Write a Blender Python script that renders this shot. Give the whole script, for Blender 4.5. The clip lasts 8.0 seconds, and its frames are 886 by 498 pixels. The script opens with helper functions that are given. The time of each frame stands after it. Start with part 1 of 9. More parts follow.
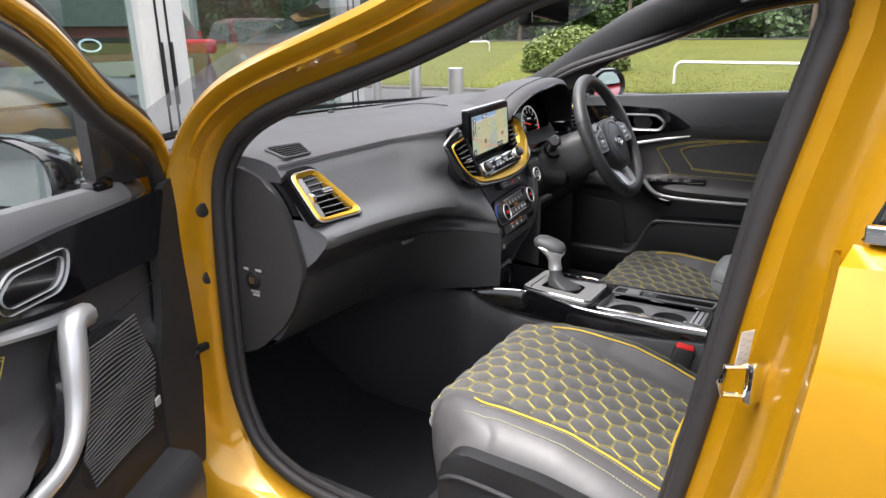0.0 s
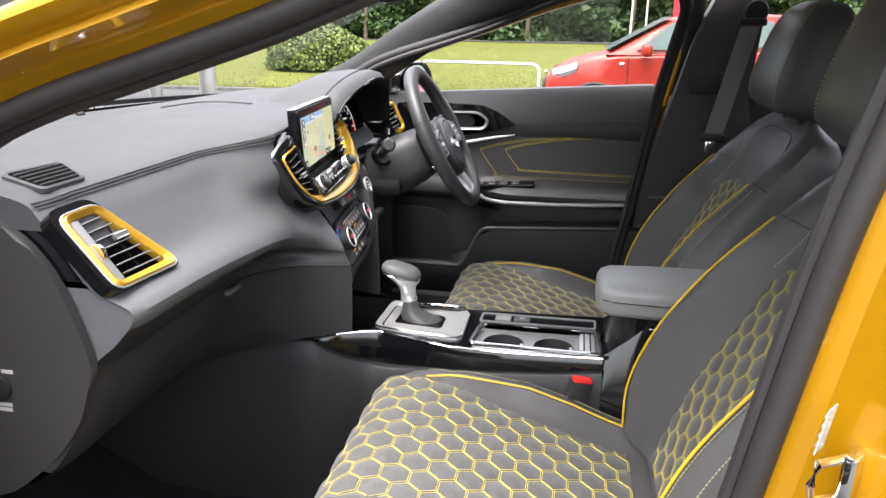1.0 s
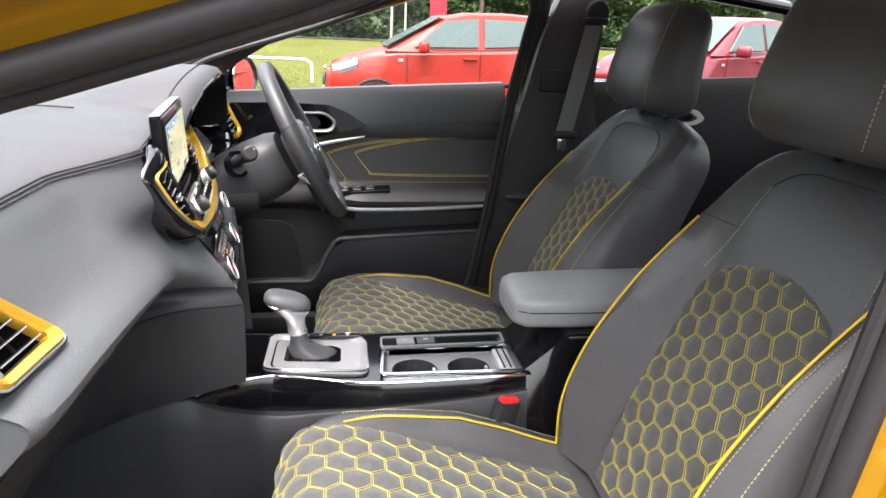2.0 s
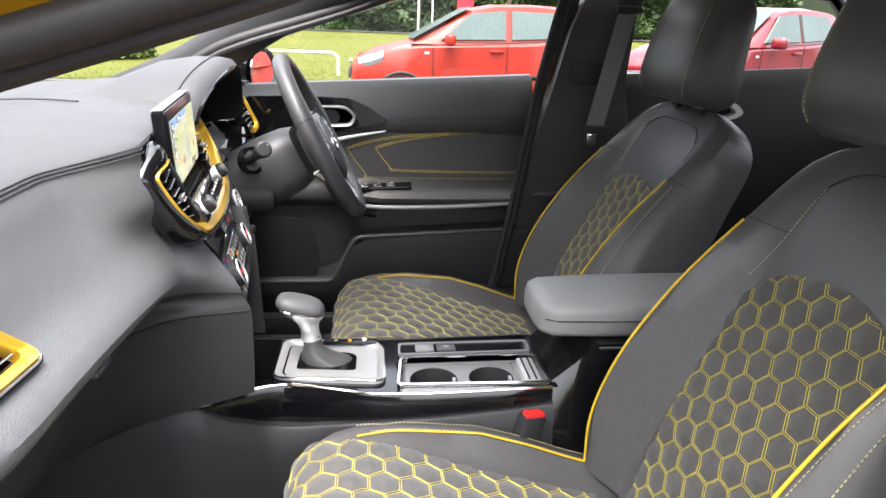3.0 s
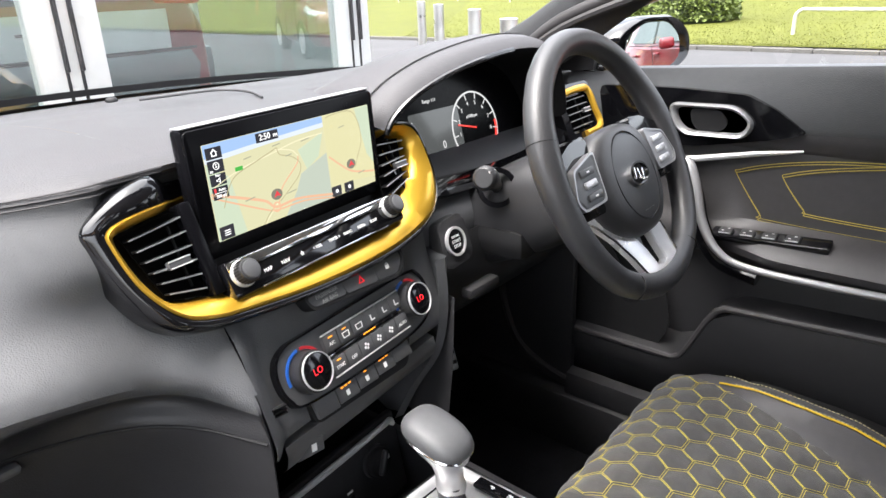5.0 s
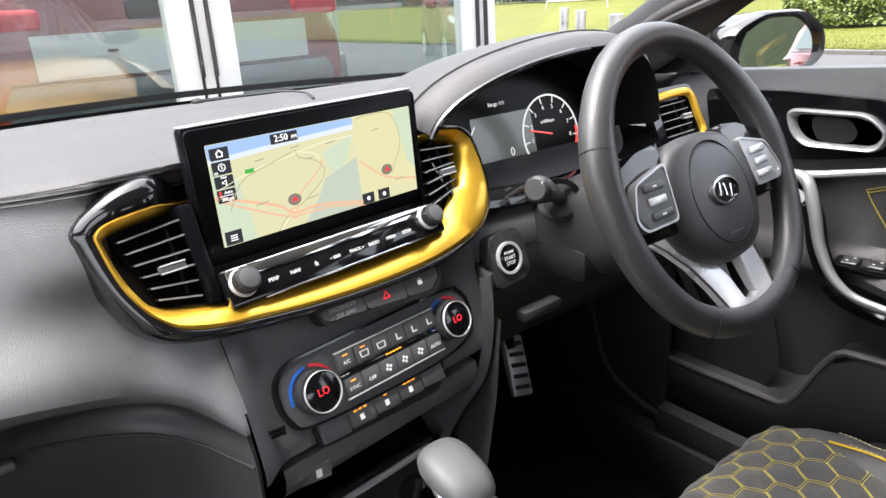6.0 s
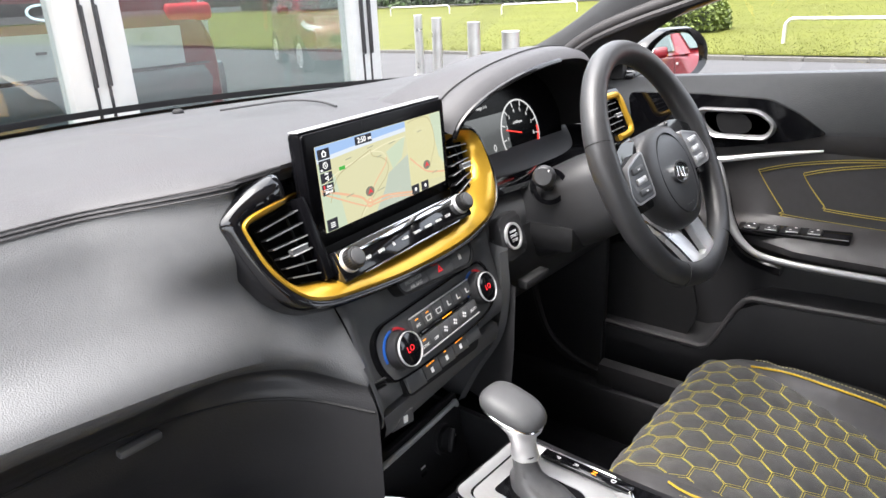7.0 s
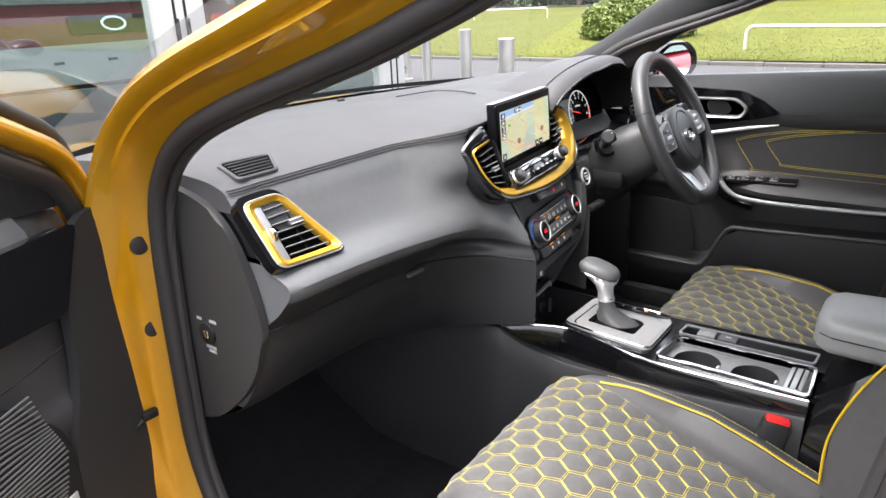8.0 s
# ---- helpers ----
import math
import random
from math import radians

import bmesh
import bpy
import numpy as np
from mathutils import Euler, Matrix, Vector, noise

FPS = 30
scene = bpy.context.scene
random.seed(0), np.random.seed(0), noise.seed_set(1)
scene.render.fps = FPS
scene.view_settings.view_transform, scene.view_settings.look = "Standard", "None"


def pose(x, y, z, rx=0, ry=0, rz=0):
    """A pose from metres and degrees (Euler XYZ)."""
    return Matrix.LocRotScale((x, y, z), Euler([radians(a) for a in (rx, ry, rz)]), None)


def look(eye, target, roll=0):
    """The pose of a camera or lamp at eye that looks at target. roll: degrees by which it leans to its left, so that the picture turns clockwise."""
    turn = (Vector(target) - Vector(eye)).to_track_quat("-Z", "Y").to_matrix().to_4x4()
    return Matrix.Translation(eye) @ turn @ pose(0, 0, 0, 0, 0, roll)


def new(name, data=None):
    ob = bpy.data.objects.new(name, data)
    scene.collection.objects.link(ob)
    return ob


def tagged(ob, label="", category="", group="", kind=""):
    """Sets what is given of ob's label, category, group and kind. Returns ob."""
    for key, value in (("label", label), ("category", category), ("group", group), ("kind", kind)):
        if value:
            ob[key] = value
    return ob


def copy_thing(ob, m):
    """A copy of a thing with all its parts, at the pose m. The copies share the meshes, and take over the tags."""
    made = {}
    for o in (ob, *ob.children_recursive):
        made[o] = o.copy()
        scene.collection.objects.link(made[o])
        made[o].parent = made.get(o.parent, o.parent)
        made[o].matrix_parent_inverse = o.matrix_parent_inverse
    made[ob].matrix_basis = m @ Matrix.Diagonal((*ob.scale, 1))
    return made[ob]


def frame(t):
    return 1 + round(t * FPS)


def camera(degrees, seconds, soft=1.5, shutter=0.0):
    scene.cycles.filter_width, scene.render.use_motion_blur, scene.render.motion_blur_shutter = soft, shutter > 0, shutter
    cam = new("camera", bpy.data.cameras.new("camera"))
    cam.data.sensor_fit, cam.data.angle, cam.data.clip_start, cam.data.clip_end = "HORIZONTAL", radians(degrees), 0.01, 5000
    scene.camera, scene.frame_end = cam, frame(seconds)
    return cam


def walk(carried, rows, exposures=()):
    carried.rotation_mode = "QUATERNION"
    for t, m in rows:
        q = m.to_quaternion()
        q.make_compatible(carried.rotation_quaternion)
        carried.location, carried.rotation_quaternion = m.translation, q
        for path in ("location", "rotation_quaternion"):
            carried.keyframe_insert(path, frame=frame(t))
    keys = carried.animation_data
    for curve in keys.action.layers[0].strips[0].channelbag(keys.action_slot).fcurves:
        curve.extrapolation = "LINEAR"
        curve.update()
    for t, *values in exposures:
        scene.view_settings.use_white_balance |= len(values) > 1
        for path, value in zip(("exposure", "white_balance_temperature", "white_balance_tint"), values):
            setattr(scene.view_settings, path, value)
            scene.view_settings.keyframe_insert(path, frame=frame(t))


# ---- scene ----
cam = camera(66.0, 8.0)
PATH = [
    (0, (0.739, -1.555, 1.305), (-0.27, 0.06, 0.693), -1.0),
    (0.5, (0.562, -1.434, 1.294), (-0.141, 0.334, 0.677), -0.2),
    (1, (0.419, -1.309, 1.265), (0.069, 0.561, 0.649), 0.7),
    (1.5, (0.268, -1.228, 1.258), (0.295, 0.676, 0.644), 1.8),
    (1.7, (0.213, -1.194, 1.257), (0.385, 0.702, 0.645), 2.1),
    (2.8, (0.152, -1.119, 1.243), (0.529, 0.746, 0.627), 2.4),
    (3, (0.193, -1.089, 1.246), (0.417, 0.795, 0.614), 2.0),
    (3.5, (0.317, -0.957, 1.248), (0.169, 0.925, 0.587), 1.0),
    (4, (0.396, -0.805, 1.235), (-0.132, 1.001, 0.556), -0.2),
    (4.5, (0.472, -0.628, 1.23), (-0.43, 1.017, 0.538), -1.4),
    (5, (0.498, -0.446, 1.237), (-0.707, 0.974, 0.509), -2.0),
    (6.3, (0.527, -0.312, 1.21), (-0.978, 0.815, 0.529), -3.5),
    (6.5, (0.508, -0.349, 1.214), (-0.95, 0.835, 0.527), -3.3),
    (7, (0.478, -0.574, 1.247), (-0.72, 0.868, 0.55), -2.6),
    (7.5, (0.496, -0.89, 1.278), (-0.539, 0.671, 0.577), -1.9),
    (8, (0.61, -1.214, 1.309), (-0.521, 0.285, 0.62), -2.3),
]
walk(cam, [(t, look(eye, target, roll)) for t, eye, target, roll in PATH], exposures=[(0.0, 2.18, 6500, 10), (0.5, 2.48, 6500, 10), (1.5, 2.75, 6500, 10), (3.0, 2.92, 6500, 10), (5.0, 2.95, 6500, 10), (7.0, 2.86, 6500, 10), (7.5, 2.75, 6500, 10), (8.0, 2.74, 6500, 10)])
DOOR_OPEN = 65.0

# ---- world and light ----
world = bpy.data.worlds.new("world")
scene.world = world
world.use_nodes = True
wn = world.node_tree.nodes
sky = wn.new("ShaderNodeTexSky")
sky.sky_type = "NISHITA"
sky.sun_disc = False
sky.sun_elevation, sky.sun_rotation = radians(72), radians(200)
sky.air_density, sky.dust_density, sky.ozone_density = 1.0, 6.0, 0.8
wn["Background"].inputs["Strength"].default_value = 0.165
cloud = wn.new("ShaderNodeHueSaturation")
cloud.inputs["Saturation"].default_value = 0.35
world.node_tree.links.new(sky.outputs[0], cloud.inputs["Color"])
world.node_tree.links.new(cloud.outputs[0], wn["Background"].inputs["Color"])
sun_data = bpy.data.lights.new("sun", "SUN")
sun_data.energy, sun_data.angle, sun_data.color = 0.8, radians(100), (1.0, 0.985, 0.96)
sun = new("sun", sun_data)
sun.matrix_world = look((-1.2, -0.35, 3.0), (0, 0, 0))


# ---- materials ----
def mat(name, base, rough=0.5, metal=0.0, spec=0.5, coat=0.0, noise_scale=0.0, noise_amount=0.0, bump_scale=0.0, bump=0.0,
        bump_kind="NOISE", wear=0.0, emit=0.0, sheen=0.0, distance=0.001, random_amount=0.0):
    """A principled material with colour variation at two scales and a fine relief."""
    m = bpy.data.materials.new(name)
    m.use_nodes = True
    n, links = m.node_tree.nodes, m.node_tree.links
    b = n["Principled BSDF"]
    b.inputs["Base Color"].default_value = (*base, 1)
    b.inputs["Roughness"].default_value = rough
    b.inputs["Metallic"].default_value = metal
    b.inputs["Specular IOR Level"].default_value = spec
    b.inputs["Coat Weight"].default_value = coat
    b.inputs["Coat Roughness"].default_value = 0.03
    b.inputs["Sheen Weight"].default_value = sheen
    if emit:
        b.inputs["Emission Color"].default_value = (*base, 1)
        b.inputs["Emission Strength"].default_value = emit
    co = n.new("ShaderNodeTexCoord")
    if noise_amount:
        big, small = n.new("ShaderNodeTexNoise"), n.new("ShaderNodeTexNoise")
        big.inputs["Scale"].default_value, small.inputs["Scale"].default_value = noise_scale, noise_scale * 14
        big.inputs["Detail"].default_value, small.inputs["Detail"].default_value = 5, 3
        add = n.new("ShaderNodeMath")
        add.operation = "ADD"
        ramp = n.new("ShaderNodeMapRange")
        ramp.inputs["From Min"].default_value, ramp.inputs["From Max"].default_value = 0.6, 1.4
        ramp.inputs["To Min"].default_value, ramp.inputs["To Max"].default_value = 1 - noise_amount, 1 + noise_amount
        mix = n.new("ShaderNodeVectorMath")
        mix.operation = "SCALE"
        mix.inputs[0].default_value = base
        for t in (big, small):
            links.new(co.outputs["Object"], t.inputs["Vector"])
        links.new(big.outputs[0], add.inputs[0])
        links.new(small.outputs[0], add.inputs[1])
        links.new(add.outputs[0], ramp.inputs["Value"])
        links.new(ramp.outputs[0], mix.inputs["Scale"])
        last = mix.outputs[0]
        if random_amount:
            info = n.new("ShaderNodeObjectInfo")
            rr = n.new("ShaderNodeMapRange")
            rr.inputs["To Min"].default_value, rr.inputs["To Max"].default_value = 1 - random_amount, 1 + random_amount
            m2 = n.new("ShaderNodeVectorMath")
            m2.operation = "SCALE"
            links.new(info.outputs["Random"], rr.inputs["Value"])
            links.new(last, m2.inputs[0])
            links.new(rr.outputs[0], m2.inputs["Scale"])
            last = m2.outputs[0]
        links.new(last, b.inputs["Base Color"])
        if wear:
            r2 = n.new("ShaderNodeMapRange")
            r2.inputs["From Min"].default_value, r2.inputs["From Max"].default_value = 0.3, 0.7
            r2.inputs["To Min"].default_value, r2.inputs["To Max"].default_value = max(0.02, rough - wear), rough + wear
            links.new(big.outputs[0], r2.inputs["Value"])
            links.new(r2.outputs[0], b.inputs["Roughness"])
    if bump:
        if bump_kind == "VORONOI":
            t = n.new("ShaderNodeTexVoronoi")
            t.feature = "SMOOTH_F1"
        else:
            t = n.new("ShaderNodeTexNoise")
            t.inputs["Detail"].default_value = 4
        t.inputs["Scale"].default_value = bump_scale
        bm_ = n.new("ShaderNodeBump")
        bm_.inputs["Strength"].default_value = bump
        bm_.inputs["Distance"].default_value = distance
        links.new(co.outputs["Object"], t.inputs["Vector"])
        links.new(t.outputs[0], bm_.inputs["Height"])
        links.new(bm_.outputs[0], b.inputs["Normal"])
    return m


def glass(name, ior=1.45, tint=(1, 1, 1), rough=0.0):
    """A thin pane: clear, with the gloss that its angle gives."""
    m = bpy.data.materials.new(name)
    m.use_nodes = True
    n, links = m.node_tree.nodes, m.node_tree.links
    n.remove(n["Principled BSDF"])
    a, g, f, mx = (n.new("ShaderNode" + k) for k in ("BsdfTransparent", "BsdfGlossy", "LayerWeight", "MixShader"))
    a.inputs[0].default_value = (*tint, 1)
    g.inputs["Roughness"].default_value = rough
    f.inputs["Blend"].default_value = 0.5
    power, scale_ = n.new("ShaderNodeMath"), n.new("ShaderNodeMath")
    power.operation, power.inputs[1].default_value = "POWER", 5.0
    base_gloss = 2 * ((ior - 1) / (ior + 1)) ** 2
    scale_.operation, scale_.inputs[1].default_value, scale_.inputs[2].default_value = "MULTIPLY_ADD", 1 - base_gloss, base_gloss
    links.new(f.outputs["Facing"], power.inputs[0])
    links.new(power.outputs[0], scale_.inputs[0])
    links.new(scale_.outputs[0], mx.inputs[0])
    links.new(a.outputs[0], mx.inputs[1])
    links.new(g.outputs[0], mx.inputs[2])
    links.new(mx.outputs[0], n["Material Output"].inputs[0])
    return m


SOFT = mat("soft_touch_dash", (0.078, 0.08, 0.085), 0.47, spec=0.45, noise_scale=6, noise_amount=0.08, bump_scale=820, bump=0.5, bump_kind="VORONOI", wear=0.06, distance=0.0008)
SOFTTOP = mat("dash_top_leatherette", (0.050, 0.049, 0.053), 0.55, spec=0.27, noise_scale=5, noise_amount=0.06, bump_scale=700, bump=0.45, bump_kind="VORONOI", wear=0.06, distance=0.0009)
LEATHER = mat("charcoal_leather", (0.078, 0.075, 0.078), 0.40, spec=0.5, noise_scale=5, noise_amount=0.1, bump_scale=700, bump=0.28, bump_kind="VORONOI", wear=0.08, distance=0.0007)
FABRIC = mat("charcoal_quilted_cloth", (0.074, 0.072, 0.071), 0.75, spec=0.3, noise_scale=9, noise_amount=0.12, bump_scale=1500, bump=0.5, wear=0.06, sheen=0.25)
GREYLEATHER = mat("grey_armrest_leather", (0.27, 0.272, 0.275), 0.42, spec=0.5, noise_scale=6, noise_amount=0.06, bump_scale=800, bump=0.22, bump_kind="VORONOI", wear=0.05, distance=0.0006)
PLASTIC = mat("black_grained_plastic", (0.026, 0.026, 0.028), 0.45, spec=0.4, noise_scale=6, noise_amount=0.12, bump_scale=900, bump=0.25, wear=0.06)
ENDTRIM = mat("smooth_dark_trim", (0.026, 0.025, 0.026), 0.5, spec=0.4, noise_scale=6, noise_amount=0.08, bump_scale=900, bump=0.15, wear=0.05)
DOORTRIM = mat("dark_door_trim", (0.048, 0.046, 0.048), 0.45, spec=0.45, noise_scale=6, noise_amount=0.1, bump_scale=800, bump=0.25, bump_kind="VORONOI", wear=0.06)
# near-black without gloss: paints the shade of a deep slot
SLOTSHADE = mat("black_slot_shade", (0.003, 0.003, 0.003), 0.9, spec=0.02, noise_scale=20, noise_amount=0.2)
SEATBASE = mat("black_seat_plastic", (0.013, 0.013, 0.014), 0.5, spec=0.35, noise_scale=8, noise_amount=0.12, bump_scale=900, bump=0.2, wear=0.06)
DARK = mat("matt_black_plastic", (0.008, 0.008, 0.009), 0.6, spec=0.3, noise_scale=10, noise_amount=0.15)
CARPET = mat("black_carpet", (0.011, 0.011, 0.013), 0.95, spec=0.1, noise_scale=30, noise_amount=0.35, bump_scale=900, bump=0.8)
RUBBER = mat("black_rubber_seal", (0.022, 0.02, 0.021), 0.55, spec=0.4, noise_scale=12, noise_amount=0.15)
GLOSS = mat("piano_black", (0.004, 0.004, 0.005), 0.08, spec=0.5, coat=0.25, noise_scale=4, noise_amount=0.1, wear=0.03)
CHROME = mat("satin_chrome", (0.66, 0.66, 0.67), 0.36, metal=0.45, noise_scale=20, noise_amount=0.015, wear=0.01)
BRIGHT = mat("bright_chrome", (0.8, 0.8, 0.81), 0.08, metal=1.0, noise_scale=20, noise_amount=0.04, wear=0.03)
SILVER = mat("silver_paint_trim", (0.55, 0.55, 0.56), 0.33, metal=0.4, noise_scale=20, noise_amount=0.02, wear=0.01)
YELLOW = mat("yellow_metallic_car_paint", (0.43, 0.212, 0.002), 0.34, metal=0.4, spec=0.4, coat=0.9, noise_scale=3, noise_amount=0.05, wear=0.04)
YTRIM = mat("yellow_satin_trim", (0.68, 0.40, 0.04), 0.3, metal=0.7, spec=0.5, coat=0.3, noise_scale=8, noise_amount=0.03, wear=0.015)
STITCH = mat("yellow_thread", (0.66, 0.54, 0.08), 0.7, noise_scale=200, noise_amount=0.2)
PIPING = mat("yellow_piping", (0.64, 0.43, 0.02), 0.55, noise_scale=60, noise_amount=0.12)
DOORSTITCH = mat("dull_yellow_thread", (0.42, 0.33, 0.06), 0.7, noise_scale=200, noise_amount=0.25)
BOOT = mat("soft_black_gaiter", (0.06, 0.06, 0.063), 0.4, noise_scale=8, noise_amount=0.15, bump_scale=500, bump=0.3)
PALESTITCH = mat("pale_thread", (0.42, 0.38, 0.22), 0.7, noise_scale=200, noise_amount=0.2)
GREYTHREAD = mat("dark_grey_thread", (0.030, 0.030, 0.032), 0.7, noise_scale=200, noise_amount=0.3)
DARKSTITCH = mat("dark_thread", (0.018, 0.018, 0.02), 0.7, noise_scale=200, noise_amount=0.2)
RED = mat("red_buckle_plastic", (0.75, 0.03, 0.03), 0.4, noise_scale=30, noise_amount=0.08)
WHITEINK = mat("white_ink", (0.75, 0.75, 0.75), 0.5, noise_scale=90, noise_amount=0.05)
GREYINK = mat("grey_ink", (0.3, 0.3, 0.3), 0.5, noise_scale=90, noise_amount=0.05)
PULLPLASTIC = mat("grey_rib_plastic", (0.085, 0.085, 0.088), 0.45, noise_scale=30, noise_amount=0.08)
GATE = mat("brushed_silver_gate", (0.36, 0.36, 0.365), 0.33, metal=0.35, noise_scale=14, noise_amount=0.06, wear=0.04)
PULLGREY = mat("satin_grey_pull_handle", (0.36, 0.36, 0.37), 0.34, metal=0.55, noise_scale=20, noise_amount=0.02, wear=0.02)
SPOKE = mat("satin_silver_spoke", (0.93, 0.93, 0.94), 0.3, metal=0.35, noise_scale=20, noise_amount=0.04, wear=0.05)
KNOB = mat("grey_knob_leather", (0.08, 0.081, 0.085), 0.48, spec=0.45, noise_scale=8, noise_amount=0.08, bump_scale=700, bump=0.2, bump_kind="VORONOI", wear=0.05, distance=0.0005)
SLATEDGE = mat("satin_grey_slat_edge", (0.30, 0.30, 0.31), 0.35, metal=0.3, noise_scale=20, noise_amount=0.05)
SLAT = mat("satin_black_slat", (0.006, 0.006, 0.007), 0.5, spec=0.25, noise_scale=20, noise_amount=0.1)
NECK = mat("satin_silver_lever", (0.62, 0.62, 0.63), 0.3, metal=0.6, noise_scale=20, noise_amount=0.02)
TRAYGREY = mat("silver_grey_tray", (0.24, 0.24, 0.245), 0.4, metal=0.3, noise_scale=20, noise_amount=0.06, wear=0.05)
WHEELSKIN = mat("wheel_leather", (0.043, 0.043, 0.046), 0.42, spec=0.5, noise_scale=6, noise_amount=0.1, bump_scale=700, bump=0.3, bump_kind="VORONOI", wear=0.06, distance=0.0006)
KNEE = mat("dark_grained_trim", (0.019, 0.019, 0.021), 0.5, spec=0.4, noise_scale=6, noise_amount=0.1, bump_scale=700, bump=0.3, bump_kind="VORONOI", wear=0.06, distance=0.0007)
DIM = mat("coated_display_glass", (0.004, 0.004, 0.005), 0.2, spec=0.08, noise_scale=4, noise_amount=0.1)
BUTTON = mat("dark_grey_button", (0.068, 0.069, 0.073), 0.45, noise_scale=30, noise_amount=0.08, bump_scale=1200, bump=0.1)
PAPER = mat("printed_white_label", (0.42, 0.42, 0.41), 0.5, noise_scale=60, noise_amount=0.08)
GLASS = glass("clear_car_glass")
SHOWGLASS = glass("showroom_double_glazing", 1.75, (0.82, 0.88, 0.87))
MIRROR = mat("mirror_silvering", (0.85, 0.87, 0.88), 0.01, metal=1.0)
LED_RED = mat("red_led_digits", (0.9, 0.02, 0.03), 0.5, emit=0.06)
LED_AMBER = mat("amber_led", (1.0, 0.32, 0.02), 0.5, emit=0.25)


def screen_mat(name, base, strength):
    m = mat(name, (0.004, 0.004, 0.004), 0.12, spec=0.5)
    b = m.node_tree.nodes["Principled BSDF"]
    b.inputs["Emission Color"].default_value = (*base, 1)
    b.inputs["Emission Strength"].default_value = strength * 0.29
    return m


MAP_LAND = screen_mat("lit_map_land", (0.62, 0.60, 0.38), 0.60)
MAP_SIDE = screen_mat("lit_map_inset", (0.64, 0.61, 0.36), 0.60)
MAP_PALE = screen_mat("lit_map_field", (0.52, 0.60, 0.45), 0.60)
MAP_GREY = screen_mat("lit_map_town", (0.45, 0.5, 0.42), 0.62)
MAP_BROWN = screen_mat("lit_map_brown_lane", (0.44, 0.40, 0.24), 0.6)
MAP_DIM = screen_mat("lit_map_place_names", (0.36, 0.36, 0.26), 0.6)
MAP_TOWN = screen_mat("lit_map_disc", (0.20, 0.19, 0.15), 0.6)
MAP_SKY = screen_mat("lit_map_sky", (0.33, 0.48, 0.74), 0.6)
MAP_CLOUD = screen_mat("lit_map_haze", (0.62, 0.68, 0.75), 0.62)
MAP_ROAD = screen_mat("lit_map_main_road", (0.70, 0.42, 0.27), 0.62)
MAP_LANE = screen_mat("lit_map_lane", (0.66, 0.62, 0.42), 0.7)
MAP_RED = screen_mat("lit_map_marker", (0.62, 0.05, 0.06), 0.7)
MAP_ICON = screen_mat("screen_icon_dark", (0.02, 0.02, 0.025), 1.0)
MAP_WHITE = screen_mat("lit_white_symbol", (0.8, 0.8, 0.8), 0.9)
MAP_GREEN = screen_mat("lit_green_sign", (0.05, 0.3, 0.05), 0.8)
CLUSTER_LIT = screen_mat("lit_cluster_grey", (0.16, 0.17, 0.17), 0.3)
CLUSTER_WHITE = screen_mat("lit_cluster_white", (0.7, 0.7, 0.7), 0.55)
CLUSTER_RED = screen_mat("lit_cluster_red", (0.75, 0.05, 0.04), 0.8)


# ---- mesh helpers ----
def part(name, bm, material, parent=None, label="", smooth=True, angle=40):
    """Links a bmesh as one mesh object under a thing or a part."""
    bmesh.ops.recalc_face_normals(bm, faces=bm.faces[:])
    me = bpy.data.meshes.new(name)
    bm.to_mesh(me)
    bm.free()
    if smooth:
        me.polygons.foreach_set("use_smooth", [True] * len(me.polygons))
        me.set_sharp_from_angle(angle=radians(angle))
    me.materials.append(material)
    ob = new(name, me)
    if parent is not None:
        ob.parent = parent
        if parent.type == "EMPTY":
            ob.matrix_parent_inverse = parent.matrix_basis.inverted()
    if label:
        tagged(ob, label)
    return ob


def thing(name, at, label, category, group="", kind=""):
    e = new(name)
    e.empty_display_size = 0.05
    e.matrix_basis = Matrix.Translation(at)
    return tagged(e, label, category, group, kind)


def solo(name, bm, material, label, category, group="", kind="", smooth=True, angle=40):
    return tagged(part(name, bm, material, None, "", smooth, angle), label, category, group, kind)


def spline(points, n, closed=False):
    """Points of a smooth curve through the given ones, evenly stepped from knot to knot."""
    P = [Vector(p) for p in points]
    k = len(P)
    out = []
    spans = k if closed else k - 1
    total = n if closed else n - 1
    for i in range(n):
        f = i * spans / total
        j = min(int(f), spans - 1)
        t = f - j
        g = (lambda q: P[q % k]) if closed else (lambda q: P[max(0, min(k - 1, q))])
        a, b, c, d = g(j - 1), g(j), g(j + 1), g(j + 2)
        out.append(0.5 * ((2 * b) + (c - a) * t + (2 * a - 5 * b + 4 * c - d) * t * t + (3 * b - a - 3 * c + d) * t ** 3))
    return out


def lerp_table(table, x):
    """Straight-line look-up in rows (x, value)."""
    if x <= table[0][0]:
        return table[0][1]
    for (a, p), (b, q) in zip(table, table[1:]):
        if x <= b:
            return p + (q - p) * (x - a) / (b - a)
    return table[-1][1]


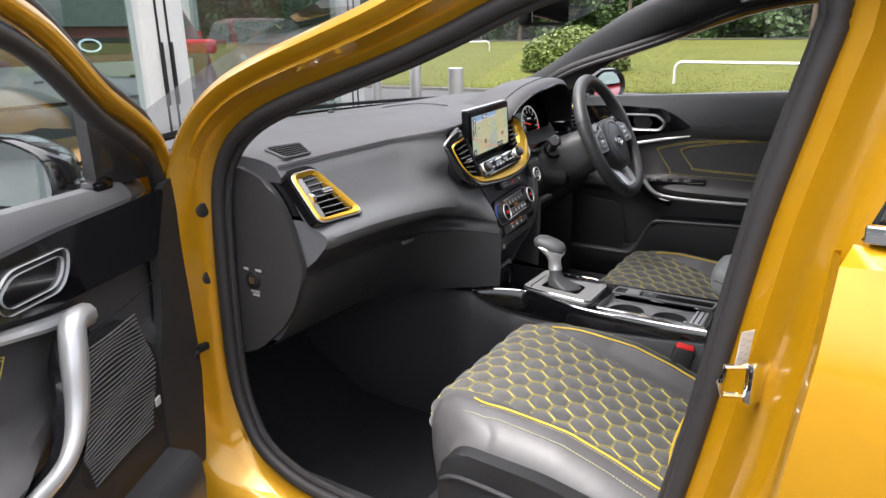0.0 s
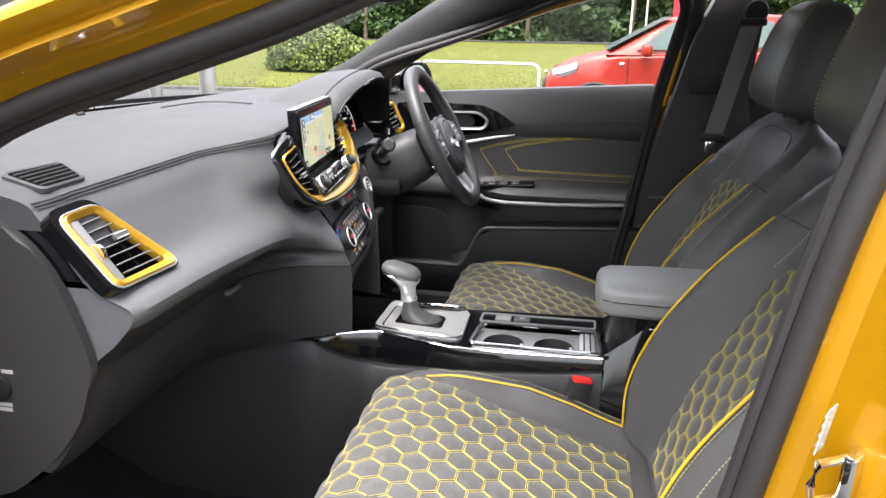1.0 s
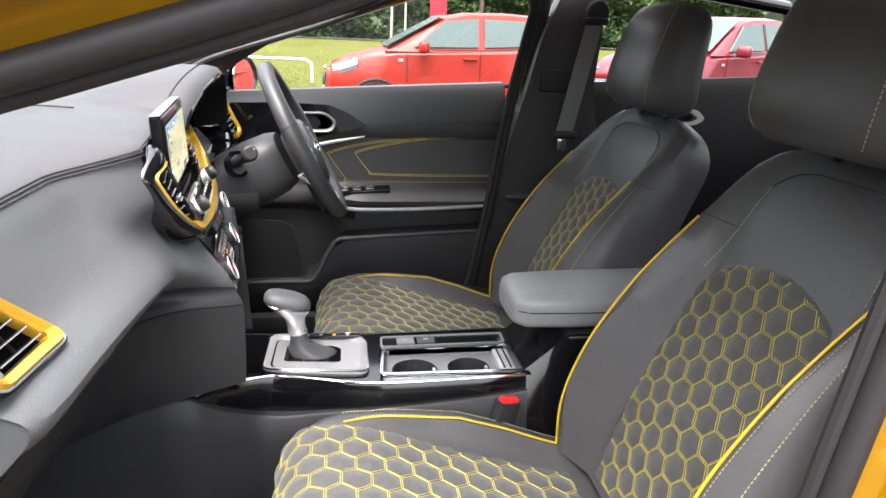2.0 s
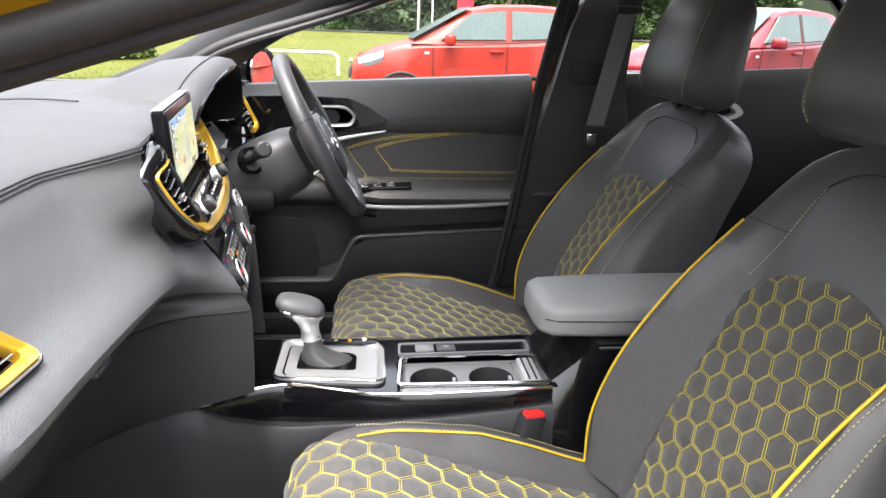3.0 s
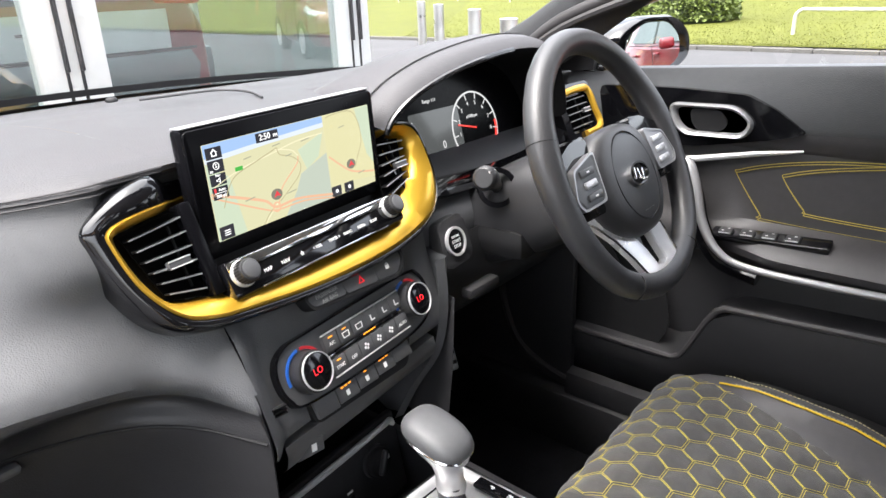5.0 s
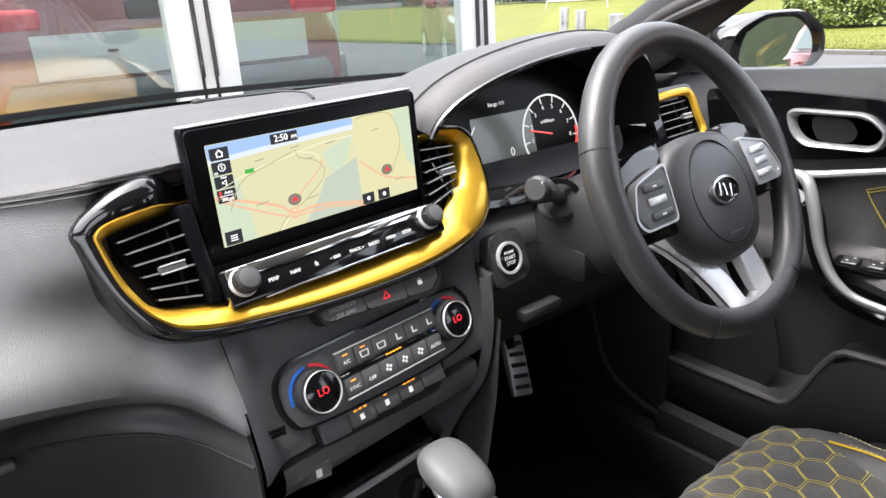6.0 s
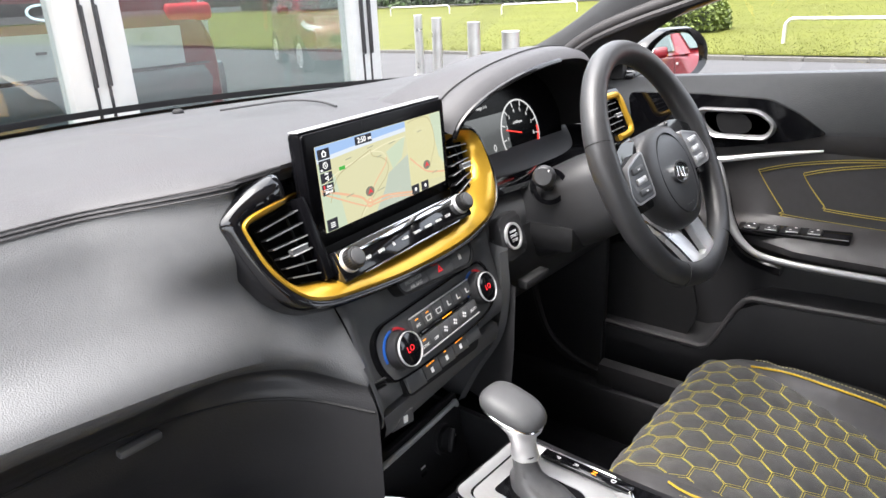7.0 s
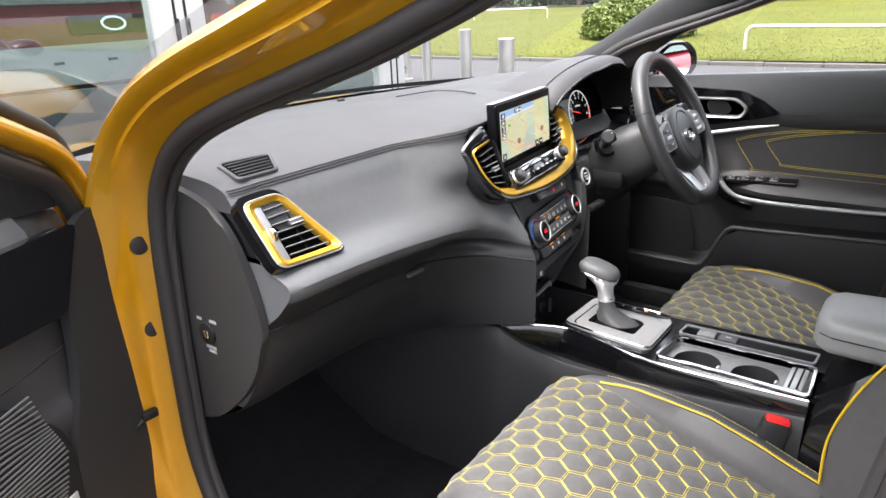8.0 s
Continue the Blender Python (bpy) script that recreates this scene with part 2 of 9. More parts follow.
def spline_table(table, x):
    """Smooth look-up in rows (x, value)."""
    for i, ((a, p), (b, q)) in enumerate(zip(table, table[1:])):
        if x <= b or i == len(table) - 2:
            t = max(0.0, min(1.0, (x - a) / (b - a)))
            m0 = (q - table[i - 1][1]) / (b - table[i - 1][0]) if i else (q - p) / (b - a)
            m1 = (table[i + 2][1] - p) / (table[i + 2][0] - a) if i + 2 < len(table) else (q - p) / (b - a)
            h = b - a
            return (2 * t ** 3 - 3 * t * t + 1) * p + (t ** 3 - 2 * t * t + t) * h * m0 + (3 * t * t - 2 * t ** 3) * q + (t ** 3 - t * t) * h * m1
    return table[-1][1]


def loft(rows, close_u=False, close_v=False, caps=False):
    """A sheet through rows of points, all rows of one length."""
    bm = bmesh.new()
    V = [[bm.verts.new(p) for p in r] for r in rows]
    m, n = len(V), len(V[0])
    for i in range(m if close_u else m - 1):
        for j in range(n if close_v else n - 1):
            q = [V[i][j], V[(i + 1) % m][j], V[(i + 1) % m][(j + 1) % n], V[i][(j + 1) % n]]
            bm.faces.new(q)
    if caps:
        bm.faces.new(V[0][::-1])
        bm.faces.new(V[-1])
    return bm


def tube(points, radius, sides=8, closed=False, flat=1.0):
    """A round bar along points."""
    P = [Vector(p) for p in points]
    rows, k, up = [], len(P), Vector((0.13, 0.21, 0.97))
    for i in range(k):
        a = P[(i - 1) % k] if closed or i else P[0]
        b = P[(i + 1) % k] if closed or i < k - 1 else P[-1]
        d = (b - a).normalized()
        s = d.cross(up).normalized()
        w = s.cross(d).normalized()
        r = radius[i] if isinstance(radius, (list, tuple)) else radius
        rows.append([P[i] + r * (math.cos(2 * math.pi * j / sides) * s + flat * math.sin(2 * math.pi * j / sides) * w) for j in range(sides)])
    return loft(rows, close_u=closed, close_v=True, caps=not closed)


def box(size, at=(0, 0, 0), bevel=0.0, m=None, segments=2):
    """A box with rounded edges; at: its middle."""
    bm = bmesh.new()
    bmesh.ops.create_cube(bm, size=1.0)
    bmesh.ops.scale(bm, vec=size, verts=bm.verts)
    if bevel:
        bmesh.ops.bevel(bm, geom=bm.edges[:], offset=bevel, segments=segments, profile=0.5, affect="EDGES", clamp_overlap=True)
    bmesh.ops.translate(bm, vec=at, verts=bm.verts)
    if m is not None:
        bm.transform(m)
    return bm


def cyl(radius, depth, at=(0, 0, 0), m=None, sides=32, bevel=0.0, radius2=None):
    """A round along local z with softened rims; at: its middle."""
    bm = bmesh.new()
    bmesh.ops.create_cone(bm, cap_ends=True, segments=sides, radius1=radius, radius2=radius if radius2 is None else radius2, depth=depth)
    if bevel:
        rims = [e for e in bm.edges if any(len(f.verts) > 4 for f in e.link_faces)]
        bmesh.ops.bevel(bm, geom=rims, offset=bevel, segments=2, profile=0.5, affect="EDGES", clamp_overlap=True)
    bmesh.ops.translate(bm, vec=at, verts=bm.verts)
    if m is not None:
        bm.transform(m)
    return bm


def plate(outline, low, high, m=None, bevel=0.0):
    """A flat piece: an outline in x and y, from z low to z high."""
    bm = bmesh.new()
    a = [bm.verts.new((x, y, low)) for x, y in outline]
    b = [bm.verts.new((x, y, high)) for x, y in outline]
    bm.faces.new(a[::-1])
    top = bm.faces.new(b)
    k = len(a)
    for i in range(k):
        bm.faces.new((a[i], a[(i + 1) % k], b[(i + 1) % k], b[i]))
    if bevel:
        bmesh.ops.bevel(bm, geom=list(top.edges), offset=bevel, segments=2, profile=0.5, affect="EDGES", clamp_overlap=True)
    bmesh.ops.triangulate(bm, faces=[f for f in bm.faces if len(f.verts) > 4])
    if m is not None:
        bm.transform(m)
    return bm


def band(outer, inner, low, high, m=None):
    """A flat ring between two outlines of one count."""
    k = len(outer)
    rows = []
    for i in range(k):
        (ox, oy), (ix, iy) = outer[i], inner[i]
        rows.append([(ox, oy, low), (ox, oy, high), (ix, iy, high), (ix, iy, low)])
    bm = loft(rows, close_u=True, close_v=True)
    if m is not None:
        bm.transform(m)
    return bm


def rounded(points, r, n=4):
    """An outline with its corners rounded by r."""
    out, k = [], len(points)
    for i in range(k):
        a, b, c = (Vector(points[j % k]) for j in (i - 1, i, i + 1))
        d1, d2 = (a - b), (c - b)
        q = min(r, d1.length / 2.05, d2.length / 2.05)
        p1, p2 = b + d1.normalized() * q, b + d2.normalized() * q
        for s in range(n + 1):
            t = s / n
            p = (1 - t) ** 2 * p1 + 2 * t * (1 - t) * b + t * t * p2
            out.append((p.x, p.y))
    return out


def rect(w, h, r=0.0, cx=0.0, cy=0.0, n=3):
    P = [(cx - w / 2, cy - h / 2), (cx + w / 2, cy - h / 2), (cx + w / 2, cy + h / 2), (cx - w / 2, cy + h / 2)]
    return rounded(P, r, n) if r else P


def circle(r, n=24, cx=0.0, cy=0.0, ry=None, a0=0.0, a1=360.0):
    k = n if a1 - a0 >= 360 else n + 1
    return [(cx + r * math.cos(radians(a0 + (a1 - a0) * i / n)), cy + (ry or r) * math.sin(radians(a0 + (a1 - a0) * i / n))) for i in range(k)]


def arc_band(r0, r1, a0, a1, low, high, m=None, n=20, cx=0.0, cy=0.0):
    rows = []
    for i in range(n + 1):
        a = radians(a0 + (a1 - a0) * i / n)
        c, s = math.cos(a), math.sin(a)
        rows.append([(cx + r0 * c, cy + r0 * s, low), (cx + r0 * c, cy + r0 * s, high), (cx + r1 * c, cy + r1 * s, high), (cx + r1 * c, cy + r1 * s, low)])
    bm = loft(rows, close_v=True, caps=True)
    if m is not None:
        bm.transform(m)
    return bm


def join(*bms):
    """Several bmeshes as one."""
    out = bmesh.new()
    for b in bms:
        me = bpy.data.meshes.new("join")
        b.to_mesh(me)
        b.free()
        out.from_mesh(me)
        bpy.data.meshes.remove(me)
    return out


def lettering(text, height, m, thick=0.0002):
    """Words in the built-in font, middle at m's origin, in its x and y."""
    cu = bpy.data.curves.new("words", "FONT")
    cu.body, cu.size, cu.extrude, cu.align_x, cu.align_y, cu.resolution_u = text, height * 1.35, thick, "CENTER", "CENTER", 2
    ob = bpy.data.objects.new("words", cu)
    me = bpy.data.meshes.new_from_object(ob)
    bm = bmesh.new()
    bm.from_mesh(me)
    bm.transform(m)
    bpy.data.objects.remove(ob)
    bpy.data.meshes.remove(me)
    bpy.data.curves.remove(cu)
    return bm


def axes(o, u, v):
    """A matrix with origin o, x along u, y nearly along v."""
    u = Vector(u).normalized()
    n = u.cross(Vector(v)).normalized()
    v = n.cross(u)
    m = Matrix((u, v, n)).transposed().to_4x4()
    m.translation = o
    return m


# ---- the car's shell ----
def sill_z(x):
    """Height of the window sills: they rise towards the rear."""
    return 1.068 + 0.042 * (x + 0.07) / 0.75


SEAL = [(0.36, 1.358), (0.218, 1.304), (0.133, 1.272), (0.011, 1.233), (-0.097, 1.199), (-0.188, 1.161), (-0.255, 1.109), (-0.297, 1.03),
        (-0.312, 0.9), (-0.318, 0.76), (-0.318, 0.63), (-0.298, 0.536), (-0.259, 0.467), (-0.183, 0.425), (-0.09, 0.408), (0.12, 0.4),
        (0.36, 0.402), (0.5, 0.43), (0.56, 0.53), (0.585, 0.66), (0.61, 0.8), (0.632, 0.95), (0.655, 1.1), (0.685, 1.24), (0.70, 1.33), (0.66, 1.385), (0.54, 1.39)]
LOOP = spline([(x, 0, z) for x, z in SEAL], 96, closed=True)


def loop_offset(off, y):
    """The door opening's line, moved outwards in its own plane by off(x, z) and to y(x, z)."""
    k, out = len(LOOP), []
    for i in range(k):
        d = (LOOP[(i + 1) % k] - LOOP[i - 1]).normalized()
        p = LOOP[i]
        nrm = Vector((d.z, 0, -d.x))
        if nrm.dot(p - Vector((0.2, 0, 0.9))) < 0:
            nrm = -nrm
        q = p + nrm * off(p.x, p.z)
        out.append(Vector((q.x, y(p.x, p.z), q.z)))
    return out


def eased(a, b, y):
    f = max(0.0, min(1.0, (y - a) / (b - a)))
    return f * f * (3 - 2 * f)


def steps(a, b, n):
    return [a + (b - a) * k / n for k in range(n + 1)]


def zone(x, z, pillar, hinge, floor_, back):
    """A value that glides round the opening: A-pillar, hinge pillar, sill, B-pillar."""
    wa = eased(0.84, 1.22, z)
    wf = max(0.0, min(1.0, (0.6 - z) / 0.15))
    wb = max(0.0, min(1.0, (x - 0.35) / 0.2))
    low = hinge * (1 - wb) + back * wb
    low = low * (1 - wf) + floor_ * wf
    up = pillar * (1 - wb) + back * wb
    return low * (1 - wa) + up * wa


body = thing("yellow_hatchback", (0.3, 0, 0.0), "yellow metallic hatchback body shell with dark trim inside", "car body")
for s, nm in ((-1, "near"), (1, "far")):
    rings = [
        loop_offset(lambda x, z: -0.004, lambda x, z: -0.692),
        loop_offset(lambda x, z: 0.006, lambda x, z: -0.705),
        loop_offset(lambda x, z: zone(x, z, 0.018, 0.012, 0.022, 0.03), lambda x, z: -0.712),
        loop_offset(lambda x, z: zone(x, z, 0.027, 0.018, 0.034, 0.048), lambda x, z: zone(x, z, -0.730, -0.745, -0.735, -0.74)),
        loop_offset(lambda x, z: zone(x, z, 0.034, 0.022, 0.040, 0.056), lambda x, z: zone(x, z, -0.744, -0.770, -0.75, -0.762)),
        loop_offset(lambda x, z: zone(x, z, 0.041, 0.026, 0.046, 0.062), lambda x, z: zone(x, z, -0.741, -0.785, -0.76, -0.775)),
        loop_offset(lambda x, z: zone(x, z, 0.047, 0.030, 0.060, 0.072), lambda x, z: zone(x, z, -0.751, -0.798, -0.78, -0.790)),
        loop_offset(lambda x, z: zone(x, z, 0.060, 0.034, 0.075, 0.082), lambda x, z: zone(x, z, -0.758, -0.806, -0.8, -0.803)),
        loop_offset(lambda x, z: zone(x, z, 0.076, 0.042, 0.095, 0.092), lambda x, z: zone(x, z, -0.740, -0.812, -0.818, -0.806)),
        loop_offset(lambda x, z: zone(x, z, 0.084, 0.05, 0.11, 0.1), lambda x, z: zone(x, z, -0.700, -0.815, -0.83, -0.806)),
    ]
    rings = [[Vector((p.x, -s * p.y if s > 0 else p.y, p.z)) for p in r] for r in rings]
    if s < 0:
        part("door_aperture", loft(rings, close_v=True), YELLOW, body, "glossy yellow painted door surround")
    line = [Vector((p.x, -s * p.y if s > 0 else p.y, p.z)) for p in loop_offset(lambda x, z: -0.004, lambda x, z: -0.702)]
    part("weather_seal", tube(line, 0.0135, 10, closed=True), RUBBER, body, "soft black rubber door seal")
    line = [Vector((p.x, -s * p.y if s > 0 else p.y, p.z)) for p in loop_offset(lambda x, z: -0.018, lambda x, z: -0.69)]
    part("seal_lip", tube(line, 0.008, 8, closed=True), RUBBER, body)

# hinge bolts, check strap and striker in the near opening
for z, x in ((0.984, -0.327), (0.846, -0.337)):
    part("hinge_plug", cyl(0.0145, 0.008, m=axes((x + 0.004, -0.722, z), (0, -1, 0), (0, 0, 1)), bevel=0.002, sides=20), RUBBER, body, "round black rubber plug")
part("check_strap", join(tube([(-0.335, -0.75, 0.708), (-0.334, -0.785, 0.692), (-0.337, -0.822, 0.676)], 0.0050, 8), box((0.014, 0.026, 0.014), (-0.335, -0.755, 0.706), 0.002)), DARK, body, "dark metal door check strap")
striker = part("striker", join(
    box((0.012, 0.03, 0.05), (0, 0, 0), 0.003, m=Matrix.Translation((0.672, -0.758, 0.905)) @ Matrix.Rotation(radians(-35), 4, "Z")),
    tube([(0.67, -0.758, 0.925), (0.638, -0.775, 0.924), (0.634, -0.778, 0.905), (0.638, -0.775, 0.888), (0.67, -0.758, 0.886)], 0.0038, 8)), BRIGHT, body, "chrome door striker loop")
LABEL_AT = Matrix.Translation((0.652, -0.741, 0.938)) @ Matrix.Rotation(radians(-38), 4, "Z") @ Matrix.Rotation(radians(6), 4, "Y")
label_ = part("data_label", box((0.001, 0.019, 0.046), (0, 0, 0), m=LABEL_AT), PAPER, body, "white printed label with plain bars")
for k in range(9):
    for side in (-1, 1):
        part("printed_bar", box((0.0004, 0.004 + 0.003 * ((k * 5 + side) % 3) / 2, 0.0018), (side * 0.0007, 0.0042 * (-1 if k % 2 else 1), -0.018 + 0.0045 * k), m=LABEL_AT), GREYINK, label_)
for i in range(4):
    part("label_bar", box((0.001, 0.014, 0.003), (-0.0012, 0, 0.008 - 0.010 * i), m=Matrix.Translation((0.652, -0.741, 0.945)) @ Matrix.Rotation(radians(-38), 4, "Z") @ Matrix.Rotation(radians(6), 4, "Y")), GREYINK, body)

# floor, bulkhead and rear closing panels
part("floor_carpet", join(box((2.6, 1.44, 0.03), (0.5, 0.0, 0.27), 0.004)), CARPET, body, "black cabin carpet")
part("bulkhead", loft([[Vector((x, y, z)) for y in (-0.72, -0.3, 0.0, 0.3, 0.74)] for x, z in ((-0.3, 0.287), (-0.42, 0.30), (-0.58, 0.40), (-0.68, 0.55), (-0.7, 0.85), (-0.72, 1.0))]), CARPET, body, "black footwell lining")
for s in (-1, 1):
    part("sill_trim", box((1.0, 0.05, 0.05), (0.13, s * 0.672, 0.385), 0.012) if s < 0 else box((1.25, 0.09, 0.15), (0.05, 0.70, 0.335), 0.025), PLASTIC, body, "black scuff plate")
    part("kick_panel", box((0.58, 0.02, 0.74), (-0.41, s * (0.70 if s > 0 else 0.69), 0.65), 0.006) if s > 0 else box((0.35, 0.02, 0.55), (-0.5, s * 0.69, 0.55), 0.006), KNEE, body)
part("rear_panel", box((0.04, 1.5, 0.95), (1.82, 0, 0.7), 0.02), PLASTIC, body, "dark rear cabin panel")

# roof, headlining, windscreen
def roof_row(x, z, w, lift, n=9):
    return [Vector((x, w * (2 * i / (n - 1) - 1), z + lift * (1 - (2 * i / (n - 1) - 1) ** 2))) for i in range(n)]


part("roof", loft([roof_row(x, z, w, 0.03) for x, z, w in ((0.06, 1.425, 0.61), (0.25, 1.452, 0.62), (0.6, 1.468, 0.63), (1.1, 1.46, 0.62), (1.9, 1.39, 0.58))]), YELLOW, body, "yellow painted roof")
part("headlining", loft([roof_row(x, z, w, 0.03) for x, z, w in ((0.06, 1.41, 0.6), (0.25, 1.432, 0.61), (0.6, 1.445, 0.62), (1.1, 1.438, 0.61), (1.88, 1.37, 0.57))]), mat("grey_headlining", (0.72, 0.72, 0.70), 0.9, noise_scale=40, noise_amount=0.08, bump_scale=900, bump=0.3), body, "pale grey cloth headlining")


def screen_base(y):
    return -0.865 + 0.36 * y * y


def screen_point(f, y0):
    """A point of the windscreen: f from base to top, y0 from -1 to 1."""
    yb, yt = 0.765 * y0, 0.615 * y0
    a = Vector((screen_base(yb), yb, 1.058 - 0.012 * y0 * y0))
    b = Vector((0.05 + 0.07 * y0 * y0, yt, 1.45 - 0.03 * y0 * y0))
    p = a.lerp(b, f)
    p.z += 0.03 * math.sin(math.pi * f)
    return p


ws = part("windscreen", loft([[screen_point(i / 10, -1 + j / 8) for j in range(17)] for i in range(11)]), GLASS, body, "clear curved windscreen")
ws.visible_shadow = False
part("screen_border", loft([[screen_point(f, -1 + j / 12) + Vector((0, 0, 0.002 - (0.012 if k == 2 else 0))) for k, f in enumerate((0.0, 0.028, 0.028))] for j in range(25)]), DARK, body, "black border of the windscreen")
part("scuttle", loft([[Vector((screen_base(0.765 * y) + dx, 0.765 * y * sc, z)) for dx, z, sc in ((0.0, 1.052, 1.0), (-0.03, 1.035, 1.0), (-0.09, 1.02, 1.0))] for y in [-1 + j / 12 for j in range(25)]]), PLASTIC, body, "black plastic scuttle below the windscreen")
part("mirror_stalk", tube([(0.02, 0.0, 1.42), (0.03, 0.0, 1.395), (0.045, 0.0, 1.36)], 0.012, 10), DARK, body)
rv = part("rear_view_mirror", box((0.035, 0.23, 0.07), (0.055, 0.0, 1.345), 0.014, segments=3), DARK, body, "black rear-view mirror")
part("mirror_glass", box((0.002, 0.21, 0.055), (0.0745, 0.0, 1.345), 0.0), MIRROR, rv)

# far A-pillar trim: a lofted oval along the pillar
line = spline([(-0.60, 0.745, 0.965), (-0.27, 0.735, 1.102), (-0.06, 0.722, 1.232), (0.11, 0.70, 1.325), (0.36, 0.655, 1.415)], 22)
rows = []
for i, p in enumerate(line):
    d = (line[min(i + 1, 21)] - line[max(i - 1, 0)]).normalized()
    side = Vector((-d.z, 0, d.x)).normalized()
    rows.append([p + side * 0.056 * math.cos(a) - Vector((0, 0.02 * math.sin(a), 0)) for a in [2 * math.pi * k / 14 for k in range(14)]])
part("pillar_trim", loft(rows, close_v=True, caps=True), PLASTIC, body, "dark grey windscreen pillar trim")

# far B-pillar trim and its yellow edge, belt and fittings
bp = part("b_pillar_trim", plate(rounded([(0.60, 0.30), (1.02, 0.30), (0.95, 0.80), (0.885, 1.10), (0.905, 1.42), (0.80, 1.42), (0.725, 1.24), (0.692, 1.10), (0.645, 0.92), (0.618, 0.80)], 0.02), 0.0, 0.06, m=axes((0, 0.785, 0), (1, 0, 0), (0, 0, 1)), bevel=0.014), DOORTRIM, body, "dark plastic B-pillar trim")
part("pillar_ledge", box((0.20, 0.03, 0.012), (0.75, 0.722, 0.80), 0.004), DOORTRIM, bp)
part("pillar_step", box((0.10, 0.012, 0.06), (0.78, 0.722, 1.13), 0.005), PLASTIC, bp)
part("aperture_edge", tube([(0.672, 0.772, 1.06), (0.70, 0.772, 1.2), (0.74, 0.762, 1.33), (0.77, 0.75, 1.42)], 0.008, 8), YELLOW, body, "thin yellow painted pillar edge")

# near B-pillar: inner trim behind the seal, rear door skin and its window
part("b_pillar_trim", plate(rounded([(0.635, 0.36), (0.93, 0.36), (0.92, 0.80), (0.90, 1.10), (0.93, 1.42), (0.76, 1.42), (0.72, 1.24), (0.69, 1.10), (0.665, 0.92), (0.65, 0.80)], 0.02), -0.05, 0.0, m=axes((0, -0.70, 0), (1, 0, 0), (0, 0, 1))), DOORTRIM, body, "dark plastic B-pillar trim")

# wings, bonnet and nose, seen over the dashboard and mirrored in the showroom glass
def bonnet_z(x):
    return lerp_table([(-1.78, 0.80), (-1.72, 0.875), (-1.6, 0.925), (-1.35, 0.978), (-1.1, 1.012), (-0.9, 1.03)], x)


rows = []
for x in (-1.74, -1.70, -1.64, -1.56, -1.42, -1.25, -1.08, -0.93):
    w = lerp_table([(-1.75, 0.60), (-1.5, 0.68), (-1.0, 0.715)], x)
    rows.append([Vector((x + 0.16 * (j / 8 - 1) ** 2 * (1 if x < -1.2 else 0.6), w * (j / 8 - 1), bonnet_z(x) - 0.035 * (j / 8 - 1) ** 4 + (0.012 if abs(abs(j - 8) - 5) < 1 else 0))) for j in range(17)])
part("bonnet", loft(rows), YELLOW, body, "yellow painted bonnet with two creases")
for s in (-1, 1):
    rows = []
    for x in (-1.66, -1.5, -1.3, -1.1, -0.9, -0.7, -0.5, -0.36):
        zt = bonnet_z(max(-1.7, min(-0.9, x))) - 0.005
        rows.append([Vector((x, s * y, z)) for y, z in ((0.70, zt - 0.01), (0.755, zt - 0.02), (0.80, zt - 0.07), (0.835, zt - 0.18), (0.845, 0.7), (0.85, 0.5), (0.83, 0.3))])
    part("front_wing", loft(rows), YELLOW, body, "yellow painted front wing")
    lamp = part("headlamp", plate(rounded([(0.36, 0.70), (0.80, 0.80), (0.82, 0.74), (0.72, 0.66), (0.42, 0.64)], 0.02), 0.0, 0.05, m=axes((-1.745, 0, 0), (0, s, 0), (0, 0, 1)), bevel=0.008), BRIGHT, body, "clear headlamp with chrome reflectors")
    for j in range(2):
        part("reflector", cyl(0.026, 0.012, m=axes((-1.80, s * (0.55 + 0.12 * j), 0.712), (0, 1, 0), (0, 0, 1)), bevel=0.003, sides=20), MAP_WHITE, lamp)
nose = part("front_bumper", loft([[Vector((x + 0.10 * (j / 8 - 1) ** 2, 0.80 * (j / 8 - 1), z)) for j in range(17)] for x, z in ((-1.735, 0.79), (-1.77, 0.70), (-1.80, 0.55), (-1.79, 0.35), (-1.72, 0.22))]), YELLOW, body, "yellow painted front bumper")
part("grille", plate(rounded([(-0.5, 0.57), (0.5, 0.57), (0.46, 0.69), (-0.46, 0.69)], 0.03), 0.0, 0.03, m=axes((-1.785, 0, 0), (0, 1, 0), (0, 0, 1)), bevel=0.006), GLOSS, nose, "gloss black grille")
part("oval_badge", band(circle(0.062, 32, ry=0.034), circle(0.052, 32, ry=0.026), 0.0, 0.012, m=axes((-1.80, 0, 0.80), (0, -1, 0), (0, 0, 1))), BRIGHT, nose, "chrome oval badge")


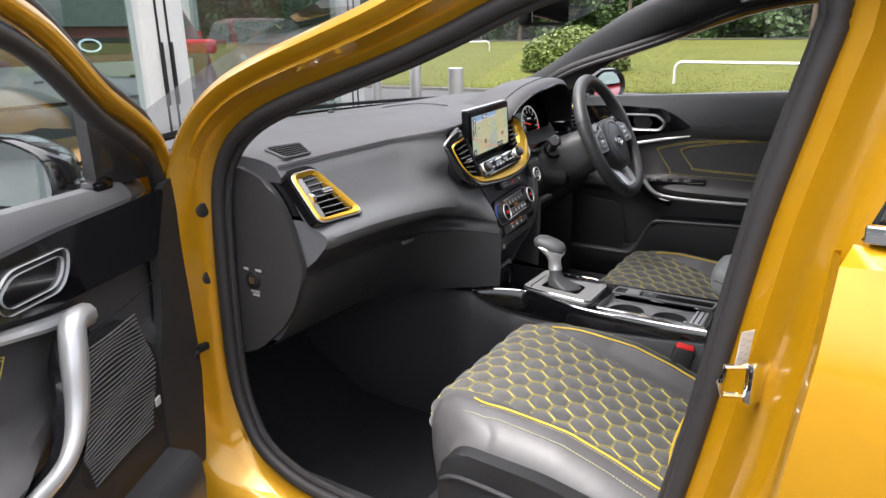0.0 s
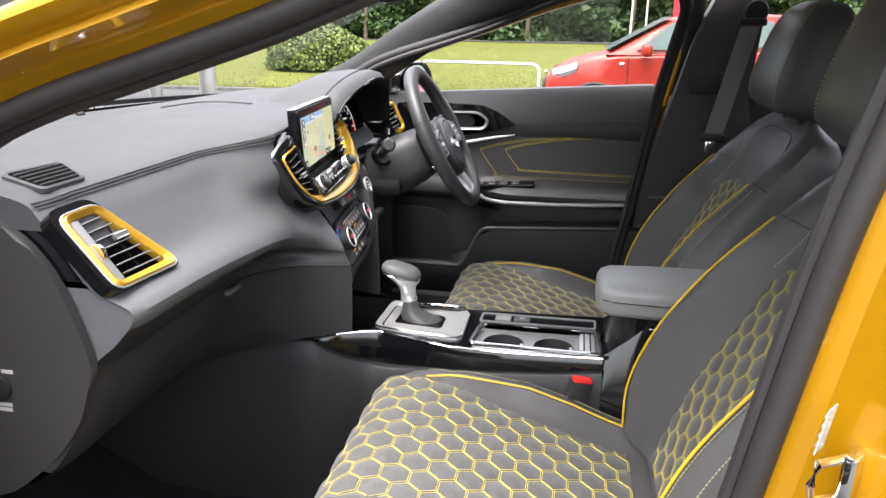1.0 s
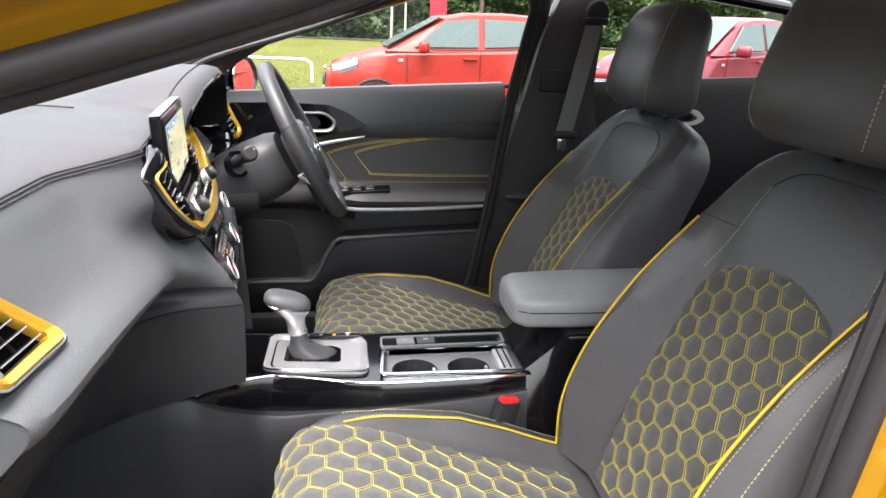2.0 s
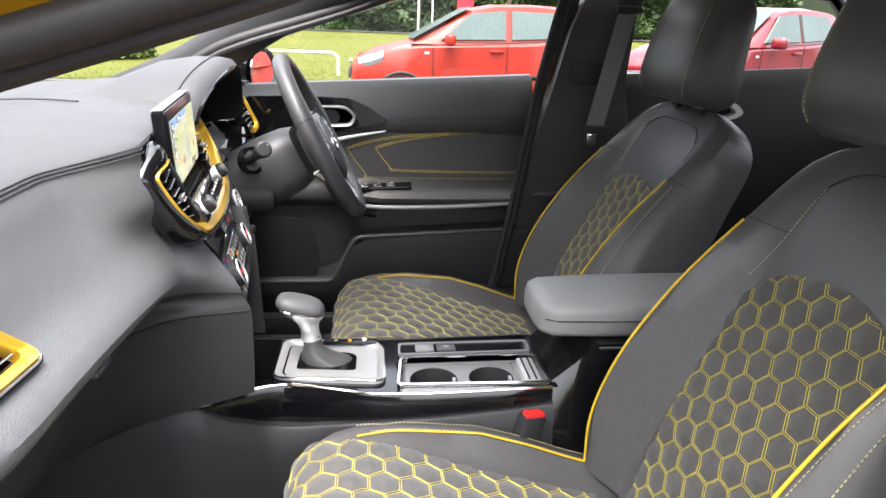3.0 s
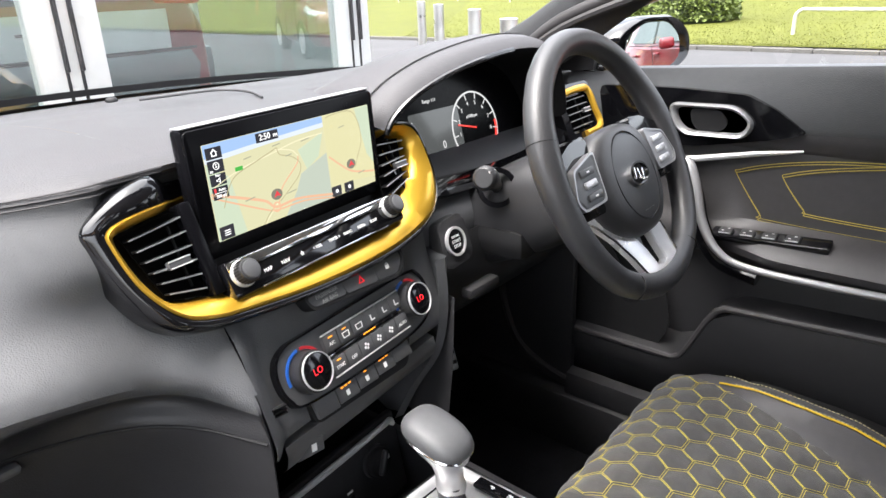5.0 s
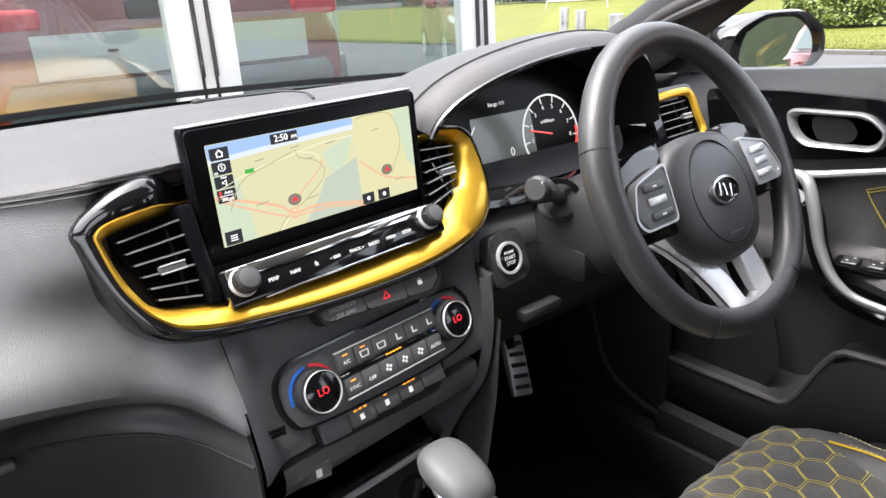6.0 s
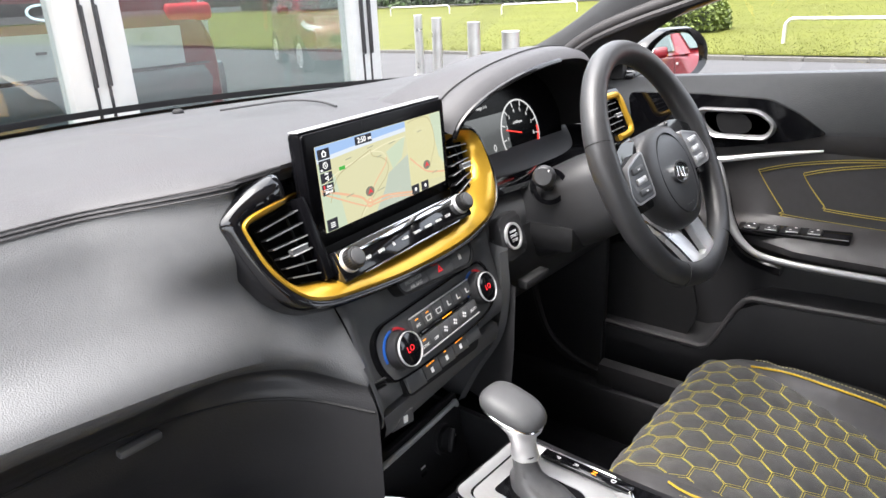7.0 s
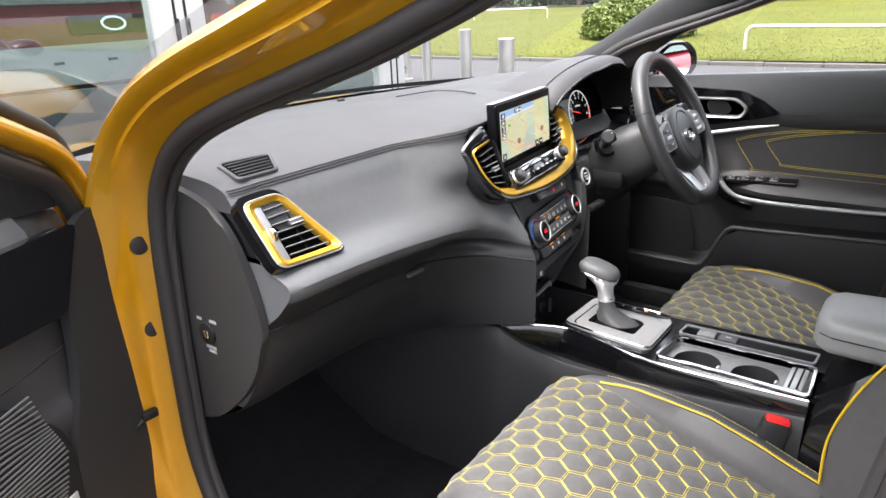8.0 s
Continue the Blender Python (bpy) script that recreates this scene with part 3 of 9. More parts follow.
# ---- front doors: one builder for both sides ----
def front_door(s, name, label):
    door = thing(name, (-0.36, s * 0.80, 0.36), label, "car door")

    def M(x, y, z):
        return Vector((x, s * y, z))

    # the lining: one profile drawn along the door
    rows = []
    for i in range(24):
        x = -0.30 + 0.945 * i / 23
        dz = sill_z(x) - 1.08
        a = max(0.0, min(1.0, (x - 0.10) / 0.14))            # the armrest grows out behind the switches
        e = max(0.0, min(1.0, (0.645 - x) / 0.04))
        a *= e ** 0.5
        f = max(0.0, min(1.0, (x + 0.30) / 0.1))
        prof = [(0.83, 1.072 + dz), (0.815, 1.083 + dz), (0.797, 1.082 + dz), (0.782, 1.066 + dz), (0.772, 1.03 + dz), (0.766, 0.985), (0.772, 0.962), (0.779, 0.954),
                (0.778, 0.90), (0.776, 0.828), (0.772 - 0.022 * a, 0.813), (0.766 - 0.055 * a, 0.805), (0.765 - 0.07 * a, 0.790), (0.765 - 0.06 * a, 0.775),
                (0.77 - 0.02 * a, 0.764), (0.768, 0.735), (0.766, 0.716), (0.725, 0.709), (0.715, 0.695), (0.72, 0.6), (0.74, 0.5), (0.765, 0.40), (0.80, 0.34)]
        if s > 0:
            g = eased(0.09, 0.175, x)
            zl = 0.552 + 0.128 * g + 0.055 * max(0.0, x - 0.175)
            deep = 0.800 - 0.034 * g
            prof = prof[:14] + [(0.77 - 0.02 * a, 0.764), (deep + 0.004, 0.742), (deep, max(zl + 0.02, 0.715)), (deep, zl + 0.006), (0.712, zl), (0.700, zl - 0.006), (0.697, zl - 0.03), (0.705, 0.50), (0.74, 0.40), (0.80, 0.34)]
        if s < 0:
            q = max(0.0, min(1.0, (x - 0.05) / 0.2))
            prof = [(y if z > 0.73 else 0.760 * (1 - q) + y * q, z) for y, z in prof]
        rows.append([M(x, y + (1 - f) * 0.03, z) for y, z in prof])
    part("door_lining", loft([r[:16] for r in rows]), DOORTRIM, door, "charcoal soft door lining")
    part("lower_lining", loft([r[15:] for r in rows]), KNEE, door, "black grained lower door lining")
    if s > 0:
        # raised rim in a paler trim, which paints the ledge's highlight
        rim_ = [M(x, 0.7035, 0.552 + 0.128 * eased(0.09, 0.175, x) + 0.055 * max(0.0, x - 0.175)) for x in steps(-0.16, 0.57, 50)] + [M(0.590, 0.703, 0.715), M(0.600, 0.703, 0.735)]
        part("bin_rim", tube(rim_, 0.0065, 8), DOORTRIM, door, "raised rim of the door bin, paler for its highlight")
    part("sill_pad", loft([[M(x, y, z + sill_z(x) - 1.08) for y, z in ((0.84, 1.070), (0.832, 1.084), (0.812, 1.0895), (0.794, 1.087), (0.779, 1.070), (0.769, 1.032), (0.763, 0.992), (0.7665, 0.982))] for x in [-0.2 + 0.84 * i / 12 for i in range(13)]]), SOFT, door, "grey soft-touch upper door pad")
    # yellow skin and window frame
    part("door_skin", loft([[M(x, y, z) for y, z in ((0.835, 1.06), (0.868, 1.0), (0.885, 0.85), (0.878, 0.6), (0.86, 0.36), (0.82, 0.32))] for x in [-0.36 + 1.06 * i / 10 for i in range(11)]]), YELLOW, door, "yellow metallic painted door skin")
    for xe in (-0.362, 0.70):
        part("door_edge", plate([(0.80, 0.34), (0.86, 0.36), (0.878, 0.6), (0.885, 0.85), (0.868, 1.0), (0.835, 1.06), (0.79, 1.06), (0.765, 0.9), (0.765, 0.5)], -0.003, 0.003, m=Matrix.Translation((xe, 0, 0)) @ axes((0, 0, 0), (0, s, 0), (0, 0, 1))), YELLOW, door)
    lean, up_ = (0.16, 0.0) if s > 0 else (0.36, 0.03)
    top = [(-0.335, 1.075), (-0.28, 1.128), (-0.2, 1.172), (-0.1, 1.215), (0.02, 1.258), (0.14, 1.298), (0.28, 1.345), (0.42, 1.385), (0.56, 1.402), (0.68, 1.398), (0.73, 1.36), (0.72, 1.24), (0.70, 1.09)]
    line = spline([M(x, 0.80 - lean * max(0, z - 1.07), z + up_ * (min(1, (z - 1.07) / 0.06) + max(0.0, min(2.0, (x + 0.12) * 12)))) for x, z in top], 46)
    part("window_frame", tube(line, 0.021 if s > 0 else 0.011, 10), RUBBER, door, "black window frame")
    if s < 0:
        part("frame_trim", tube([p + Vector((0.026, -s * 0.012, -0.060)) for p in line[:36]], 0.014, 10), PLASTIC, door, "dark inner window frame trim")
        part("front_cheek", plate(rounded([(-0.345, 1.06), (-0.262, 1.052), (-0.232, 1.0), (-0.213, 0.94), (-0.21, 0.88), (-0.20, 0.82), (-0.165, 0.73), (-0.155, 0.5), (-0.345, 0.45)], 0.03), -0.006, 0.010, m=axes((0, s * 0.762, 0), (1, 0, 0), (0, 0, 1)), bevel=0.005), ENDTRIM, door, "smooth dark cheek at the front of the door")
        part("lining_joint", tube([M(-0.19, 0.757, 0.893), M(-0.1, 0.7545, 0.888), M(0.02, 0.7545, 0.882)], 0.0015, 5), DARK, door)
    part("frame_flange", tube([p + Vector((0.014, -s * 0.018, -0.028)) for p in line[:36]], 0.017, 10), YELLOW, door, "yellow painted inner frame edge")
    pane = loft([[M(x, 0.805 - lean * max(0, z - 1.07) * f, 1.07 + (z + up_ - 1.07) * f) for f in (0.0, 0.35, 0.7, 1.0)] for x, z in [(-0.3, 1.10), (-0.2, 1.165), (-0.1, 1.21), (0.02, 1.25), (0.14, 1.29), (0.28, 1.335), (0.42, 1.375), (0.56, 1.395), (0.68, 1.39)]])
    g = part("window_pane", pane, GLASS, door, "clear door window glass")
    g.visible_shadow = False
    part("waist_strip", tube([M(x, 0.842, sill_z(x) - 0.006) for x in (-0.2, 0.1, 0.4, 0.69)], 0.007, 8), DARK, door)
    # mirror sail and mirror
    part("mirror_sail", plate([(-0.33, 1.055), (-0.145, 1.07), (-0.145, 1.19 + up_), (-0.24, 1.145 + up_)], 0.0, 0.02, m=axes((0, s * 0.80, 0), (1, 0, 0), (0, 0, 1))), PLASTIC, door, "black triangular mirror base")
    hw = rounded([(0.83, 1.075), (0.90, 1.058), (1.03, 1.062), (1.09, 1.09), (1.085, 1.14), (1.03, 1.178), (0.92, 1.18), (0.845, 1.15)], 0.03)
    rows = []
    for x, k in ((-0.112, 0.84), (-0.103, 0.90), (-0.100, 0.97), (-0.108, 1.02), (-0.12, 1.02), (-0.165, 0.95), (-0.205, 0.75), (-0.225, 0.45)):
        rows.append([M(x + (0.22 if s > 0 else -0.1) * (y - 0.96) * k, 0.95 + (y - 0.96) * k, 1.098 + (z - 1.118) * k) for y, z in hw])
    house = part("mirror_housing", loft(rows, close_v=True, caps=True), GLOSS, door, "gloss black door mirror housing")
    part("mirror_glass", plate([(s * (y - 0.96) * (0.80 if s > 0 else 0.85), (z - 1.118) * (0.82 if s > 0 else 0.85)) for y, z in hw], 0.0, 0.003, m=axes((-0.100 if s > 0 else -0.111, s * (0.94 if s > 0 else 0.95), 1.098), (s * 0.15 if s > 0 else 0.1, 1, 0), (-0.085 if s > 0 else -0.03, 0, 1))), MIRROR, house, "silvered mirror glass")
    part("mirror_foot", box((0.06, 0.07, 0.03), (-0.15, s * 0.825, 1.07), 0.01), GLOSS, house)
    # handle panel, lever, chrome strip
    out = [(-0.12 if s > 0 else -0.255, 1.046), (0.02, 1.05), (0.15, 1.046), (0.20, 1.025), (0.252, 0.99), (0.20, 0.975), (0.08, 0.952), (-0.10 if s > 0 else -0.205, 0.935)]
    pan = part("handle_panel", plate(rounded(out, 0.012), -0.012, 0.004, m=axes((0, s * 0.762, 0), (s * 1, 0, 0), (0, 0, 1)) if s > 0 else axes((0, s * 0.762, 0), (1, 0, 0), (0, 0, 1)), bevel=0.003), GLOSS, door, "gloss black handle panel")
    ringo = rounded([(0.020, 1.026), (0.140, 1.028), (0.172, 1.0), (0.158, 0.973), (0.052, 0.970), (0.030, 0.990)], 0.018)
    ringi = [(0.097 + (x - 0.095) * 0.84, 1.0 + (z - 1.0) * 0.70) for x, z in ringo]
    fr = axes((0, s * 0.757, 0), (1, 0, 0), (0, 0, 1))
    hi = 0.012
    part("inner_handle", loft([[(a[0], a[1], -hi), (a[0], a[1], 0.6 * hi), (0.7 * a[0] + 0.3 * b[0], 0.7 * a[1] + 0.3 * b[1], hi), (0.3 * a[0] + 0.7 * b[0], 0.3 * a[1] + 0.7 * b[1], 0.8 * hi), (b[0], b[1], 0.2 * hi), (b[0], b[1], -hi)] for a, b in zip(ringo, ringi)], close_u=True), PULLGREY if s > 0 else CHROME, pan, "satin chrome inner door handle").data.transform(fr @ Matrix.Scale(-s, 4, (0, 0, 1)) if fr.col[2].y * s > 0 else fr)
    part("handle_cup", plate(ringi, -0.004, 0.004, m=axes((0, s * 0.762, 0), (1, 0, 0), (0, 0, 1))), PLASTIC if s > 0 else BUTTON, pan, "dark handle recess")
    # dark plate proud of the cup; the hollow's shade is its colour
    part("hollow_shade", plate(rounded([(0.06, 1.017), (0.112, 1.018), (0.128, 0.998), (0.118, 0.982), (0.073, 0.980), (0.062, 0.998)], 0.01), -0.006, 0.006, m=axes((0, s * 0.760, 0), (1, 0, 0), (0, 0, 1))), DARK, pan)
    part("chrome_strip", tube([M(0.0, 0.766, 0.915), M(0.08, 0.765, 0.928), M(0.17, 0.766, 0.947), M(0.247, 0.768, 0.96)], [0.007, 0.006, 0.005, 0.002] if s > 0 else [0.012, 0.011, 0.009, 0.004], 8), CHROME, door, "slim satin chrome strip")
    # chrome pull handle that sweeps down into the armrest edge
    sweep = spline([M(0.03, 0.735, 0.925), M(0.075, 0.722, 0.93), M(0.098, 0.712, 0.89), M(0.118, 0.706, 0.83), M(0.15, 0.70, 0.787), M(0.20, 0.698, 0.768), M(0.32, 0.697, 0.766), M(0.48, 0.699, 0.771), M(0.60, 0.704, 0.778)], 40)
    part("pull_handle", tube(sweep, [(0.0095 - 0.003 * min(1, max(0, (i - 10) / 12))) if s > 0 else 0.018 - 0.0065 * min(1, max(0, (i - 10) / 12)) for i in range(40)], 10), PULLGREY, door, "satin chrome pull handle and armrest edge")
    back = spline([M(0.04, 0.75, 0.905), M(0.085, 0.735, 0.88), M(0.108, 0.725, 0.82), M(0.15, 0.715, 0.765), M(0.22, 0.71, 0.75)], 20)
    part("pull_back", tube(back, 0.016 if s > 0 else 0.022, 8), GLOSS, door, "gloss black back of the pull handle")
    # stitching
    for k, pts in enumerate(([(0.42, 0.957), (0.30, 0.948), (0.21, 0.933), (0.15, 0.915), (0.146, 0.905), (0.19, 0.843), (0.205, 0.832), (0.42, 0.829), (0.63, 0.829)],
                             [(0.52, 0.963), (0.40, 0.953), (0.29, 0.935), (0.228, 0.918), (0.222, 0.908), (0.258, 0.862), (0.275, 0.853), (0.45, 0.850), (0.63, 0.850)])):
        for d in (0.0, 0.004):
            part("stitching", tube(spline([M(x + d * 0.6, 0.776 if z > 0.84 else 0.7765, z - d) for x, z in pts], 60), 0.0008, 5), DOORSTITCH, door, "yellow double stitching")
    # switches
    SWM = Matrix.Translation((0.222, s * 0.737, 0.811)) @ Matrix.Rotation(radians(-3.5), 4, "Y") @ Matrix.Rotation(radians(s * 14), 4, "X")
    if s > 0:
        sp_ = part("switch_panel", box((0.19, 0.032, 0.012), (0, 0, 0), 0.003, m=SWM), GLOSS, door, "gloss black window switch panel")
        for j in range(4):
            sw = part("window_switch", box((0.024, 0.018, 0.008), (-0.070 + 0.036 * j, s * -0.002, 0.007), 0.003, m=SWM), PLASTIC, sp_, "window switch with a pale mark")
            for q in (-1, 1):
                part("mark", box((0.004, 0.002, 0.0006), (-0.070 + 0.036 * j + 0.004 * q, s * (-0.002 + 0.004 * q), 0.0112), m=SWM), WHITEINK, sw)
            part("chrome_tip", box((0.020, 0.0014, 0.002), (-0.070 + 0.036 * j, s * -0.0115, 0.0095), 0.0004, m=SWM), CHROME, sw)
    # speaker grille of fine ribs, badge, pocket
    gy = 0.738 if s > 0 else 0.757
    gx, gz = (0.0, 0.0) if s > 0 else (0.04, 0.140)
    gl = part("speaker_grille", plate(rounded([(x + gx, z + gz) for x, z in ((-0.20, 0.50), (0.02, 0.50), (0.07, 0.60), (0.04, 0.72), (-0.12, 0.735), (-0.20, 0.64))], 0.03), -0.003, 0.003, m=axes((0, s * gy, 0), (1, 0, 0), (0, 0, 1))), SEATBASE, door, "black ribbed loudspeaker grille")
    ribs = []
    for j in range(31):
        z0, wave = gz + 0.510 + 0.0070 * j, 0.004 * math.sin(j * 0.45)
        ribs.append(tube(spline([M(gx - 0.19 + 0.0024 * abs(j - 15), gy - 0.0042, z0 + wave), M(gx - 0.07, gy - 0.0042, z0 + 0.003 - wave), M(gx + 0.04 - 0.0019 * abs(j - 14), gy - 0.0042, z0 + wave)], 8), 0.0019, 5))
    ribs = join(*ribs)
    if s < 0:
        part("grille_ribs", ribs, PULLPLASTIC, gl, "fine raised ribs")
    part("speaker_badge", box((0.016, 0.003, 0.016), (gx - 0.18, s * (gy - 0.004), gz + 0.545), 0.001), CHROME, gl, "small square chrome badge")
    part("door_pocket", loft([[M(x, y, z) for y, z in (((0.70, 0.46), (0.675, 0.455), (0.668, 0.42), (0.69, 0.34), (0.75, 0.325)) if s > 0 else ((0.735, 0.605), (0.690, 0.600), (0.676, 0.585), (0.672, 0.54), (0.69, 0.36), (0.75, 0.325)))] for x in [-0.12 + 0.7 * i / 8 for i in range(9)]]), PLASTIC, door, "black moulded door pocket")
    return door


far_door = front_door(1, "driver_door", "closed yellow car door with charcoal lining and yellow stitching")
near_door = front_door(-1, "passenger_door", "wide open yellow car door with charcoal lining and chrome handle")
near_door.matrix_basis = Matrix.Translation((-0.40, -0.735, 0.36)) @ Matrix.Rotation(radians(-DOOR_OPEN), 4, "Z")
tagged(near_door, "wide open yellow car door with charcoal lining and chrome handle")


def rear_door(s, name, label):
    door = thing(name, (0.72, s * 0.80, 0.36), label, "car door")

    def M(x, y, z):
        return Vector((x, s * y, z))
    part("door_skin", loft([[M(x + dx, y, z) for y, z, dx in ((0.80, sill_z(x) - 0.012, 0.01), (0.835, sill_z(x) - 0.03, 0.0), (0.868, 1.0, -0.005), (0.885, 0.85, -0.02), (0.878, 0.6, -0.04), (0.86, 0.36, -0.06))] for x in [0.735 + 0.95 * i / 8 for i in range(9)]]), YELLOW, door, "yellow metallic painted rear door skin")
    part("door_edge", loft([[M(x, y, z) for x, y in ((0.735 + dx, 0.868 + dy), (0.728 + dx, 0.85 + dy), (0.735 + dx, 0.80))] for z, dx, dy in ((1.09, 0.0, -0.045), (1.0, -0.005, 0.0), (0.85, -0.02, 0.017), (0.6, -0.04, 0.01), (0.36, -0.06, -0.008))]), YELLOW, door)
    part("door_lining", loft([[M(x, y, z) for y, z in ((0.83, sill_z(x)), (0.79, sill_z(x) + 0.002), (0.768, sill_z(x) - 0.04), (0.772, 0.95), (0.74, 0.8), (0.76, 0.7), (0.74, 0.4))] for x in [0.80 + 0.85 * i / 8 for i in range(9)]]), DARK, door, "black rear door lining")
    part("inner_handle", band(rounded([(1.10, 1.055), (1.22, 1.058), (1.25, 1.03), (1.22, 1.012), (1.11, 1.01)], 0.015), [(1.17 + (x - 1.17) * 0.7, 1.034 + (z - 1.034) * 0.6) for x, z in rounded([(1.10, 1.055), (1.22, 1.058), (1.25, 1.03), (1.22, 1.012), (1.11, 1.01)], 0.015)], -0.012, 0.012, m=axes((0, s * 0.755, 0), (1, 0, 0), (0, 0, 1))), CHROME, door, "satin chrome rear door handle")
    part("window_frame", tube([M(x, 0.80 - 0.16 * max(0, z - 1.07), z) for x, z in ((0.765, 1.10), (0.79, 1.25), (0.83, 1.37), (1.1, 1.39), (1.45, 1.35), (1.62, 1.20), (1.60, 1.13))], 0.02, 10), GLOSS, door, "gloss black window frame")
    part("chrome_waist", box((0.9, 0.008, 0.018), (1.20, s * 0.848, 1.122), 0.003, m=None), BRIGHT, door, "bright chrome waist moulding")
    g = part("window_pane", loft([[M(x, 0.80 - 0.16 * (1.07 + 0.3 * f - 1.07), sill_z(x) + (1.375 - sill_z(x)) * f) for f in (0, 0.5, 1.0)] for x in (0.77, 1.0, 1.3, 1.6)]), GLASS, door, "clear rear window glass")
    g.visible_shadow = False
    return door


rear_door(1, "rear_door", "closed rear car door with charcoal lining")
rear_door(-1, "rear_door", "closed yellow rear car door with chrome waist moulding")


# ---- the shell's rear half, roof sides and wheels ----
for s in (-1, 1):
    part("roof_side", loft([[Vector((x, s * y, z)) for y, z in ((0.60 * k, zt), (0.655 * k, zt - 0.012), (0.70 * k, zt - 0.035), (0.705 * k, zt - 0.05))] for x, zt, k in ((0.30, 1.452, 1.0), (0.6, 1.468, 1.0), (1.1, 1.46, 0.99), (1.6, 1.42, 0.96), (1.95, 1.375, 0.92))]), YELLOW, body, "yellow painted roof side")
    part("quarter_panel", loft([[Vector((x, s * y * k, z)) for y, z in ((0.80, sill_z(1.5) + 0.01), (0.845, sill_z(1.5) - 0.04), (0.872, 0.95), (0.885, 0.80), (0.872, 0.55), (0.84, 0.28))] for x, k in ((1.66, 1.0), (1.85, 0.995), (2.05, 0.97), (2.22, 0.91), (2.30, 0.84))]), YELLOW, body, "yellow painted rear quarter")
    part("rear_pillar", loft([[Vector((x, s * y, z)) for x, y, z in ((xa, ya, za), (xa + w, ya - 0.04, za))] for xa, ya, za, w in ((1.62, 0.80, 1.12, 0.30), (1.58, 0.755, 1.24, 0.26), (1.52, 0.70, 1.36, 0.24))]), YELLOW, body, "yellow painted rear pillar")
    part("side_sill", box((2.5, 0.08, 0.12), (0.35, s * 0.82, 0.27), 0.03), PLASTIC, body, "black side sill")
    for x in (-1.03, 1.60):
        wh = part("wheel", cyl(0.315, 0.20, m=axes((x, s * 0.775, 0.315), (1, 0, 0), (0, 0, 1)), bevel=0.03, sides=44), RUBBER, body, "wheel with a silver alloy rim")
        wm = axes((x, s * 0.872, 0.315), (1, 0, 0), (0, 0, 1))
        part("rim", band(circle(0.225, 40), circle(0.195, 40), -0.018, 0.012, m=wm), SILVER, wh)
        for q in range(5):
            part("spoke", box((0.19, 0.05, 0.02), (0.11, 0, 0), 0.008, m=wm @ Matrix.Rotation(2 * math.pi * q / 5, 4, "Z")), SILVER, wh)
        part("arch_lip", tube([Vector((x + 0.355 * math.cos(a), s * 0.862, 0.315 + 0.355 * math.sin(a))) for a in [math.pi * q / 16 for q in range(17)]], 0.018, 6), PLASTIC, body, "black wheel arch edge")
part("tailgate", loft([[Vector((x - 0.10 * (j / 6 - 1) ** 4, w * (j / 6 - 1), z)) for j in range(13)] for x, w, z in ((2.30, 0.70, 0.60), (2.34, 0.70, 0.80), (2.30, 0.69, 0.98), (2.24, 0.68, 1.08))]), YELLOW, body, "yellow painted tailgate")
part("rear_bumper", loft([[Vector((x - 0.14 * (j / 6 - 1) ** 4, w * (j / 6 - 1), z)) for j in range(13)] for x, w, z in ((2.22, 0.78, 0.24), (2.37, 0.80, 0.34), (2.40, 0.80, 0.50), (2.34, 0.78, 0.62))]), PLASTIC, body, "black rear bumper")
rg = part("rear_window", loft([[Vector((x, w * (j / 6 - 1), z)) for j in range(13)] for x, w, z in ((2.24, 0.66, 1.08), (2.10, 0.61, 1.24), (1.93, 0.56, 1.375))]), GLASS, body, "clear rear window")
rg.visible_shadow = False
for s in (-1, 1):
    part("tail_lamp", box((0.10, 0.26, 0.09), (2.24, s * 0.60, 0.95), 0.025, segments=3), RED, body, "red tail lamp")


# ---- dashboard ----
dash = thing("dashboard", (-0.3, 0, 0.66), "charcoal soft-touch dashboard with stitched top and glovebox", "dashboard")
# section tables along the car's width: (y, x, z) for the lip and the knee panel on the passenger's side
PY = [-0.67, -0.50, -0.35, -0.28, -0.215, -0.178, -0.150]
LOWER = [
    ([-0.098, -0.096, -0.092, -0.088, -0.076, -0.062, -0.050], [0.978] * 7),
    ([-0.049, -0.047, -0.047, -0.047, -0.048, -0.023, 0.006], [0.953, 0.947, 0.933, 0.923, 0.907, 0.900, 0.882]),
    ([-0.072, -0.074, -0.086, -0.104, -0.100, -0.066, 0.016], [0.915, 0.911, 0.897, 0.886, 0.872, 0.866, 0.860]),
    ([-0.114, -0.112, -0.120, -0.118, -0.090, -0.045, 0.026], [0.874, 0.872, 0.862, 0.852, 0.845, 0.842, 0.838]),
    ([-0.140, -0.140, -0.140, -0.130, -0.100, -0.050, 0.027], [0.80] * 7),
    ([-0.200, -0.200, -0.190, -0.160, -0.120, -0.060, 0.026], [0.715, 0.715, 0.715, 0.716, 0.719, 0.727, 0.738]),
    ([-0.300, -0.300, -0.270, -0.220, -0.150, -0.070, 0.024], [0.665, 0.665, 0.667, 0.672, 0.680, 0.690, 0.702])]


def stack_x(y):
    return -0.062 - 0.116 * y


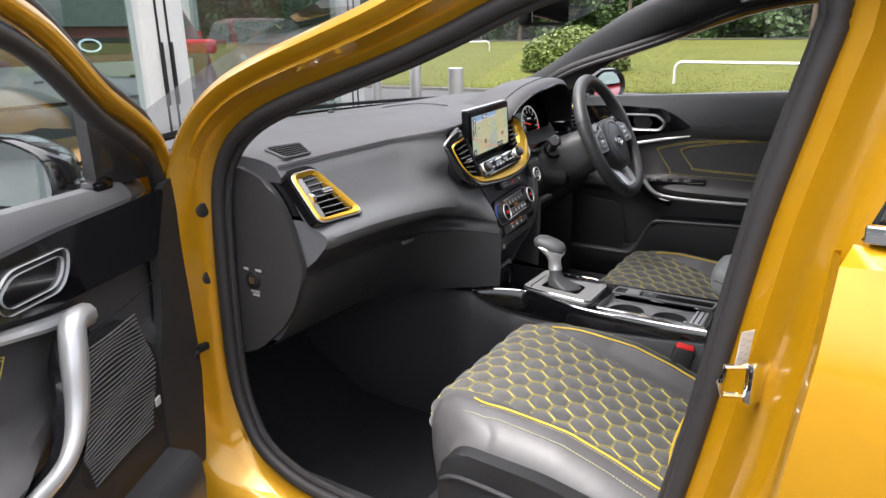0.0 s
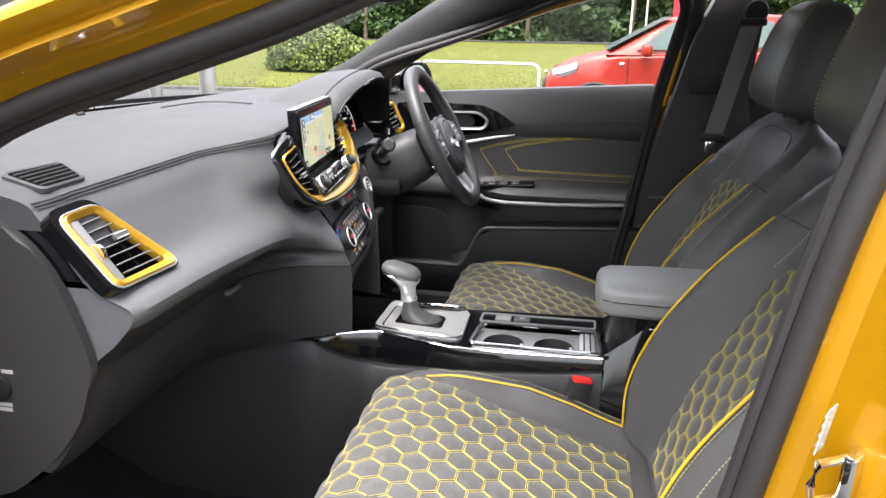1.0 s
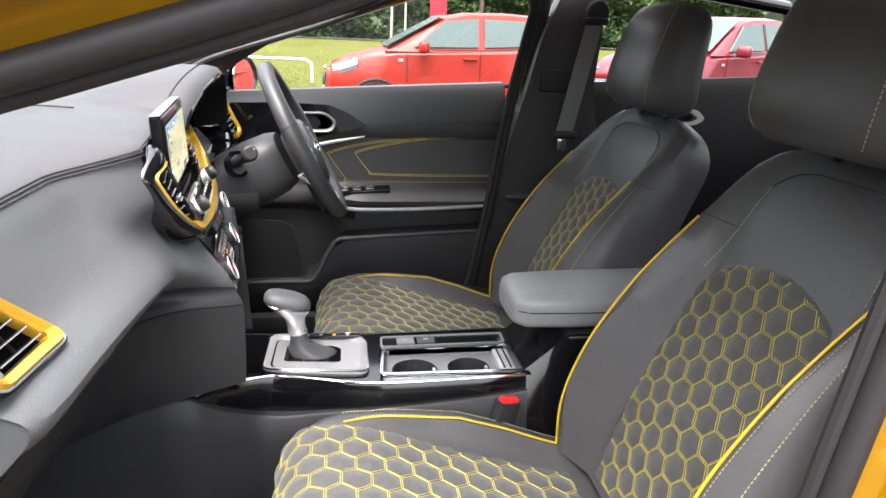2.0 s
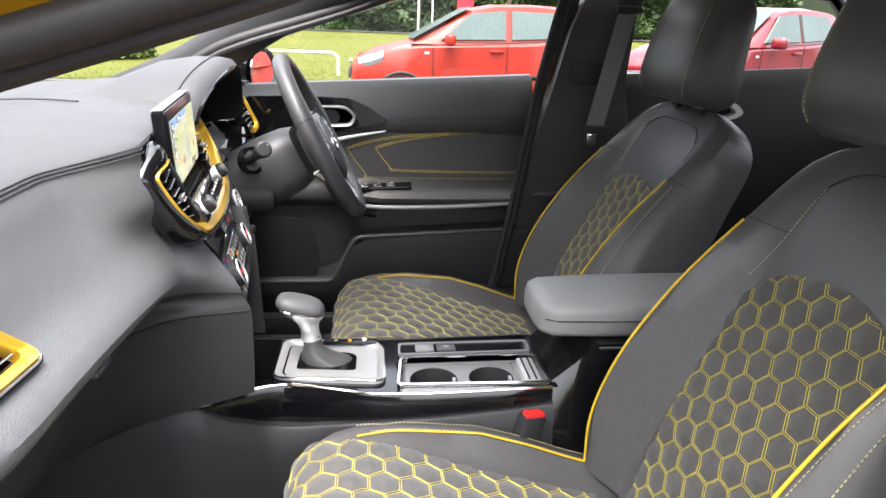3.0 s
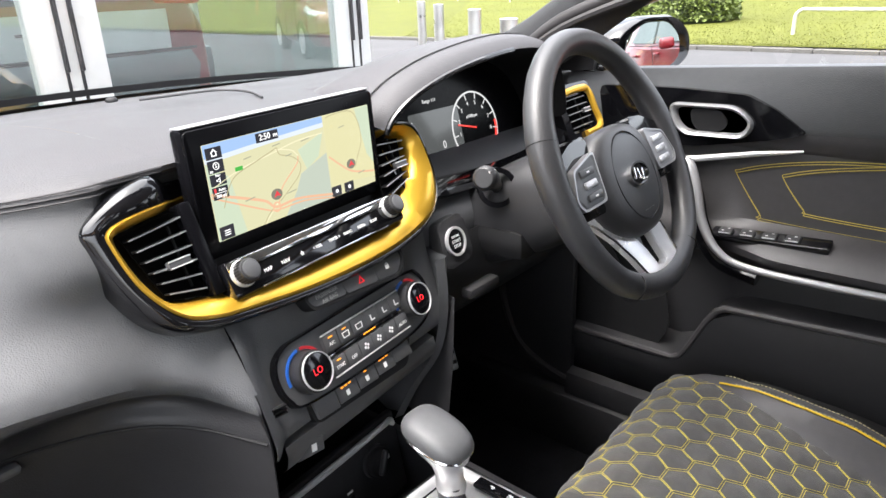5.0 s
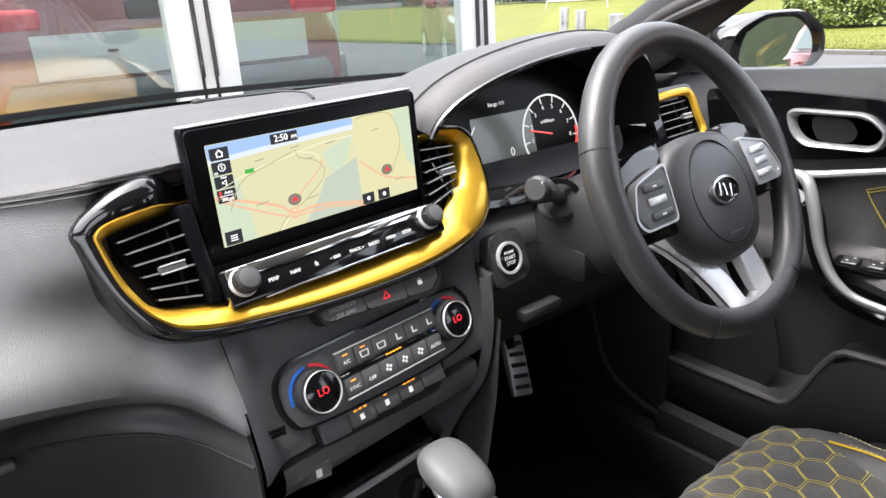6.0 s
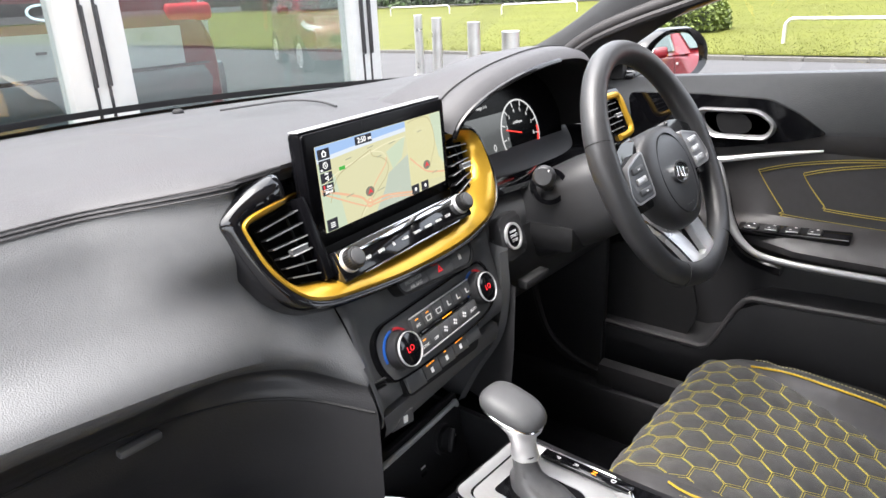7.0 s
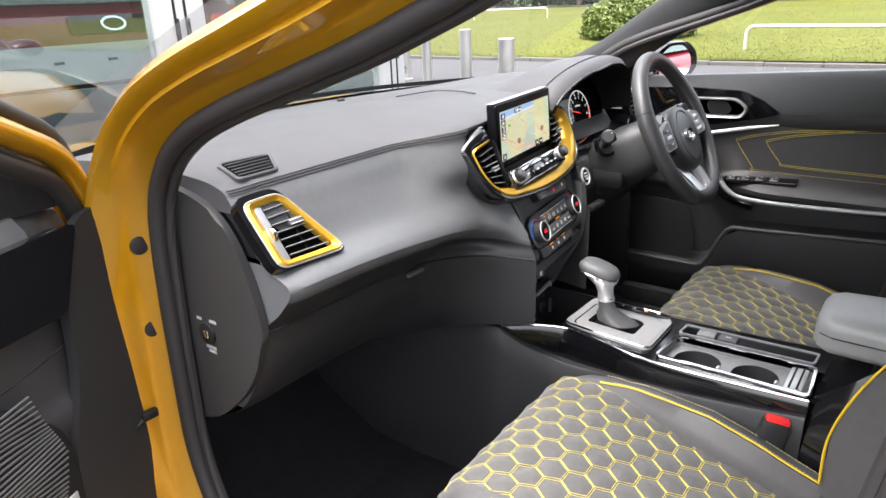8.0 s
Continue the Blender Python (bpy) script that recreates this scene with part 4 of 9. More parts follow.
def upper(y):
    """The section from the windscreen to the middle of the face, on the passenger's side and the stack."""
    sx = stack_x(y)
    pas = [(screen_base(y) + 0.004, 1.046), (-0.62, 1.072), (-0.40, 1.089), (-0.24, 1.088), (-0.172, 1.078), (-0.150, 1.058), (-0.128, 1.022)]
    stk = [(screen_base(y) + 0.004, 1.046), (-0.62, 1.072), (-0.40, 1.094), (-0.24, 1.10), (sx - 0.058, 1.092), (sx - 0.040, 1.066), (sx - 0.024, 1.02)]
    w = eased(-0.34, -0.19, y)
    return [tuple(Vector(p).lerp(Vector(q), w)) for p, q in zip(pas, stk)]


def passenger(y):
    e = max(0.0, (-y - 0.62) / 0.05)
    low = [(spline_table(list(zip(PY, xs)), y), spline_table(list(zip(PY, zs)), y)) for xs, zs in LOWER]
    w = eased(-0.213, -0.196, y)                                   # hollow behind the vent
    back = [0.0] * 5 + [0.022 * w, 0.032 * w, 0.012 * w] + [0.0] * 6
    return [(x - 0.014 * e * e - d, z - 0.004 * e) for (x, z), d in zip(upper(y) + low, back)]


def stack(y):
    sx = stack_x(y)
    w = 1 - eased(0.196, 0.213, y)      # it stands back behind the screen
    top = upper(y)
    top[5], top[6] = (top[5][0] - 0.022 * w, top[5][1]), (top[6][0] - 0.032 * w, top[6][1])
    e = 1 - eased(-0.146, -0.110, y)                                # it flows on from the passenger's face
    return top + [(sx - 0.006 - 0.012 * w, 0.975), (sx + 0.010 + 0.013 * e, 0.93), (sx + 0.020 + 0.022 * e, 0.895), (sx + 0.038 + 0.026 * e, 0.845), (sx + 0.048 + 0.022 * e, 0.818), (sx + 0.034 + 0.018 * e, 0.808), (-0.12, 0.80)]


def driver(y):
    e = max(0.0, (y - 0.69) / 0.05)
    pts = [(screen_base(y) + 0.004, 1.046), (-0.62, 1.072), (-0.42, 1.090), (-0.34, 1.096), (-0.29, 1.088), (-0.21, 1.03), (-0.15, 0.985), (-0.11, 0.958),
           (-0.085, 0.935), (-0.078, 0.905), (-0.085, 0.86), (-0.10, 0.80), (-0.16, 0.73), (-0.28, 0.68)]
    return [(x - 0.014 * e * e, z - 0.004 * e) for x, z in pts]


def section(f, y):
    """65 points of a section; the dash top ends at the 24th, the lip is the 41st, the lid's joint the 51st."""
    return [Vector((p.x, y, p.y)) for p in spline([(x, z, 0) for x, z in f(y)], 66)]


def outward(ob, axis):
    """Turn an open sheet so that its faces look along the axis."""
    if sum(f.normal[axis] * f.area for f in ob.data.polygons) < 0:
        ob.data.flip_normals()
    return ob


pas_rows = [section(passenger, y) for y in [-0.668, -0.656, -0.645, -0.62] + steps(-0.60, -0.36, 8) + steps(-0.345, -0.150, 24)]
# the panel's end beside the stack turns in
last = pas_rows[-1]
for dy, dx in ((0.004, 0.004), (0.006, 0.06), (0.007, 0.20)):
    pas_rows.append([Vector((p.x - dx * max(0.0, min(1.0, (i - 40) / 8)), -0.150 + dy, p.z)) for i, p in enumerate(last)])
stk_rows = [section(stack, y) for y in [-0.1428, -0.138, -0.132, -0.126, -0.120, -0.114, -0.108] + steps(-0.095, 0.185, 12)]
stk_rows.append([Vector((p.x - 0.004, 0.189, p.z)) for p in stk_rows[-1]])
stk_rows.append([Vector((p.x - 0.06 * max(0.0, min(1.0, (i - 24) / 10)), 0.191, p.z)) for i, p in enumerate(stk_rows[-1])])
drv_rows = [section(driver, y) for y in steps(0.19, 0.69, 14) + [0.715, 0.74]]
for rows, nm in ((pas_rows, "passenger"), (stk_rows, "stack"), (drv_rows, "driver")):
    outward(part("dash_top", loft([r[:24] for r in rows]), SOFTTOP, dash, "grey leatherette dash top"), 2)
    outward(part("dash_face", loft([r[23:44 if nm == "passenger" else 51] for r in rows]), SOFT, dash, "grained charcoal dash face"), 0)
    # passenger's cove under the lip takes the darker trim: shade painted in
    outward(part("knee_panel" if nm == "driver" else "glovebox_lid" if nm == "passenger" else "stack_apron", loft([r[43 if nm == "passenger" else 50:] for r in rows]), SOFT if nm == "stack" else KNEE, dash, "dark grained panel below the dash face"), 0)
# double seam along the front edge of the dash top: a joint with a row of thread on each side
for d in (-0.0045, 0.0, 0.0045):
    line = []
    for y in steps(-0.664, -0.145, 90):
        sec = section(passenger, y)
        along_, p = (sec[21] - sec[23]).normalized(), sec[22]
        line.append(p + along_ * d + Vector((-along_.z, 0, along_.x)) * -0.0007)
    part("stitching" if d else "top_joint", tube(line, 0.0008 if d else 0.0010, 5), GREYTHREAD if d else DARKSTITCH, dash, "grey thread of the double seam" if d else "dark joint of the dash top")
end = [(p.x, p.z) for p in section(passenger, -0.668)[:28]]
part("end_panel", plate(end + [(end[-1][0] - 0.05, end[-1][1]), (-0.40, 1.03), (end[0][0], 1.03)], 0.0, 0.004, m=axes((0, -0.664, 0), (1, 0, 0), (0, 0, 1))), SOFTTOP, dash, "grey end of the dash top")
for i0, i1, mt in ((26, 35, GLOSS), (34, 60, SOFT)):
    end = [(p.x, p.z) for p in section(passenger, -0.668)[i0:i1 + 1]]
    part("end_panel", plate(end + [(end[-1][0] - 0.10, end[-1][1]), (end[0][0] - 0.10, end[0][1])], 0.0, 0.003, m=axes((0, -0.662, 0), (1, 0, 0), (0, 0, 1))), mt, dash)
# end cap with the airbag key switch
capl = [(-0.42, 1.068), (-0.30, 1.070), (-0.205, 1.048), (-0.155, 1.0), (-0.128, 0.93), (-0.118, 0.878), (-0.128, 0.845), (-0.15, 0.795), (-0.20, 0.735), (-0.29, 0.672), (-0.42, 0.66)]
cap = part("end_cap", plate([(p.x, p.y) for p in spline([(x, z, 0) for x, z in capl], 40)], 0.0, 0.012, m=axes((0, -0.668, 0), (1, 0, 0), (0, 0, 1)), bevel=0.004), ENDTRIM, dash, "smooth charcoal end panel")
kb = part("key_switch", cyl(0.018, 0.006, m=axes((-0.25, -0.6815, 0.841), (1, 0, 0), (0, 0, 1)), bevel=0.0015, sides=24), DARK, cap, "black airbag key switch")
part("key_slot", box((0.012, 0.003, 0.013), (-0.25, -0.6855, 0.841), 0.002), BRIGHT, kb, "bright key slot")
for dx, dz, w in ((-0.018, 0.021, 0.012), (0.016, 0.022, 0.016), (0.002, -0.024, 0.024), (0.004, -0.031, 0.018)):
    part("switch_mark", box((w, 0.0006, 0.005), (-0.25 + dx, -0.6803, 0.841 + dz)), GREYINK, cap)
# glovebox lid gap and catch
gl = [section(passenger, y)[50] + Vector((0.0005, 0, -0.0005)) for y in steps(-0.665, -0.151, 50)]
part("glovebox_gap", tube(gl, 0.0018, 6), DARK, dash, "dark joint of the glovebox lid")
part("glovebox_catch", box((0.012, 0.045, 0.010), (-0.118, -0.335, 0.848), 0.004), BUTTON, dash, "glovebox catch")
# defroster outlet at the near end
MG = axes((-0.209, -0.591, 1.0866), (0, 1, 0), (-1, 0, 0.13))
GRILLE = [(-0.046, -0.032), (0.018, -0.032), (0.056, 0.028), (-0.028, 0.035)]
g_o = rounded(GRILLE, 0.009)
g_w = rounded([(x * 1.10 + (0.002 if x > 0 else -0.002), y * 1.14) for x, y in GRILLE], 0.011)
# flat black plate on the dash; the recess's shade is its colour
gr = part("defroster_grille", plate(g_o, -0.004, 0.0022, m=MG), SLOTSHADE, dash, "slotted defroster outlet with its depth painted black")
part("rim", loft([[(a[0], a[1], -0.004), (a[0], a[1], 0.0014), (0.5 * a[0] + 0.5 * b[0], 0.5 * a[1] + 0.5 * b[1], 0.0034), (b[0], b[1], 0.0018)] for a, b in zip(g_w, g_o)], close_u=True), SOFTTOP, gr).data.transform(MG)
for j in range(5):
    f = (j + 0.7) / 5.4
    p, q = Vector(GRILLE[0]).lerp(Vector(GRILLE[3]), f), Vector(GRILLE[1]).lerp(Vector(GRILLE[2]), f)
    part("slat", box(((q - p).length - 0.004, 0.0020, 0.0016), ((p.x + q.x) / 2, (p.y + q.y) / 2, 0.0026), 0.0006, m=MG, segments=1), KNEE, gr)
# centre loudspeaker: raised outline and fine dots
part("speaker_outline", tube(spline([(-0.44, 0.02, 1.0985), (-0.42, 0.10, 1.10), (-0.40, 0.13, 1.1005), (-0.34, 0.13, 1.1018), (-0.275, 0.105, 1.1025)], 30), 0.0016, 5), DARKSTITCH, dash, "moulded outline of the centre speaker")
dots = bmesh.new()
for k in range(22):
    for j in range(2 + k * 3):
        a, r = 2 * math.pi * j / (2 + k * 3) + 0.2 * k, 0.0025 * k
        q = (-0.355 + r * math.cos(a), 0.035 + r * math.sin(a), 1.1008)
        bmesh.ops.create_circle(dots, cap_ends=True, segments=5, radius=0.0006, matrix=Matrix.Translation(q))
tagged(part("speaker_holes", dots, DARKSTITCH, dash, "fine pattern of speaker holes"), kind="stuff")
part("light_sensor", cyl(0.012, 0.008, (-0.70, 0.10, 1.068), sides=20, bevel=0.003, radius2=0.008), DARK, dash, "small black sensor dome")

# cluster hood: an arched visor
HOOD = [(0.150, 1.072), (0.165, 1.094), (0.20, 1.117), (0.26, 1.138), (0.34, 1.152), (0.42, 1.157), (0.50, 1.150), (0.555, 1.125), (0.585, 1.085), (0.60, 1.035)]
rim = spline([(-0.092 + 0.03 * (abs(y - 0.40) / 0.2) ** 2 * -0.5, y, z) for y, z in HOOD], 40)
rows = []
for k, (dx, dz, sq) in enumerate(((0.012, -0.014, 0.97), (0.0, 0.0, 1.0), (-0.02, 0.004, 1.0), (-0.07, 0.004, 1.01), (-0.13, -0.006, 1.03), (-0.19, -0.03, 1.07), (-0.26, -0.062, 1.12))):
    rows.append([Vector((p.x + dx, 0.385 + (p.y - 0.385) * sq, max(p.z + dz * min(1, max(0.0, (p.z - 1.03) / 0.1)), 1.0))) for p in rim])
part("cluster_hood", loft(rows), SOFTTOP, dash, "stitched hood over the instruments")
part("stitching", tube([Vector((p.x - 0.028, p.y, p.z + 0.0055)) for p in rim[3:34]], 0.0011, 5), DARKSTITCH, dash)
inner = [[Vector((p.x + dx, 0.385 + (p.y - 0.385) * sq, p.z + dz)) for p in rim] for dx, dz, sq in ((0.012, -0.014, 0.97), (0.004, -0.02, 0.95), (-0.05, -0.028, 0.92), (-0.10, -0.035, 0.90))]
part("hood_lining", loft(inner), DARK, dash, "matt black inside of the hood")
part("hood_trim", tube([Vector((p.x + 0.012, 0.385 + (p.y - 0.385) * 0.965, p.z - 0.015)) for p in rim[1:22]], 0.004, 8), GLOSS, dash, "gloss black edge of the instrument hood")
cl = part("instrument_panel", plate(rounded([(-0.20, -0.085), (0.17, -0.085), (0.185, 0.02), (0.15, 0.10), (-0.12, 0.10), (-0.19, 0.04)], 0.03), -0.01, 0.0, m=axes((-0.178, 0.395, 1.045), (0, 1, 0), (-0.25, 0, 1))), DIM, dash, "dark glass instrument panel")
CLM = axes((-0.1707, 0.4465, 1.0108), (0, 1.1, 0), (-0.25, 0, 1))
lit = part("information_display", plate(rect(0.115, 0.085, 0.004, -0.105, 0.005), 0.0008, 0.0014, m=CLM), CLUSTER_LIT, cl, "dim grey lit display")
part("zero_digit", lettering("0", 0.013, CLM @ Matrix.Translation((-0.095, -0.008, 0.0018))), CLUSTER_WHITE, cl)
CLD = CLM @ Matrix.Translation((-0.013, 0.005, 0)) @ Matrix.Scale(1.3, 4) @ Matrix.Translation((0.025, -0.005, 0))
part("gear_letter", lettering("P", 0.008, CLD @ Matrix.Translation((-0.018, -0.016, 0.0018))), CLUSTER_WHITE, cl)
part("range_words", lettering("Range 111", 0.0055, CLM @ Matrix.Translation((-0.11, 0.062, 0.0018))), CLUSTER_WHITE, cl)
part("unit_words", lettering("x1000rpm", 0.004, CLD @ Matrix.Translation((-0.028, 0.02, 0.0018))), CLUSTER_WHITE, cl)
for r0, r1, a0, a1, mt, nm in ((0.043, 0.045, -40, 225, CLUSTER_WHITE, "dial_ring"), (0.040, 0.044, -40, 5, CLUSTER_RED, "red_zone")):
    part(nm, arc_band(r0, r1, a0, a1, 0.0014, 0.0020, CLD, 36, -0.025, 0.005), mt, cl)
for j in range(9):
    a = radians(215 - 28 * j)
    part("dial_mark", box((0.007, 0.0012, 0.0006), (0, 0, 0), m=CLD @ Matrix.Translation((-0.025 + 0.039 * math.cos(a), 0.005 + 0.039 * math.sin(a), 0.0018)) @ Matrix.Rotation(a, 4, "Z")), CLUSTER_WHITE, cl)
    if j > 0:
        part("dial_digit", lettering(str(j), 0.0052, CLD @ Matrix.Translation((-0.025 + 0.031 * math.cos(a), 0.005 + 0.031 * math.sin(a), 0.0018))), CLUSTER_WHITE, cl)
part("needle", box((0.034, 0.0016, 0.001), (0, 0, 0), m=CLD @ Matrix.Translation((-0.041, 0.009, 0.0026)) @ Matrix.Rotation(radians(166), 4, "Z")), CLUSTER_RED, cl, "red needle")
part("speed_arc", arc_band(0.040, 0.0415, 130, 235, 0.0014, 0.002, CLM, 20, -0.13, 0.005), CLUSTER_WHITE, cl)
part("warning_mark", box((0.008, 0.008, 0.0006), (-0.122, -0.03, 0.0018), m=CLM), CLUSTER_RED, cl)
part("message_words", lettering("Key not in vehicle", 0.0046, CLM @ Matrix.Translation((-0.083, -0.030, 0.0018))), CLUSTER_WHITE, cl, "small lit message")
part("message_line", box((0.10, 0.0006, 0.0004), (-0.10, -0.021, 0.0018), m=CLM), CLUSTER_WHITE, cl)
part("mileage_bar", box((0.02, 0.004, 0.0006), (-0.03, -0.045, 0.0018), m=CLM), GREYINK, cl)

low = [(-0.115, 0.160, 1.045), (-0.098, 0.178, 1.000), (-0.090, 0.215, 0.976), (-0.088, 0.30, 0.966), (-0.088, 0.42, 0.962), (-0.088, 0.55, 0.968), (-0.10, 0.60, 1.0)]
bl = spline(low, 40)
part("binnacle_lip", loft([[p + Vector((-0.10, 0, 0.004)), p + Vector((-0.02, 0, 0.006)), p, p + Vector((0.004, 0, -0.008)), p + Vector((-0.02, 0, -0.022))] for p in bl]), GLOSS, dash, "gloss black lower lip of the instrument binnacle")

# ---- centre stack plane ----
MS = axes((-0.062, 0, 0.977), (-0.115, 0.9934, 0), (-0.3704, -0.0429, 0.9279))


def on(u, v, n=0.0):
    return MS @ Matrix.Translation((u, v, n))


OUT = [(-0.226, 0.090), (-0.228, 0.067), (-0.219, 0.022), (-0.203, -0.013), (-0.176, -0.031), (-0.12, -0.042), (-0.015, -0.053), (0.102, -0.054),
       (0.18, -0.04), (0.223, -0.006), (0.231, 0.044), (0.222, 0.092), (0.15, 0.105), (0.0, 0.11), (-0.135, 0.118), (-0.192, 0.110)]
YOUT = [(-0.212, 0.080), (-0.214, 0.064), (-0.207, 0.024), (-0.190, -0.008), (-0.164, -0.0235), (-0.115, -0.033), (-0.015, -0.044), (0.102, -0.0455),
        (0.186, -0.031), (0.221, 0.0), (0.228, 0.046), (0.213, 0.087), (0.15, 0.096), (0.0, 0.098), (-0.13, 0.090), (-0.19, 0.086)]
YIN = [(-0.205, 0.073), (-0.207, 0.062), (-0.200, 0.028), (-0.186, 0.006), (-0.150, -0.004), (-0.115, -0.010), (-0.015, -0.018), (0.102, -0.016),
       (0.150, -0.004), (0.180, 0.020), (0.205, 0.050), (0.205, 0.080), (0.15, 0.088), (0.0, 0.090), (-0.13, 0.083), (-0.185, 0.078)]


def smooth2(points, n):
    return [(p.x, p.y) for p in spline([(x, y, 0) for x, y in points], n, closed=True)]


def set_back(u, v):
    """The surround's top passes behind the screen."""
    return -0.034 * eased(0.045, 0.07, v) * eased(-0.165, -0.13, u) * (1 - eased(0.135, 0.17, u)) - 0.022 * (1 - eased(-0.235, -0.185, u))


surround = thing("vent_surround", tuple(MS.translation), "gloss black and yellow surround of the screen and vents", "dash trim")
K = 96
o_, y_, i_ = smooth2(OUT, K), smooth2(YOUT, K), smooth2(YIN, K)
rows = []
for k in range(K):
    (ox, oy), (yx, yy) = o_[k], y_[k]
    rows.append([(ox, oy, -0.016)] + [(ox + (yx - ox) * f, oy + (yy - oy) * f, n) for f, n in ((0.0, 0.001), (0.06, 0.006), (0.22, 0.0105), (0.5, 0.0128), (0.8, 0.0125), (0.97, 0.011), (1.0, 0.008), (1.0, -0.012))])
bm = loft([[(u, v, n + set_back(u, v)) for u, v, n in r] for r in rows], close_u=True)
bm.transform(MS)
part("outer_frame", bm, GLOSS, surround, "gloss black outer frame")
rows = [[(y_[k][0], y_[k][1], 0.004), (y_[k][0], y_[k][1], 0.011), (0.85 * y_[k][0] + 0.15 * i_[k][0], 0.85 * y_[k][1] + 0.15 * i_[k][1], 0.0135), (0.35 * y_[k][0] + 0.65 * i_[k][0], 0.35 * y_[k][1] + 0.65 * i_[k][1], 0.008), (i_[k][0], i_[k][1], -0.008), (i_[k][0], i_[k][1], -0.02)] for k in range(K)]
bm = loft([[(u, v, n + set_back(u, v)) for u, v, n in r] for r in rows], close_u=True)
bm.transform(MS)
part("yellow_band", bm, YTRIM, surround, "satin yellow inner band")
part("back_panel", plate([(x * 0.99, y) for x, y in i_], -0.024, -0.019, m=MS), DARK, surround)


def air_vent(name, corners, m, slats, label, tab_at, depth=0.009, tilt=7):
    """A vent with its slats and tab; corners in the plane of m, from top left clockwise."""
    v = thing(name, tuple(m.translation), label, "air vent", group="dashboard air vents")
    (ax, ay), (bx, by), (cx, cy), (dx, dy) = corners
    # flat plate close behind the slats, with the depth's shade as its colour
    part("duct", plate(corners, -depth, -depth + 0.002, m=m), SLOTSHADE, v, "black plate painting the shade behind the slats")
    for j in range(slats):
        f = (j + 0.5) / slats
        p, q = Vector((ax + (dx - ax) * f, ay + (dy - ay) * f, 0)), Vector((bx + (cx - bx) * f, by + (cy - by) * f, 0))
        d = q - p
        mm = m @ Matrix.Translation((p + q) / 2 + Vector((0, 0, -0.002))) @ Matrix.Rotation(math.atan2(d.y, d.x), 4, "Z") @ Matrix.Rotation(radians(tilt), 4, "X")
        sl_ = part("slat", box((d.length - 0.002, 0.0016, 0.009), (0, 0, -0.001), 0.0005, m=mm, segments=1), SLAT, v)
        part("slat_edge", box((d.length - 0.003, 0.0013, 0.0012), (0, 0.0002, 0.0040), m=mm), SLATEDGE, sl_, "satin grey front edge")
    part("vane", box((0.0016, abs(ay - dy) * 0.9, 0.004), ((ax + bx + cx + dx) / 4 + 0.012, (ay + by + cy + dy) / 4, -0.006), m=m), DARK, v)
    tab = part("tab", box((0.024, 0.008, 0.007), (tab_at[0], tab_at[1], 0.0030), 0.002, m=m), BUTTON, v, "chrome-edged slider tab")
    for q in (-1, 1):
        part("tab_edge", box((0.023, 0.0014, 0.0016), (tab_at[0], tab_at[1] + 0.0032 * q, 0.0064), 0.0004, m=m), CHROME, tab)
    return v


air_vent("air_vent", [(-0.203, 0.072), (-0.140, 0.080), (-0.147, -0.004), (-0.184, 0.006)], MS, 6, "black slatted air vent beside the screen, passenger half", (-0.165, 0.034))
air_vent("air_vent", [(0.150, 0.085), (0.203, 0.079), (0.183, 0.021), (0.135, 0.006)], MS, 6, "black slatted air vent beside the screen, driver half", (0.178, 0.046))
part("vent_cheek", box((0.014, 0.092, 0.02), (-0.138, 0.038, -0.004), 0.003, m=MS), DIM, surround)

# ---- infotainment screen ----
MD = axes((-0.0865, 0.0075, 1.056), (-0.115, 0.9934, 0), (-0.055, 0, 1))
screen = thing("infotainment_screen", tuple(MD.translation), "wide touch screen with a lit navigation map and black bezel", "screen")
case = part("screen_case", join(box((0.274, 0.129, 0.018), (-0.0015, 0.0, -0.011), 0.005, m=MD), box((0.25, 0.09, 0.02), (0, -0.012, -0.03), 0.008, m=MD)), DIM, screen, "black screen case")
# pale strip paints the sky's highlight along the top of the case
part("top_edge", box((0.270, 0.0018, 0.015), (-0.0015, 0.0648, -0.011), 0.0008, m=MD), PULLGREY, case, "pale strip painting the highlight on the top edge")
part("bezel", plate(rect(0.271, 0.124, 0.006, -0.0015, 0.0005), -0.003, 0.0, m=MD, bevel=0.001), DIM, screen, "gloss black bezel")
disp = part("display", plate(rect(0.2436, 0.0945, 0.001, 0.0015, 0.0), 0.0, 0.0006, m=MD), MAP_LAND, screen, "lit navigation map with roads and markers")


def on_map(name, outline, mt, lift=0.0009, label=""):
    return part(name, plate(outline, 0.0, lift, m=MD), mt, disp, label)


def map_line(name, pts, w, mt, lift):
    P = spline([(x, y, 0) for x, y in pts], 24)
    rows = []
    for i, p in enumerate(P):
        d = (P[min(i + 1, 23)] - P[max(i - 1, 0)]).normalized()
        nn = Vector((-d.y, d.x, 0)) * w / 2
        rows.append([Vector((*(p + nn).xy, lift)), Vector((*(p - nn).xy, lift))])
    bm = loft(rows)
    bm.transform(MD)
    return part(name, bm, mt, disp)


on_map("map_sky", [(-0.12, 0.034), (-0.04, 0.0375), (0.043, 0.040), (0.043, 0.047), (-0.12, 0.047)], MAP_SKY)
on_map("map_haze", [(-0.12, 0.029), (-0.04, 0.033), (0.043, 0.035), (0.043, 0.040), (-0.04, 0.0375), (-0.12, 0.034)], MAP_CLOUD)
on_map("map_field", [(-0.12, 0.029), (-0.095, 0.012), (-0.085, -0.047), (-0.12, -0.047)], MAP_PALE)
on_map("map_town", [(0.0, -0.008), (0.043, 0.006), (0.043, -0.047), (-0.03, -0.047), (-0.01, -0.025)], MAP_GREY)
